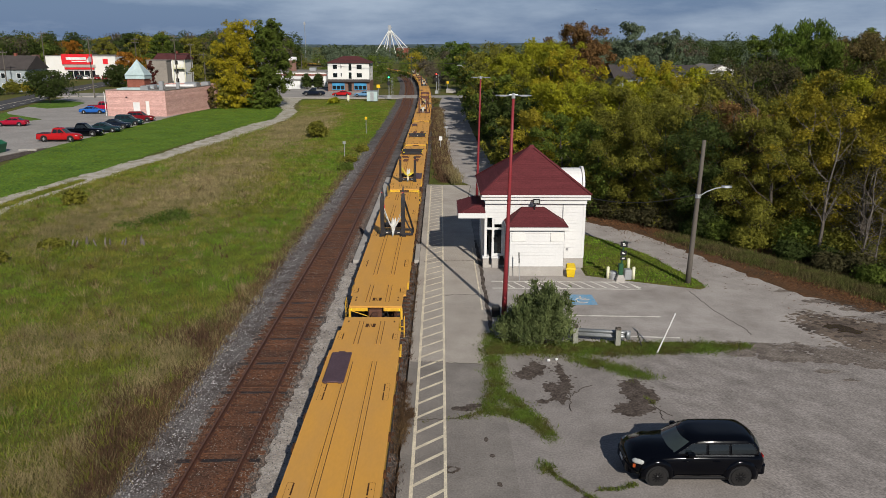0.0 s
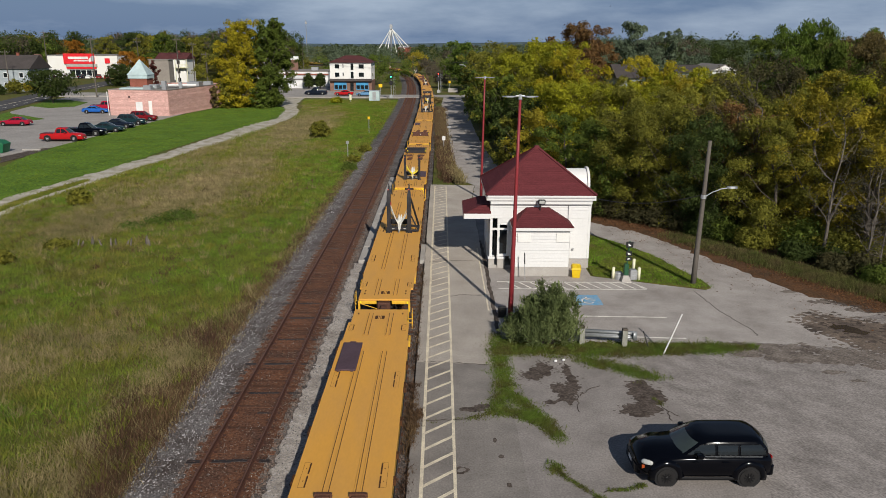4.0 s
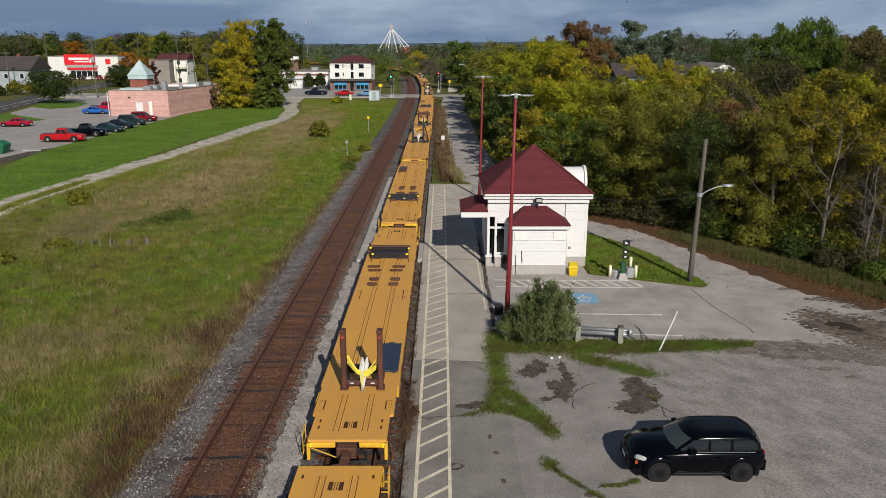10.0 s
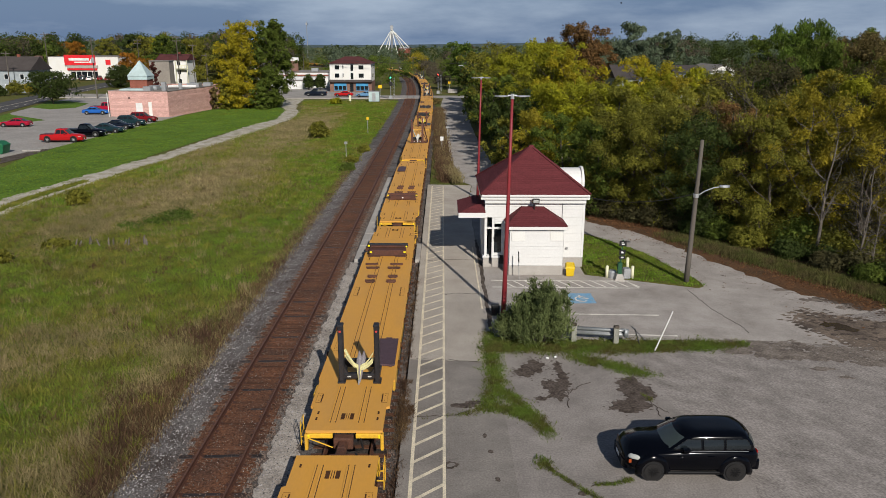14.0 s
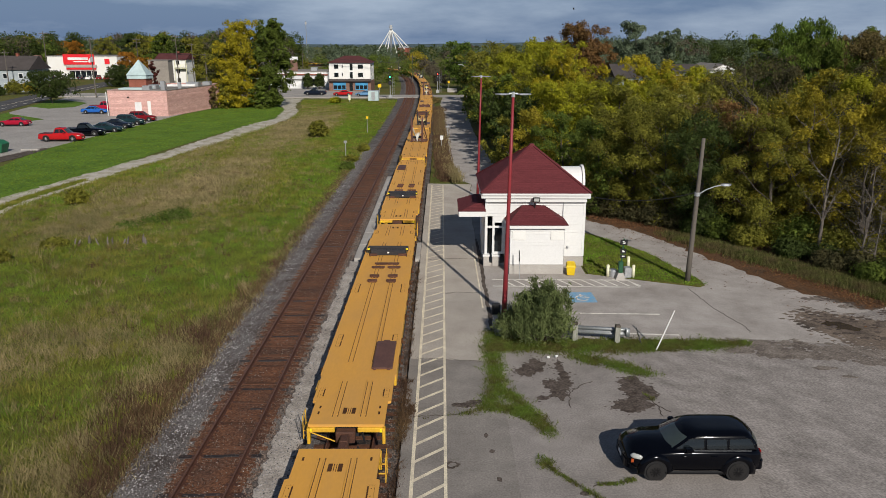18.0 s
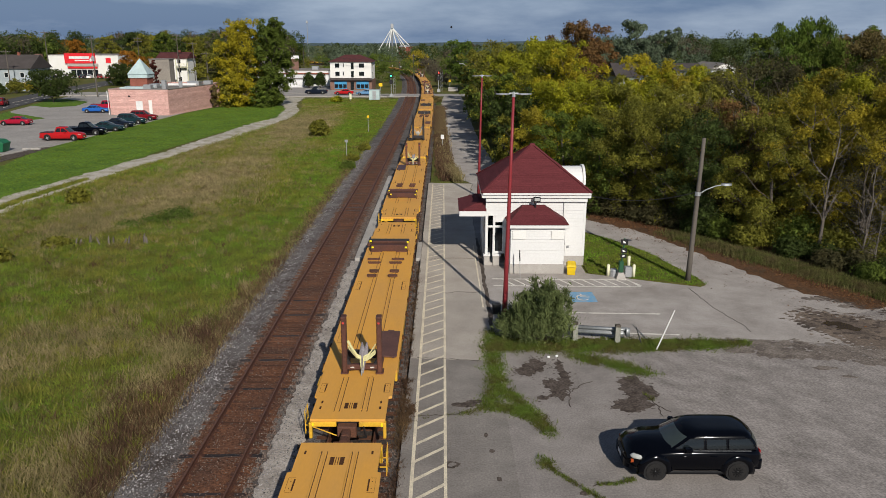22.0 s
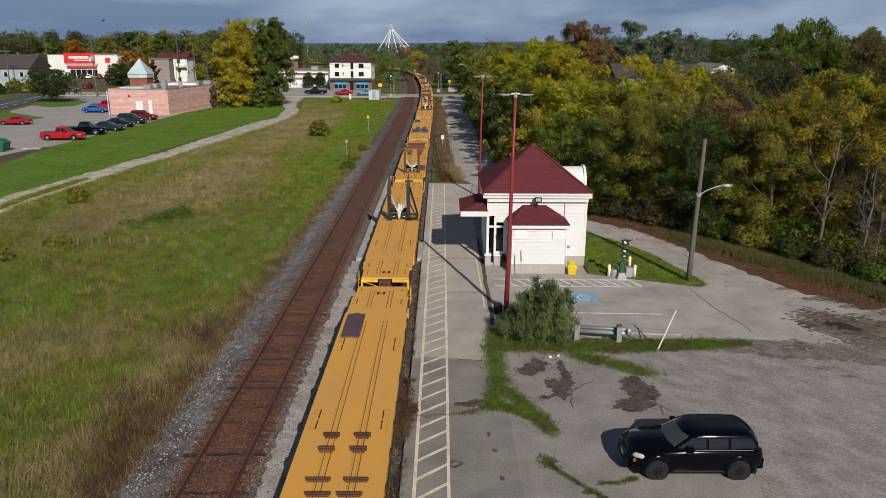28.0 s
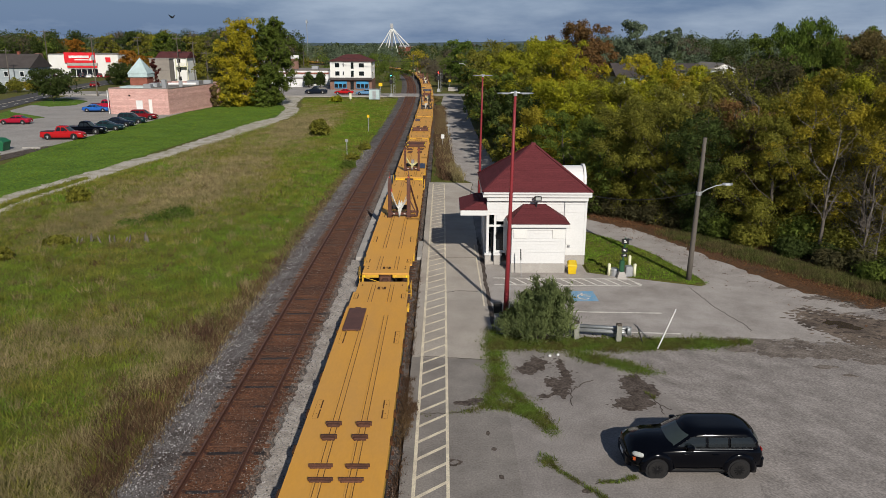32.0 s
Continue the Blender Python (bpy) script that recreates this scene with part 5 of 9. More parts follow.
def tree_kind(seed, h, rad, low, n, size, limbs=13, slim=0.62, rise=0.0, gaps=0.0, wide=0.4):
    """Trunk, forked limbs and twigs, and a crown of n leaves in sprays; wide is the height of the widest part."""
    r = np.random.default_rng(seed)
    wood, sprays = Mesh(), []
    r0 = 0.017 * h
    spine = [Vector((0, 0, -0.3))]
    for k in range(6):
        spine.append(Vector((*(spine[-1].xy + Vector(r.normal(0, 0.022 * h, 2))), h * 0.94 * (k + 1) / 6)))
    at = lambda t: spine[min(5, int(t * 6))].lerp(spine[min(5, int(t * 6)) + 1], t * 6 - min(5, int(t * 6)))
    for k in range(6):
        wood.tube(spine[k], spine[k + 1], r0 * (1.15 - 0.18 * k), r0 * (0.97 - 0.18 * k), 8, False)
    for k in range(limbs):
        t = (k + r.uniform(0.2, 0.8)) / limbs
        z = low + (h - low) * (0.04 + 0.92 * t)
        reach = rad * (math.sin(math.pi * (t / wide * 0.5 if t < wide else 0.5 + (t - wide) / (1 - wide) * 0.5)) ** 0.6 * 0.88 + 0.16) * r.uniform(0.75, 1.1)
        a = k * 2.4 + r.uniform(-0.6, 0.6)
        way = Vector((math.cos(a), math.sin(a), 0))
        s = at(min(0.97, max(0.08, (z - reach * 0.75) / h)))
        e = Vector((at(min(0.97, z / h)).x, at(min(0.97, z / h)).y, z)) + way * reach
        m1 = s.lerp(e, 0.45) + Vector((0, 0, -0.03 * h))
        q = r0 * (0.42 - 0.24 * t)
        wood.tube(s, m1, q, q * 0.7, 5, False)
        wood.tube(m1, e, q * 0.7, q * 0.2, 5, False)
        for j in range(7):
            f = 0.25 + 0.75 * j / 6
            root = s.lerp(m1, f / 0.45) if f < 0.45 else m1.lerp(e, (f - 0.45) / 0.55)
            off = Vector(r.normal(0, 1, 3)) * rad * 0.2 + Vector((0, 0, rad * 0.07))
            tip = root + off * (0.7 if j == 6 else 1.0)
            tip.z = min(max(tip.z, low * 0.8), h - 0.1 * rad)
            wood.tube(root, tip, q * 0.22, q * 0.06, 4, False)
            if r.random() > gaps:
                sprays.append((*tip, rad * r.uniform(0.13, 0.25)))
    for _ in range(5):
        sprays.append((*(spine[6] + Vector((*r.normal(0, rad * 0.13, 2), -r.uniform(0, 0.12) * h))), rad * r.uniform(0.13, 0.2)))
    c, d = spray_points(r, n, sprays)
    return wood, leaf_quads(r, c, d * 0.45, size, slim, rise)


def tree(name, x, y, h, rad, leaf, label, shape=0, category="tree", dens=1.0, low=0.15, z=-0.04, group="", gaps=0.0, fern=False, wide=0.4, bark="bark", limbs=0):
    """A tree of its own growth, its leaves drawn finer the nearer it stands to the drive."""
    size = 0.0012 * max(y, 42) if y < 200 else 0.24
    n = int(min(46000, 4.6 * dens * rad * h * (1 - low) / size ** 2))
    wood, q = tree_kind(100 + shape * 7, h, rad, h * low, n, size * (1.5 if fern else 1.0), limbs or int(9 + 1.6 * min(rad, 6)), 0.3 if fern else 0.62, 0.45 if fern else 0.0, gaps, wide)
    ob = thing(name, pose(x, y, z, 0, 0, (x * 57 + y * 31) % 360), label, category, group)
    part("trunk", wood, M[bark], ob, "", True)
    part("crown", quads("crown", q, LEAF[leaf], 3), None, ob)
    return ob


WOODS = "trees of the wood beside the drive"
NAMES = dict(green="leafy green", dark="dense dark green", olive="olive-green", lime="yellow-green", yellow="golden yellow", rust="rust-brown", orange="orange", brown="thin brown", silver="grey-green", maroon="maroon", fresh="fresh green", gold="dull golden", umber="sparse dark brown", dull="haze-paled green", dusk="dull haze-paled brown")
# from the side road round to the drive: x, y, height, crown radius, leaf, form
ROW = [(6.5, 78, 5.6, 2.4, "olive"), (8.0, 87, 6.2, 2.8, "dark"), (6.7, 96, 7.6, 2.8, "dark"), (7.6, 101, 6.2, 2.8, "green"), (6.8, 111, 8.1, 3.0, "dark"), (7.6, 116, 6.5, 2.8, "olive"),
       (6.9, 124, 8.6, 3.0, "green"), (7.8, 134, 7.3, 3.0, "dark"), (6.9, 142, 9.1, 3.2, "dark"), (6.8, 157, 9.4, 3.2, "green"), (6.8, 170, 9.6, 3.2, "olive"), (9.4, 80, 8.5, 3.4, "dark"),
       (8.5, 93, 9.1, 3.6, "green"), (8.4, 108, 9.5, 3.8, "olive"), (8.4, 126, 10.8, 4.4, "olive"), (8.6, 148, 11.0, 4.4, "olive"), (6.0, 214, 13.3, 5.6, "fresh"), (9.6, 196, 11.3, 5.0, "olive"),
       (9.8, 138, 13.3, 5.4, "olive", "thin"), (14.3, 160, 12.5, 5.0, "olive"), (11.8, 108, 12.9, 5.2, "lime"), (16.4, 130, 12.5, 5.0, "olive"), (11.4, 117, 11.4, 4.8, "lime"), (13.4, 100, 13.4, 4.8, "lime"),
       (13.3, 86, 13.1, 4.6, "lime"), (13.8, 80, 12.3, 3.6, "yellow"), (11.5, 88, 11.0, 4.4, "olive"), (13.9, 75, 9.7, 3.0, "lime"), (11.7, 73, 9.3, 3.8, "lime"), (8.9, 67, 7.4, 3.0, "gold"),
       (10.5, 64, 7.1, 2.8, "green"), (8.1, 76, 7.2, 2.6, "dark"), (25.6, 146, 17.1, 6.4, "rust"), (29.5, 150, 14.2, 3.0, "rust"), (17.3, 76, 9.8, 3.0, "olive"), (22.8, 118, 9.7, 2.6, "brown", "thin"), (14.9, 70, 9.1, 3.8, "lime"),
       (15.7, 67, 9.4, 3.6, "olive"), (12.0, 57, 7.2, 3.2, "green"), (14.5, 61, 7.7, 3.2, "olive"), (14.3, 55, 8.5, 3.7, "olive"), (18.4, 70, 9.5, 3.6, "lime"), (21.8, 80, 11.8, 3.6, "yellow"),
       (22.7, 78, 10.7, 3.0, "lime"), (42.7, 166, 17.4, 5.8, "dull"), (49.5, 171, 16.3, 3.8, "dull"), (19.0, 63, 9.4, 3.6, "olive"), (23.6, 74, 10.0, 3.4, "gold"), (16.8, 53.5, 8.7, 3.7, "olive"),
       (27.0, 80, 10.5, 3.6, "lime"), (23.8, 68, 9.3, 3.6, "olive"), (28.4, 76, 10.2, 4.0, "olive"), (31.2, 88, 10.0, 3.8, "lime"), (18.2, 50.5, 8.3, 3.5, "dark"), (20.9, 58, 8.5, 2.6, "brown"), (21.8, 55, 8.7, 3.1, "rust", "trunk"),
       (21.6, 53, 7.7, 2.8, "brown"), (28.0, 68, 12.0, 4.4, "umber", "thin"), (28.8, 64, 11.4, 3.6, "umber", "thin"), (25.5, 58, 9.6, 3.2, "olive"), (44.1, 104, 14.3, 3.8, "green"), (38.8, 96, 11.3, 4.0, "umber", "thin"),
       (42.5, 92, 12.1, 2.2, "gold"), (38.1, 82, 14.9, 4.4, "fresh", "fern"), (40.6, 80, 15.3, 4.2, "fresh", "fern"), (36.6, 74, 13.5, 4.0, "green", "fern"), (39.3, 72, 13.9, 4.6, "brown"), (48.4, 84, 14.6, 4.6, "green"),
       (41.8, 70, 14.0, 4.6, "brown"), (32.1, 66, 11.0, 3.4, "gold"), (34.0, 64, 11.2, 3.8, "olive"), (33.1, 58, 11.0, 3.2, "lime"), (21.3, 48, 8.4, 3.3, "olive"), (24.7, 51, 9.2, 2.8, "olive"),
       (24.4, 47.5, 10.3, 3.6, "gold", "trunk"), (27.1, 49, 9.2, 3.2, "gold"), (26.9, 46, 10.3, 3.2, "gold"), (23.3, 48, 6.5, 2.2, "olive"), (25.7, 43.5, 7.5, 2.4, "umber", "thin"), (28.8, 45, 10.3, 3.6, "gold"),
       (32.7, 51, 11.7, 4.0, "umber"), (37.6, 58, 13.2, 4.6, "olive"), (31.4, 44, 10.4, 3.6, "olive"), (60.2, 90, 15.3, 5.6, "dark"), (54.0, 104, 13.2, 5.0, "olive"), (40.4, 90, 11.2, 4.2, "olive")]
for i, (x, y, h, rad, leaf, *form) in enumerate(ROW):
    form = form[0] if form else ""
    tree("tree", x, y, h, rad, leaf, f"{NAMES[leaf]} broad-leaved tree standing in the autumn wood", i, dens=0.3 if form == "thin" else 0.62 if form == "trunk" else 1.8 if y > 115 else 1.0, low=0.12 if y < 60 else 0.2,
         group=WOODS, gaps=0.35 if form == "thin" else 0.14, fern=form == "fern", wide=0.36 + 0.03 * (i % 7), bark="bark_grey" if form == "trunk" else "bark")
tree("tree", -41.9, 156, 17.5, 4.9, "yellow", "tall golden-yellow tree beside the pink building", 1, wide=0.5, low=0.05, z=-0.3, dens=2.2, limbs=30)
tree("tree", -36.0, 157, 17.7, 4.7, "green", "tall green tree beside the pink building", 12, low=0.04, z=-0.3, dens=2.8, limbs=36, wide=0.52)
tree("tree", -39.2, 158, 9.5, 3.2, "olive", "lower olive-green tree between the two tall ones", 5, low=0.05, z=-0.3, dens=1.6)
tree("tree", -43.8, 154.4, 6.4, 2.4, "olive", "low olive-green tree below the golden one", 6, low=0.05, z=-0.3, dens=1.8)
tree("tree", -36.6, 154.4, 5.6, 2.6, "green", "low green tree below the tall green one", 7, low=0.05, z=-0.3, dens=1.8)
tree("tree", -47.2, 162, 13.0, 4.4, "olive", "green tree behind the pink building", 2, low=0.05, z=-0.3, dens=1.2)
tree("street_tree", -85.6, 166, 7.2, 5.2, "dark", "round dark green street tree on a lawn island", 4, low=0.42, z=-0.3, dens=2.6, limbs=26)
tree("conifer", -46.3, 153.5, 4.6, 1.1, "brown", "slim dark shrub against the pink wall", 2, "shrub", low=0.06, z=-0.3, dens=2.0)
tree("shrub", -62.0, 164.5, 9.4, 1.4, "maroon", "maroon tree behind the flat roof", 1, "tree", low=0.3, z=-0.3, dens=1.6)

# bushes
def bush(x, y, h, rad, leaf, label, seed, n=2600, size=0.1, z=0.0, squash=1.0, slim=0.62, spread=0.3, loose=0.3, rise=0.0):
    r = np.random.default_rng(seed)
    ob = thing("bush", pose(x, y, z), label, "bush")
    wood = Mesh()
    blobs = []
    for k in range(22):
        a, q = k * 2.4, rad * math.sqrt((k + 0.5) / 22)
        zt = h * (1.0 - 0.55 * (q / rad) ** 2) * r.uniform(0.75, 1.0)
        e = (q * 0.85 * math.cos(a), q * 0.85 * math.sin(a) * squash, zt * 0.8)
        wood.tube((0.1 * math.cos(a), 0.1 * math.sin(a), -0.05), e, 0.022, 0.006, 5, False)
        for f in (0.45, 0.8):
            blobs.append((e[0] * (0.5 + f * 0.6), e[1] * (0.5 + f * 0.6), zt * f, rad * spread * r.uniform(0.6, 1.2)))
    for k in range(40 if rise else 0):
        a, q = r.uniform(0, 6.28), rad * r.uniform(0.1, 0.95)
        zt = h * (1.06 - 0.5 * (q / rad) ** 2) * r.uniform(0.7, 1.06)
        for f in (0.8, 0.9, 1.0):
            blobs.append((q * math.cos(a) * (0.7 + 0.35 * f), q * math.sin(a) * (0.7 + 0.35 * f), zt * f, 0.16))
    part("stem", wood, M["bark"], ob)["kind"] = "stuff"
    c, d = crown_points(r, n, blobs, loose)
    c[:, 2] = np.maximum(c[:, 2], 0.05)
    part("foliage", quads("foliage", leaf_quads(r, c, d * np.array([1, 1, 1.6]), size * 1.15, slim, rise), LEAF[leaf], 3), None, ob)
    return ob


bush(3.35, 30.75, 1.15, 0.85, "silver", "low grey-green shoots beside the large bush", 9, 6500, 0.06, slim=0.24, spread=0.26, loose=0.6, rise=0.5)
bush(4.46, 30.4, 2.62, 1.52, "silver", "large grey-green willow-like bush by the red pole", 1, 27000, 0.07, slim=0.24, spread=0.22, loose=0.62, rise=0.6)
# undergrowth along the edge of the wood, its dark leaves partly standing for shade
for i, (x, y, h, rad, leaf) in enumerate(((13.6, 58.6, 1.2, 1.4, "dark"), (16.0, 57.2, 1.3, 1.5, "dark"), (18.4, 55.4, 1.3, 1.6, "dark"), (20.6, 52.6, 1.4, 1.5, "dark"), (21.8, 49.6, 1.7, 1.5, "green"), (22.4, 47.0, 1.8, 1.4, "olive"), (12.0, 57.4, 1.1, 1.2, "dark"),
                                          (22.9, 45.6, 2.4, 1.5, "green"), (24.1, 43.9, 2.2, 1.4, "olive"), (25.2, 41.9, 1.8, 1.4, "olive"), (26.3, 40.0, 1.6, 1.4, "brown"), (27.0, 38.0, 1.6, 1.4, "umber"), (24.4, 41.0, 1.3, 1.1, "umber"), (25.4, 39.2, 1.3, 1.1, "dark"), (26.0, 37.2, 1.2, 1.1, "umber"), (23.2, 43.0, 1.2, 1.0, "dark"),
                                          # the last five, in umber, are darkened to stand for overhanging crowns' shade
                                          (19.9, 46.4, 1.5, 1.1, "olive"), (21.6, 43.9, 1.2, 1.0, "dark"), (22.7, 41.6, 1.1, 0.9, "umber"), (24.0, 39.2, 1.0, 0.9, "green"), (25.0, 37.0, 1.0, 0.9, "dark"), (26.2, 34.9, 1.0, 1.0, "umber"), (17.6, 49.6, 1.3, 1.0, "dark"), (18.8, 48.2, 1.6, 1.1, "green"), (12.4, 55.8, 1.7, 1.2, "umber"), (13.5, 54.8, 1.8, 1.3, "umber"), (14.7, 53.8, 1.5, 1.2, "umber"), (15.8, 52.6, 1.7, 1.3, "umber"), (16.8, 51.4, 1.5, 1.2, "umber"))):
    bush(x, y, h, rad, leaf, f"{NAMES[leaf]} undergrowth at the edge of the wood", 40 + i, 7000, 0.06, spread=0.4, loose=0.42)


def bare_tree(x, y, h, seed, leaf=None):
    """A thin grey tree with bare forked branches."""
    q = random.Random(seed)
    ob = thing("bare_tree", pose(x, y, -0.05), "thin grey leafless tree at the edge of the wood", "tree", "bare trees of the wood")
    tr, br = Mesh(), Mesh()
    p, r0, spots = Vector((0, 0, -0.2)), 0.02 * h, []
    for k in range(6):
        e = p + Vector((q.uniform(-0.14, 0.14), q.uniform(-0.14, 0.14), 1.0)) * h / 6
        tr.tube(p, e, r0, r0 * 0.78, 7, False)
        r0 *= 0.78
        for _ in range(3 if k else 0):
            a, b = e, r0 * 0.5
            way = Vector((q.uniform(-1, 1), q.uniform(-1, 1), q.uniform(0.15, 0.9))).normalized()
            for j in range(4):
                c = a + way * h * 0.09
                br.tube(a, c, b, b * 0.65, 4, False)
                for _ in range(2):
                    d = c + Vector((q.uniform(-1, 1), q.uniform(-1, 1), q.uniform(-0.1, 0.9))).normalized() * h * 0.08
                    br.tube(c, d, b * 0.5, b * 0.2, 3, False)
                    spots.append(d)
                a, b = c, b * 0.65
                way = (way + Vector((q.uniform(-0.5, 0.5), q.uniform(-0.5, 0.5), q.uniform(-0.2, 0.4)))).normalized()
        p = e
    part("trunk", tr, M["bark_grey"], ob, "", True)
    part("twig_crown", br, M["bark_grey"], ob)["kind"] = "stuff"


for i, (x, y, h) in enumerate(((22.9, 43.3, 7.6), (25.0, 42.0, 6.0), (25.7, 40.8, 6.6), (26.6, 39.4, 6.2), (24.4, 41.2, 4.6), (27.2, 41.6, 7.4), (25.6, 43.6, 6.4), (26.9, 40.6, 5.2), (24.9, 40.4, 3.8), (27.6, 39.0, 6.8), (21.9, 52.4, 8.6), (20.2, 56.0, 7.8))):
    bare_tree(x, y, h, i)
for i, x in enumerate((-38.2, -34.9)):
    bush(x, 217, 5.7, 1.35, "dark", "clipped dark green cedar beside the shops", 80 + i, 5200, 0.13, -0.1, spread=0.5, loose=0.16)
bush(-17.4, 106, 3.3, 1.4, "olive", "yellowing wild shrub in the field", 2, 2500, 0.14, -0.34)
bush(-30.2, 60.5, 1.7, 0.95, "olive", "small leafy shrub beside the footpath", 3, 1600, 0.11, -0.34)
bush(-27.0, 43.5, 0.9, 0.7, "olive", "olive-green shrub in the long grass", 4, 1500, 0.1, -0.34)
for i, (x, y, rad) in enumerate(((-21.4, 54.4, 1.5), (-19.9, 55.4, 1.3), (-22.8, 52.6, 1.0), (-20.6, 56.6, 1.2))):
    bush(x, y, 0.42, rad, "fresh", "low green bramble in the grass", 400 + i, 1500, 0.055, -0.4, loose=0.6)
bush(-23.6, 168, 1.5, 1.4, "lime", "low yellowing shrub near the crossing", 7, 1500, 0.14, -0.2)
bush(-1.4, 166, 1.6, 1.3, "brown", "brown scrub beside the track", 8, 1000, 0.16, -0.1)
for i, (x, y, h, leaf) in enumerate(((-9.6, 92, 1.1, "olive"), (-9.9, 78, 0.9, "green"), (-10.2, 84, 0.8, "olive"), (-25.4, 47.2, 0.6, "olive"))):
    bush(x, y, h, 0.9, leaf, "wild green weeds standing in the field", 20 + i, 900, 0.1, -0.34)


# far woods: many small leaf clumps, all round the horizon
def far_woods(name, places, leaf, label, seed):
    r = np.random.default_rng(seed)
    out = []
    for x, y, h, w in places:
        n = 1700 if y < 420 else 420
        blobs = [(x + r.normal(0, w * 0.34), y + r.normal(0, w * 0.3), h * r.uniform(0.2, 0.86), w * r.uniform(0.2, 0.36)) for _ in range(11)]
        c, d = crown_points(r, n, blobs)
        c[:, 2] = np.clip(c[:, 2], 0.2, None)
        out.append(leaf_quads(r, c, d, 0.034 * w + 0.0007 * max(0, y - 250)))
    return structure(name, quads(name, np.concatenate(out), LEAF[leaf], 3), LEAF[leaf], label, "woods", "stuff")


r = np.random.default_rng(77)
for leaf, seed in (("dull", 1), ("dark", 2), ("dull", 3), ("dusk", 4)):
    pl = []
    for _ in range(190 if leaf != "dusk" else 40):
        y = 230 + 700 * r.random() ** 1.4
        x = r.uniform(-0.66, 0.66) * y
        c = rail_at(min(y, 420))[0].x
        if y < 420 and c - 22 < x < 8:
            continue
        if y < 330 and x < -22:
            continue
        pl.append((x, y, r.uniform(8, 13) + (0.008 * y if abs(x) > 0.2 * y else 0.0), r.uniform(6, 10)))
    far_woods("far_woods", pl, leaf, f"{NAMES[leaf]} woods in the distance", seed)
pl = [(x, (322 if -158 < x < -100 else 275) + r.uniform(0, 80), r.uniform(14, 20), r.uniform(6, 9)) for x in np.linspace(-230, -60, 130)]
pr = [(x, max(215, x / 0.5) + r.uniform(0, 200), r.uniform(12, 18), r.uniform(6, 9)) for x in np.linspace(60, 300, 130)]
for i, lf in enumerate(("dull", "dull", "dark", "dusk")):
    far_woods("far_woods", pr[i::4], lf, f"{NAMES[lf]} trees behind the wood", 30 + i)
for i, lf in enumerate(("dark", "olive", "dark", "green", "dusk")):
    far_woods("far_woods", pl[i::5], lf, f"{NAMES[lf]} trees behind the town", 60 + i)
far_woods("far_woods", [(-98, 252, 8.5, 5), (-170, 335, 14, 7), (-128, 338, 15, 8)], "orange", "orange autumn trees behind the shops", 8)
far_woods("far_woods", [(-12.0, 330, 10.5, 5.0), (-9.0, 336, 9.5, 5.0)], "gold", "golden trees past the crossing", 12)
far_woods("far_woods", [(-12, 262, 7, 5), (-18.5, 240, 9.6, 4.2), (-21.5, 246, 10, 4.5), (-16.5, 250, 9, 3.6), (-22, 262, 9, 6), (-30, 250, 9, 6), (4, 250, 8, 6), (3, 300, 9, 7), (-40, 270, 9, 6), (10, 225, 9, 6), (13, 240, 10, 6), (-15, 225, 5, 4), (8, 275, 8, 6)], "green", "green trees past the crossing", 9)
far_woods("far_woods", [(0, 232, 4.5, 4), (1, 262, 5, 5), (-2, 285, 5, 5), (-6, 330, 6, 6)], "dusk", "dull haze-paled brown scrub past the crossing", 10)
# the far ridge, its material tinted with haze
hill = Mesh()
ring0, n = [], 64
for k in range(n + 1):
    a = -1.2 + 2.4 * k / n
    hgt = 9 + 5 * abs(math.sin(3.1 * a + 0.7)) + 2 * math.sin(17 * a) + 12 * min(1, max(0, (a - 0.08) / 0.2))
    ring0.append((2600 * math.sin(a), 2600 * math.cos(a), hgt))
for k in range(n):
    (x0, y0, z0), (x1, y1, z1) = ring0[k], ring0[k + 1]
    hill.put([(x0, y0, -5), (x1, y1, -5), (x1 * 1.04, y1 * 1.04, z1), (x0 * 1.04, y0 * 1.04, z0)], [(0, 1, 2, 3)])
structure("far_ridge", hill, M["hill"], "low wooded ridge on the horizon with haze blue in its colour", "hill", "structure")


# ---- train ----
CACHE = {}


def shared(name, key, build, material):
    if (name, key, material.name) not in CACHE:
        CACHE[name, key, material.name] = build().data(name, material)
    return CACHE[name, key, material.name]


LEN, PITCH, DECK = 26.75, 28.2, 1.1


def deck_mesh():
    m = Mesh()
    w0, w1 = 1.2, 1.37
    out = [(-w0, 0), (-w0, -1.55), (-w1 + 0.06, -1.6), (-w1 + 0.06, -3.6), (-w1, -3.65), (-w1, -LEN + 3.65), (-w1 + 0.06, -LEN + 3.6), (-w1 + 0.06, -LEN + 1.6), (-w0, -LEN + 1.55), (-w0, -LEN),
           (w0, -LEN), (w0, -LEN + 1.55), (w1 - 0.06, -LEN + 1.6), (w1 - 0.06, -LEN + 3.6), (w1, -LEN + 3.65), (w1, -3.65), (w1 - 0.06, -3.6), (w1 - 0.06, -1.6), (w0, -1.55), (w0, 0)]
    return m.prism(out[::-1] if False else out, DECK - 0.09, DECK)


def truck_mesh():
    m = Mesh()
    for s in (-1, 1):
        m.box(s * 1.0 - 0.09, s * 1.0 + 0.09, -1.25, 1.25, 0.38, 0.62, None, 0.04)
    return m.box(-1.1, 1.1, -0.22, 0.22, 0.42, 0.72, None, 0.03)


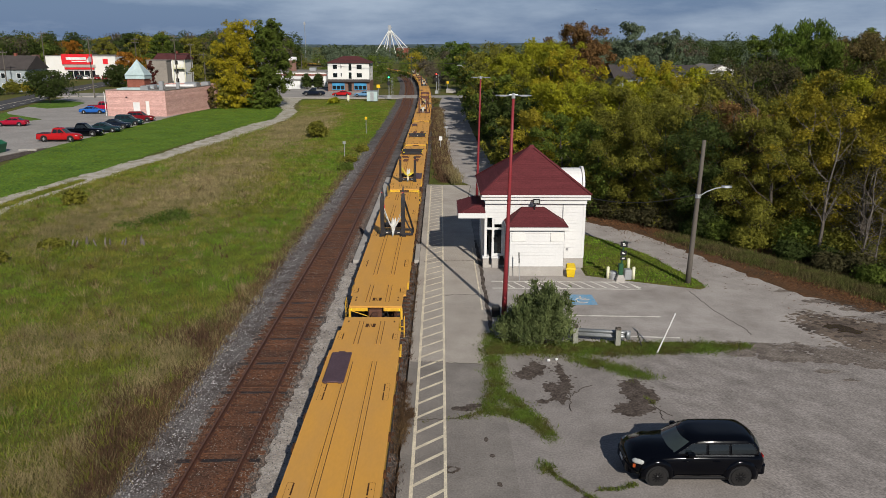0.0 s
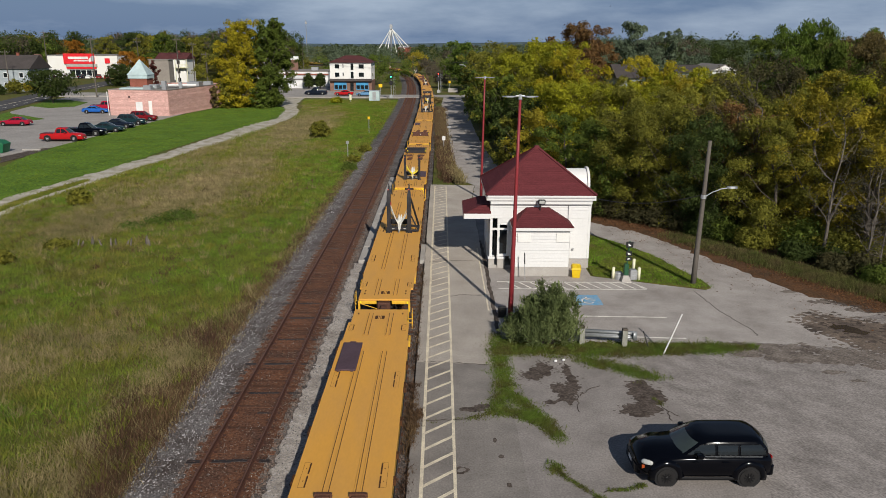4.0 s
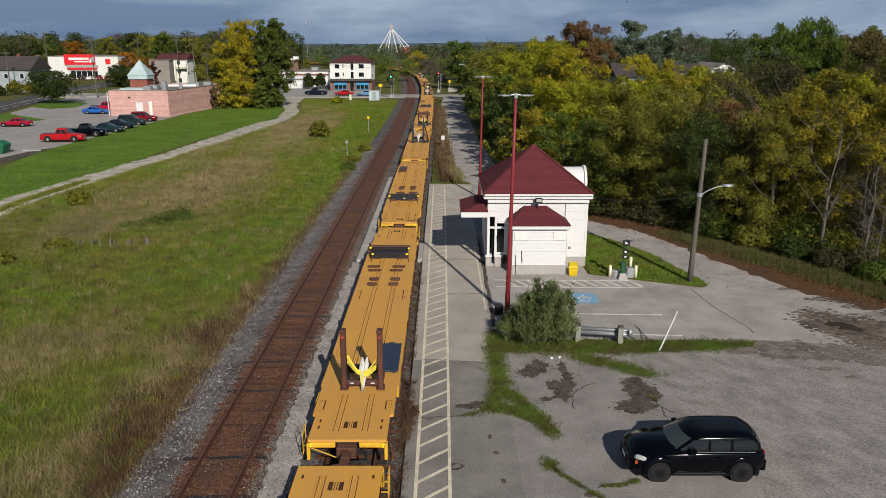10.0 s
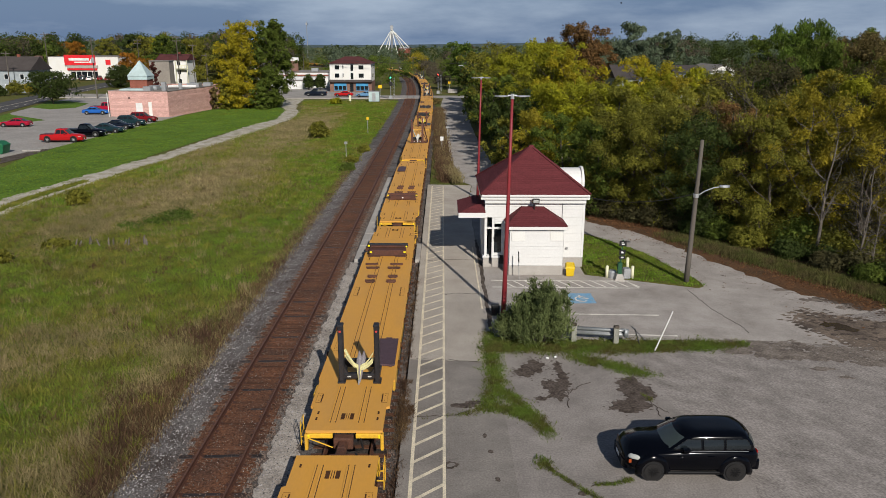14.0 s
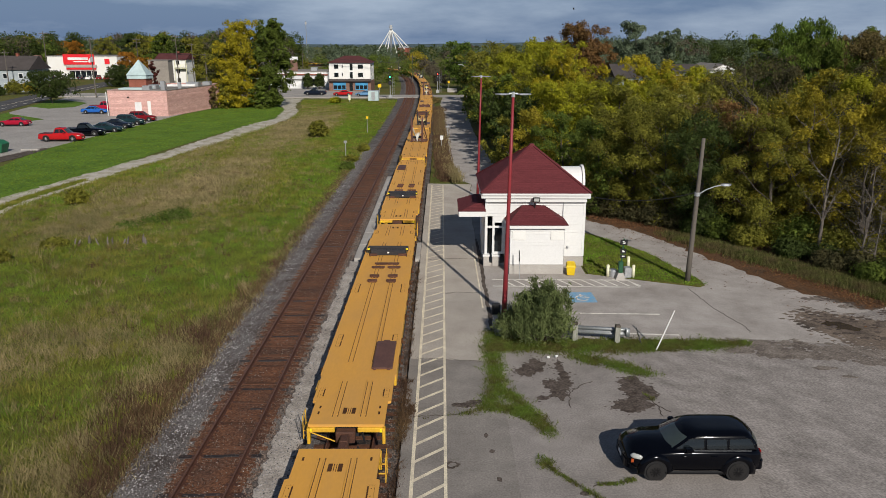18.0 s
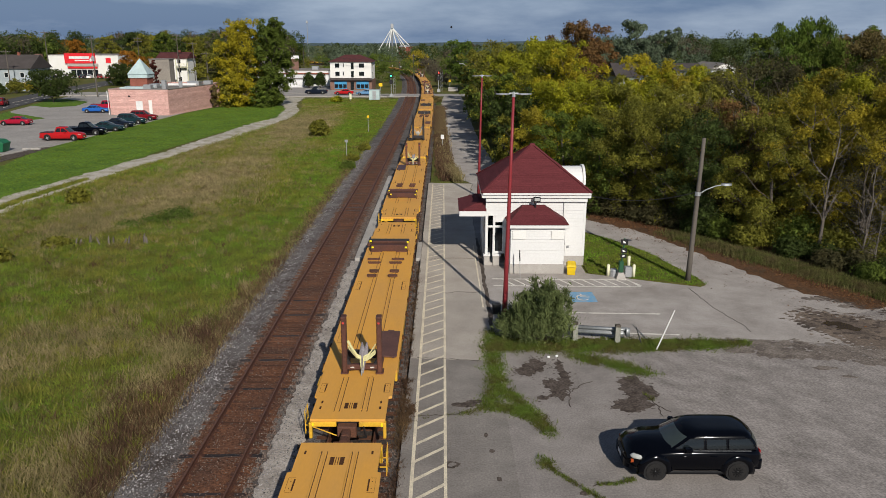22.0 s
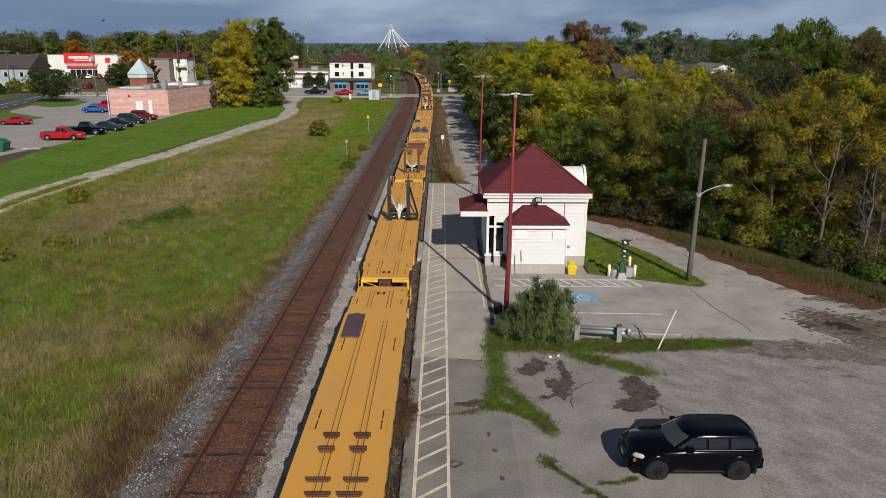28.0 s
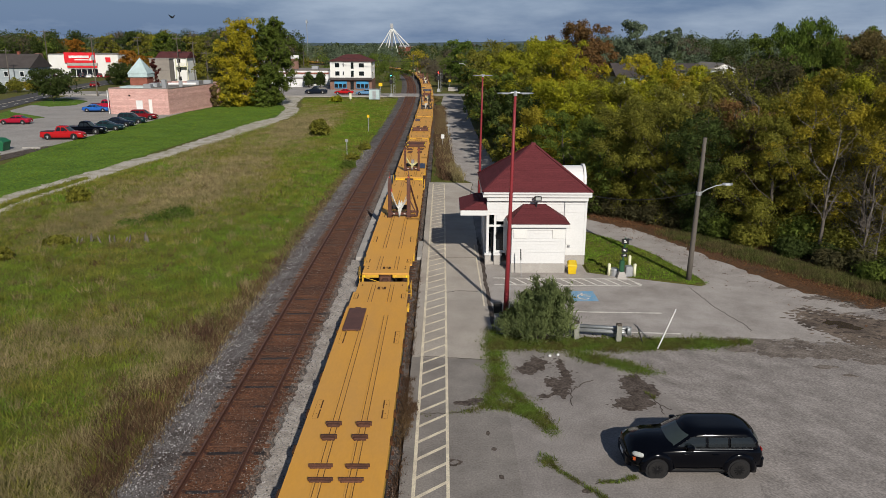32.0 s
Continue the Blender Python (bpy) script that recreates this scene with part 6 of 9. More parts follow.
def wheelset_mesh():
    m = Mesh().tube((-0.9, 0, 0), (0.9, 0, 0), 0.08, 0.08, 8)
    for s in (-1, 1):
        m.tube((s * 0.70, 0, 0), (s * 0.83, 0, 0), 0.42, 0.42, 18).tube((s * 0.68, 0, 0), (s * 0.70, 0, 0), 0.45, 0.45, 18)
    return m


def stand_parts(ob, at, tall, flip, steel, straps):
    """A blade stand: two pointed posts on a cross beam, a side brace, and slack straps between them."""
    s = -1 if flip else 1
    h, g = (3.1, 0.64) if tall else (2.18, 0.63)
    g0 = bpy.data.objects.new("blade_stand", None)
    scene.collection.objects.link(g0)
    g0.parent = ob
    g0.matrix_basis = pose(0.0 if tall else 0.12, at, DECK, 0, 0, 180 if flip else 0)
    tagged(g0, f"{'tall' if tall else 'short'} {'black' if steel == 'black_steel' else 'brown'} steel stand with slack straps")

    def post():
        m = Mesh()
        if tall:
            ring = lambda y, z, w, d: [(-w, y - d, z), (w, y - d, z), (w, y + d, z), (-w, y + d, z)]
            m.loft([ring(0, 0, 0.12, 0.16), ring(0, 0.1, 0.12, 0.16), ring(0.05, 1.9, 0.12, 0.2), ring(0.12, h - 0.8, 0.12, 0.24), ring(0.45, h, 0.015, 0.03)])
            m.box(-0.19, 0.19, -0.3, 0.3, 0, 0.05, None, 0.01)
        else:
            m.box(-0.09, 0.09, -0.15, 0.15, 0, h, None, 0.03).box(-0.105, 0.105, -0.17, 0.17, h - 0.1, h, None, 0.03).box(-0.14, 0.14, -0.22, 0.22, 0, 0.05, None, 0.01)
        return m

    for x in (-g, g):
        p = part("post", shared("post", tall, post, M[steel]), None, g0)
        p.matrix_basis = pose(x, 0, 0)
    beam = part("cross_beam", shared("cross_beam", tall, lambda: Mesh().box(-g, g, -0.1, 0.1, 0.12, 0.32, None, 0.03), M[steel]), None, g0)
    back = part("rear_beam", shared("rear_beam", tall, lambda: Mesh().box(-g, g, 0.85 if tall else 0.5, 1.0 if tall else 0.65, 0.3, 0.62, None, 0.03), M["black_steel"]), None, g0)
    for x in (-g, g):
        part("base_rail", shared("base_rail", (tall, x), lambda: Mesh().box(x - 0.07, x + 0.07, -0.1, 1.05, 0.02, 0.16, None, 0.02), M[steel]), None, g0)
    if tall:
        for nm, p_, q_, w_ in (("side_brace", (g + 0.1, 0.05, 2.2), (1.22, 1.2, 0.12), 0.1), ("side_strut", (g + 0.1, 0.02, 1.1), (1.2, 0.1, 0.12), 0.09), ("foot_beam", (g, -0.05, 0.1), (1.24, -0.05, 0.1), 0.12),
                               ("foot_beam", (g, 1.2, 0.1), (1.28, 1.2, 0.1), 0.12), ("outer_beam", (1.2, -0.1, 0.1), (1.24, 1.25, 0.1), 0.1), ("rear_brace", (g, 1.15, 0.12), (g + 0.06, 0.1, 1.9), 0.1), ("rear_brace", (-g, 1.15, 0.12), (-g - 0.02, 0.1, 1.9), 0.1)):
            part(nm, shared(nm, p_, lambda: Mesh().beam(p_, q_, w_, w_, 0.015), M[steel]), None, g0)
    for k, (sm, x0, z0, x1, z1) in enumerate(((straps[0], -g + 0.14, h * 0.52, -0.06, 0.62), (straps[1], g - 0.14, h * 0.42, 0.08, 0.62))):
        def strap():
            m, q = Mesh(), random.Random(3 + k)
            for j in range(5):
                a = Vector((x0, 0.16 - 0.09 * j, z0 + q.uniform(-0.18, 0.2)))
                b = Vector((x1 + q.uniform(-0.03, 0.03), -0.06 - 0.03 * j, z1 + q.uniform(-0.06, 0.06)))
                pts = [a, a.lerp(b, 0.35) + Vector((0, 0, -0.07)), a.lerp(b, 0.72) + Vector((0, 0, -0.09)), b, Vector((x1 * 0.5, -0.22, 0.3)), Vector((x1 * 0.3, -0.26, 0.06))]
                w = Vector((0.0, 0.022, 0.034))
                m.loft([[p - w * f + Vector((-0.01, 0, 0)), p - w * f + Vector((0.01, 0, 0.012)), p + w * f + Vector((0.01, 0, 0.012)), p + w * f + Vector((-0.01, 0, 0))] for p, f in zip(pts, (0.6, 0.8, 1.2, 1.2, 0.7, 0.4))])
            return m
        part("strap", shared("strap", (tall, k), strap, M[sm]), None, g0, f"slack {'white' if sm == 'strap_white' else 'yellow'} fabric strap")
    def sling():
        m = Mesh()
        for dx in (0.0, 0.05):
            m.loft([[(dx + x - 0.012, y, z), (dx + x + 0.012, y, z), (dx + x + 0.02 + w, y + 0.05, z + 0.02), (dx + x - 0.02 - w, y + 0.05, z + 0.02)] for x, y, z, w in ((0, -0.3, 0.1, 0.0), (0.0, -0.18, 0.36, 0.05), (dx * 0.6, -0.06, 0.62, 0.09), (dx * 1.6, 0.02, 0.84, 0.07), (dx * 2.4, 0.06, 1.1, 0.0))])
        return m
    part("sling", shared("sling", tall, sling, M["sling_grey" if straps[0] == "strap_pale" else "strap_white"]), None, g0, "folded grey sling")
    part("hook", shared("hook", tall, lambda: Mesh().tube((0, -0.28, 0.16), (0, -0.36, 0.02), 0.03, 0.02, 6), M["grey_metal"]), None, g0, "grey steel hook")
    for x in (-0.36, 0.36):
        part("bolt_plate", shared("bolt_plate", (tall, x), lambda: Mesh().box(x - 0.07, x + 0.07, -0.115, -0.1, 0.2, 0.25, None, 0.005), M["strap_white"]), None, g0, "small white bolt plate")
    for x in (-g, g):
        part("gusset", shared("gusset", (tall, x), lambda: Mesh().loft([[(x, -0.06, 0.1), (x * 0.45, -0.06, 0.1), (x, -0.06, 0.75)], [(x, 0.06, 0.1), (x * 0.45, 0.06, 0.1), (x, 0.06, 0.75)]]), M["black_steel"]), None, g0)
        part("marker", shared("marker", (tall, x), lambda: Mesh().box(x - 0.04, x + 0.04, -0.19, -0.165, h * 0.88, h * 0.88 + 0.07, None, 0.01), M["red_tag"]), None, g0, "small red marker")
    if tall:
        part("tag", shared("tag", flip, lambda: Mesh().box(-g + 0.13, -g + 0.17, -0.1, 0.08, 1.75, 1.95), M["red_tag"]), None, g0, "small red tag")


def saddle_parts(ob, at, wide, top, low):
    """A low bolster across the deck with yellow reflectors."""
    g0 = bpy.data.objects.new("blade_saddle", None)
    scene.collection.objects.link(g0)
    g0.parent = ob
    g0.matrix_basis = pose(0, at, DECK)
    tagged(g0, "low steel bolster across the deck with yellow reflectors")
    if wide:
        part("top_beam", shared("top_beam", 1, lambda: Mesh().box(-1.22, 1.08, 0.46, 0.72, 0.3, 0.52, None, 0.04), M[top]), None, g0)
        part("web", shared("web", 1, lambda: Mesh().box(-1.1, 0.98, -0.3, 0.48, 0.0, 0.38, None, 0.05).box(-1.06, 0.94, 0.3, 0.5, 0.3, 0.46, None, 0.03), M[low]), None, g0)
        for x0, x1 in ((-0.98, -0.14), (0.02, 0.86)):
            part("slot", shared("slot", x0, lambda: Mesh().box(x0, x1, 0.18, 0.27, 0.375, 0.386), M["slot"]), None, g0, "dark recess in the bolster")
        for b6 in ((-1.12, -0.45, -0.42, -0.3, 0.0, 0.08), (0.36, 1.0, -0.42, -0.3, 0.0, 0.08), (-1.36, -1.14, 0.42, 0.6, 0.1, 0.3)):
            part("foot", shared("foot", b6, lambda: Mesh().box(*b6, None, 0.02), M["pad"]), None, g0)
        spots = [(-1.16, 0.43, 0.42), (0.98, 0.43, 0.38), (-0.98, -0.33, 0.26), (0.92, -0.33, 0.26)]
    else:
        part("top_beam", shared("top_beam", 0, lambda: Mesh().box(-1.16, 1.12, -0.02, 0.24, 0.18, 0.46, None, 0.05), M[top]), None, g0)
        part("web", shared("web", 0, lambda: Mesh().box(-1.02, 0.98, -0.27, -0.02, 0.0, 0.3, None, 0.05).box(-1.0, 1.0, -0.22, -0.08, 0.28, 0.35, None, 0.02), M[top]), None, g0)
        for x0, x1 in ((-1.06, -0.62), (0.56, 1.02)):
            part("foot", shared("foot", x0, lambda: Mesh().box(x0, x1, -0.36, -0.27, 0.0, 0.14, None, 0.02), M["pad"]), None, g0)
        part("tag", shared("bolster_tag", 0, lambda: Mesh().box(-0.05, 0.05, -0.284, -0.271, 0.14, 0.23), M["white"]), None, g0, "small white tag")
        spots = [(-1.12, -0.06, 0.32), (1.04, -0.06, 0.32)]
    refl = lambda: Mesh().box(-0.065, 0.065, -0.02, 0.02, -0.045, 0.055, None, 0.008)
    for x, y, z in spots:
        p = part("reflector", shared("reflector", 0, refl, M["reflector"]), None, g0, "yellow reflector block")
        p.matrix_basis = pose(x, y, z)


def pads(ob, at, big, skew, flip):
    for s in (-1, 1):
        x = s * 0.47 + (skew if s < 0 else 0)
        for k in (0, 1):
            if big:
                m = shared("deck_pad", "big", lambda: Mesh().box(-0.3, 0.3, -0.1, 0.1, 0, 0.07, None, 0.02).box(-0.34, 0.34, -0.03, 0.03, 0.02, 0.11), M["pad"])
                p = part("deck_pad", m, None, ob)
                p.matrix_basis = pose(x + (0.1 if k else 0) * s * (-1 if flip else 1), at - 0.34 + 0.68 * k, DECK)
            else:
                m = shared("deck_pad", "small", lambda: Mesh().box(-0.19, 0.19, -0.14, 0.14, 0, 0.1, None, 0.02).box(-0.24, 0.24, -0.04, 0.04, 0.02, 0.14), M["pad"])
                p = part("deck_pad", m, None, ob)
                p.matrix_basis = pose(x + 0.04 * k, at - 0.4 + 0.8 * k, DECK)


def flatcar(kind, turned, spec):
    """One flat car of a three-car unit, its front deck edge at the origin, the deck reaching backwards."""
    steel, straps, plate, top, low = spec
    ob = thing("flat_car", pose(TRACK_X, 0, 0), f"yellow flat car with {'a tall blade stand' if kind == 'B' else 'low bolsters and deck pads'} on its deck", "flat car", "flat cars of the train")
    part("deck", shared("deck", 0, deck_mesh, M["yellow"]), None, ob)
    for s in (-1, 1):
        part("side_sill", shared("side_sill", s, lambda: Mesh().box(s * 1.31 - 0.05, s * 1.31 + 0.05, -LEN + 3.7, -3.7, 0.62, DECK - 0.09, None, 0.02), M["yellow_end"]), None, ob)
    part("center_sill", shared("center_sill", 0, lambda: Mesh().box(-0.4, 0.4, -LEN + 0.3, -0.3, 0.5, DECK - 0.1, None, 0.03), M["black_steel"]), None, ob)
    # raised guide rails with dark grooves between
    for x in (-0.45, 0.45):
        def rails():
            m = Mesh()
            for a, b in ((-0.6, -3.1), (-4.6, -22.2), (-23.6, -LEN + 0.6)):
                for d in (-0.085, 0.085):
                    m.box(x + d - 0.022, x + d + 0.022, b, a, DECK, DECK + 0.022, None, 0.006)
            return m
        def grooves():
            m = Mesh()
            for a, b in ((-0.5, -3.0), (-4.7, -22.0), (-23.7, -LEN + 0.5)):
                for d in (-0.055, 0.117):
                    m.box(x + d - 0.016, x + d + 0.016, b, a, DECK, DECK + 0.005)
            return m
        part("guide_rail", shared("guide_rail", x, rails, M["yellow"]), None, ob)
        part("groove", shared("groove", x, grooves, M["groove"]), None, ob)

    def slots():
        m = Mesh()
        for y in (-2.2, -6.9, -7.55, -13.0, -13.65, -19.6, -20.25, -LEN + 2.2):
            for x in (-1.02, 1.02):
                m.box(x - 0.022, x + 0.022, y - 0.28, y + 0.28, DECK, DECK + 0.005)
        for y in (-0.55, -LEN + 0.75, -LEN + 1.15):
            for x in (-0.98, 0.98):
                m.box(x - 0.03, x + 0.03, y - 0.09, y + 0.09, DECK, DECK + 0.005)
        for y in (-1.0, -LEN + 0.9):
            for x, w, l in ((-0.145, 0.062, 0.2), (-0.035, 0.01, 0.2), (0.035, 0.01, 0.2), (0.145, 0.062, 0.2)):
                m.box(x - w, x + w, y - l, y + l, DECK, DECK + 0.005)
        # seams of the pocket lids beside the slots, each with two bolt heads
        for y in (-2.2, -7.22, -13.32, -19.92, -LEN + 2.2):
            for x in (-1.0, 1.0):
                u = x * 1.2
                l = 0.34 if y in (-2.2, -LEN + 2.2) else 0.62
                for e in (y - l, y + l):
                    m.box(min(x, u), max(x, u), e - 0.003, e + 0.003, DECK, DECK + 0.004)
                m.box(u - 0.003, u + 0.003, y - l + 0.004, y + l - 0.004, DECK, DECK + 0.004)
                for e in (y - l * 0.5, y + l * 0.5):
                    m.box(x * 1.11 - 0.012, x * 1.11 + 0.012, e - 0.018, e + 0.018, DECK, DECK + 0.006)
        return m
    part("slot_pattern", shared("stake_slots", 0, slots, M["slot"]), None, ob, "dark slots and holes in the deck")["kind"] = "stuff"
    for s in (-1, 1):
        def tabs():
            m, q = Mesh(), random.Random(7 + s)
            y = -4.2
            while y > -LEN + 4.2:
                w = q.uniform(0.12, 0.5)
                m.box(min(s * 1.365, s * 1.45), max(s * 1.365, s * 1.45), y - w, y, DECK - 0.2, DECK - q.uniform(0.0, 0.04), None, 0.01)
                y -= w + q.uniform(1.0, 2.6)
            return m
        part("edge_strip", shared("edge_strip", s, tabs, M["slot"]), None, ob)["kind"] = "stuff"
        part("side_rod", shared("side_rod", s, lambda: Mesh().tube((s * 1.41, -LEN + 4.5, 0.86), (s * 1.41, -4.5, 0.86), 0.025, 0.025, 6), M["black_steel"]), None, ob)
    for y, s in ((0.0, 1), (-LEN, -1)):
        for sx in (-1, 1):
            part("end_reflector", shared("end_reflector", (y, sx), lambda: Mesh().box(sx * 1.13 - 0.06, sx * 1.13 + 0.06, min(y + s * 0.05, y + s * 0.07), max(y + s * 0.05, y + s * 0.07), DECK - 0.24, DECK - 0.12), M["reflector"]), None, ob, "bright yellow corner reflector")
        part("cut_lever", shared("cut_lever", y, lambda: Mesh().tube((-1.15, y + s * 0.1, 0.9), (-0.75, y + s * 0.26, 0.84), 0.022, 0.022, 5).tube((-0.75, y + s * 0.26, 0.84), (-0.3, y + s * 0.4, 0.74), 0.022, 0.022, 5), M["yellow_end"]), None, ob)
        part("air_hose", shared("air_hose", y, lambda: Mesh().tube((0.5, y, 0.86), (0.62, y + s * 0.35, 0.66), 0.035, 0.035, 6).tube((0.62, y + s * 0.35, 0.66), (0.45, y + s * 0.62, 0.8), 0.035, 0.035, 6), M["black"]), None, ob, "black rubber air hose")

        def sill():
            c, e = (-1.2, -0.36) if side < 0 else (0.36, 1.2), (-1.23, -1.13) if side < 0 else (1.13, 1.23)
            return Mesh().box(*c, y - 0.05, y + 0.05, 0.84, DECK - 0.1, None, 0.02).box(*e, y - 0.1, y + 0.1, 0.45, DECK - 0.1, None, 0.02)
        for side in (-1, 1):
            part("end_sill", shared("end_sill", (y, side), sill, M["yellow_end"]), None, ob, "bright yellow end sill")
        part("coupler", shared("coupler", y, lambda: Mesh().box(-0.14, 0.14, min(y, y + s * 0.74), max(y, y + s * 0.74), 0.66, 0.92, None, 0.04).box(-0.3, 0.3, min(y, y + s * 0.3), max(y, y + s * 0.3), 0.6, 0.98, None, 0.03), M["pad"]), None, ob)
        t = part("truck", shared("truck", 0, truck_mesh, M["black_steel"]), None, ob)
        t.matrix_basis = pose(0, y - s * 3.0, 0)
        for d in (-0.9, 0.9):
            w = part("wheelset", shared("wheelset", 0, wheelset_mesh, M["rail"]), None, t)
            w.matrix_basis = pose(0, d, 0.45)
    for sx, y in ((-1, -LEN + 0.5), (1, -0.5)):
        def ladder():
            m, x = Mesh(), sx * 1.4
            m.tube((x, y - 0.25, 0.45), (x, y - 0.25, 1.25), 0.015, 0.015, 5).tube((x, y + 0.25, 0.45), (x, y + 0.25, 1.25), 0.015, 0.015, 5)
            for z in (0.5, 0.78, 1.06, 1.24):
                m.tube((x, y - 0.25, z), (x, y + 0.25, z), 0.012, 0.012, 5)
            return m.beam((sx * 1.2, y - 0.25, 0.75), (x, y - 0.25, 0.75), 0.03, 0.03).beam((sx * 1.2, y + 0.25, 0.75), (x, y + 0.25, 0.75), 0.03, 0.03)
        part("ladder", shared("ladder", (sx, y), ladder, M["yellow_end"]), None, ob, "yellow corner ladder")
        part("winch_box", shared("winch_box", (sx, y), lambda: Mesh().box(min(sx * 1.33, sx * 1.42), max(sx * 1.33, sx * 1.42), y + sx * -2.6 - 0.35, y + sx * -2.6 + 0.35, 0.7, 0.98, None, 0.02), M["yellow_end"]), None, ob)
    # fittings, counted from the front; a turned car has them from its other end
    A = lambda d: -(LEN - d) if turned else -d
    S = -1 if turned else 1
    if kind != "B":
        x = -0.82 * S if kind == "C" else 1.02 * S - 0.12 * S
        d = 5.3 if kind == "C" else 20.75
        p = part("bridge_plate", shared("bridge_plate", 0, lambda: Mesh().box(-0.38, 0.38, -1.28, 1.28, 0.0, 0.07, None, 0.02).box(-0.12, 0.12, 1.26, 1.34, 0.02, 0.08).box(-0.3, -0.2, -1.36, -1.26, 0.02, 0.08).box(0.2, 0.3, -1.36, -1.26, 0.02, 0.08), M[plate]), None, ob, "loose steel bridge plate")
        p.matrix_basis = pose(x, A(d), DECK + 0.02)
        if kind == "C":
            pads(ob, A(14.8), False, 0.0, turned)
            pads(ob, A(17.1), True, 0.1, turned)
            saddle_parts(ob, A(19.42), False, top, low)
        else:
            pads(ob, A(11.5), False, -0.12, turned)
            pads(ob, A(9.2), True, -0.2, turned)
            saddle_parts(ob, A(6.9), True, top, low)
            stand_parts(ob, A(23.25) - (0.9 if turned else 0.0), False, False, steel, straps)
    else:
        stand_parts(ob, A(13.9), True, turned, steel, straps)
    return ob


BK, BR, WH, YE, PA = "black_steel", "brown_steel", "strap_white", "strap_yellow", "strap_pale"
# colours, from the front unit to the last: stand of A, its straps, plate of A, bolster of A (top, web), stand of B, plate of C, bolster of C
UNITS = {
    0: (BK, (YE, YE), "violet_plate", BK, BK, BK, "violet_plate", BR, BK),
    1: (BK, (YE, YE), "violet_plate", BK, BK, BK, "violet_plate", BK, BK),
    2: (BK, (YE, YE), "violet_plate", BR, BR, BK, "brown_plate", BK, BK),
    3: (BR, (YE, YE), "blue_plate", BR, BK, BR, "violet_plate", BR, BK),
    4: (BK, (PA, PA), "violet_plate", BK, BR, BR, "brown_plate", BK, BK),
    5: (BR, (PA, PA), "violet_plate", BR, BR, BK, "brown_plate", BK, BR),
    6: (BR, (PA, PA), "brown_plate", BK, BR, BR, "blue_plate", "blue_plate", "blue_plate"),
    7: (BR, (PA, PA), "brown_plate", BR, BR, BK, "violet_plate", BR, BK),
    8: (BR, (PA, PA), "blue_plate", BR, BR, BR, "brown_plate", BK, BK),
}
TRAIN = []
for k in range(-18, 27):
    u = (k + 2) // 3
    kind = "ABC"[(k + 2) % 3]
    a_steel, straps, a_plate, a_top, a_low, b_steel, c_plate, c_top, c_low = UNITS[u % 9 if u not in UNITS else u]
    turned = u in (5, -3)
    if turned:
        kind = {"A": "C", "B": "B", "C": "A"}[kind]
    spec = {"A": (a_steel, straps, a_plate, a_top, a_low), "B": (b_steel, (WH, WH), a_plate, a_top, a_low), "C": (a_steel, straps, c_plate, c_top, c_low)}[kind]
    TRAIN.append((k, flatcar(kind, turned, spec)))


def train_front(t):
    """How far the first edge of car 0 has come along the line at t seconds."""
    return ((1.9457e-4 * t - 1.13335e-2) * t + 21.4517) * t + 30.687


def motions():
    for k, ob in TRAIN:
        rows = []
        for j in range(0, 33):
            s = train_front(j) - PITCH * k
            a, b = rail_at(s - 3.0, CAR_X)[0], rail_at(s - LEN + 3.0, CAR_X)[0]
            d = (a - b).normalized()
            p = a + d * 3.0
            rows.append((j, pose(p.x, p.y, 0, 0, 0, math.degrees(math.atan2(-d.x, d.y)))))
        walk(ob, rows)
    traffic()


# ---- station ----
def clapboard(m, axis, at, a0, a1, z0, z1, out, step=0.16, holes=()):
    """Overlapping boards on a wall plane, each a part of the wall m."""
    z = z0
    while z < z1 - 0.01:
        top = min(z + step, z1)
        spans = [(a0, a1)]
        for h0, h1, l, u in holes:
            if z < u - 0.01 and top > l + 0.01:
                spans = [s for p, q in spans for s in ((p, min(q, h0)), (max(p, h1), q)) if s[1] - s[0] > 0.01]
        for p, q in spans:
            lo, hi = at + out * 0.03, at + out * 0.004
            if axis == "y":
                v = [(p, lo, z), (q, lo, z), (q, hi, top), (p, hi, top), (p, at, z), (q, at, z)]
            else:
                v = [(lo, p, z), (lo, q, z), (hi, q, top), (hi, p, top), (at, p, z), (at, q, z)]
            part("board", Mesh().put(v, [(0, 1, 2, 3), (4, 5, 1, 0)]), M["siding"], m)
        z = top
    return m


def shingles(parent, a, b, c, d, course=0.17):
    """Rows of shingles on a roof face from eave a-b up to ridge d-c; each course a strip with its own edge."""
    a, b, c, d = map(Vector, (a, b, c, d))
    n = max(3, int(((d + c) / 2 - (a + b) / 2).length / course))
    nrm = (b - a).cross(d - a).normalized() if (b - a).cross(d - a).length else (b - a).cross(c - a).normalized()
    for k in range(n):
        t0, t1 = k / n, min(1, (k + 1.08) / n)
        p, q, s, t = a.lerp(d, t0), b.lerp(c, t0), b.lerp(c, t1), a.lerp(d, t1)
        m = Mesh().put([p + nrm * 0.022, q + nrm * 0.022, s + nrm * 0.013, t + nrm * 0.013, p, q], [(0, 1, 2, 3), (4, 5, 1, 0)])
        part("shingle_course", m, M["shingle"], parent)


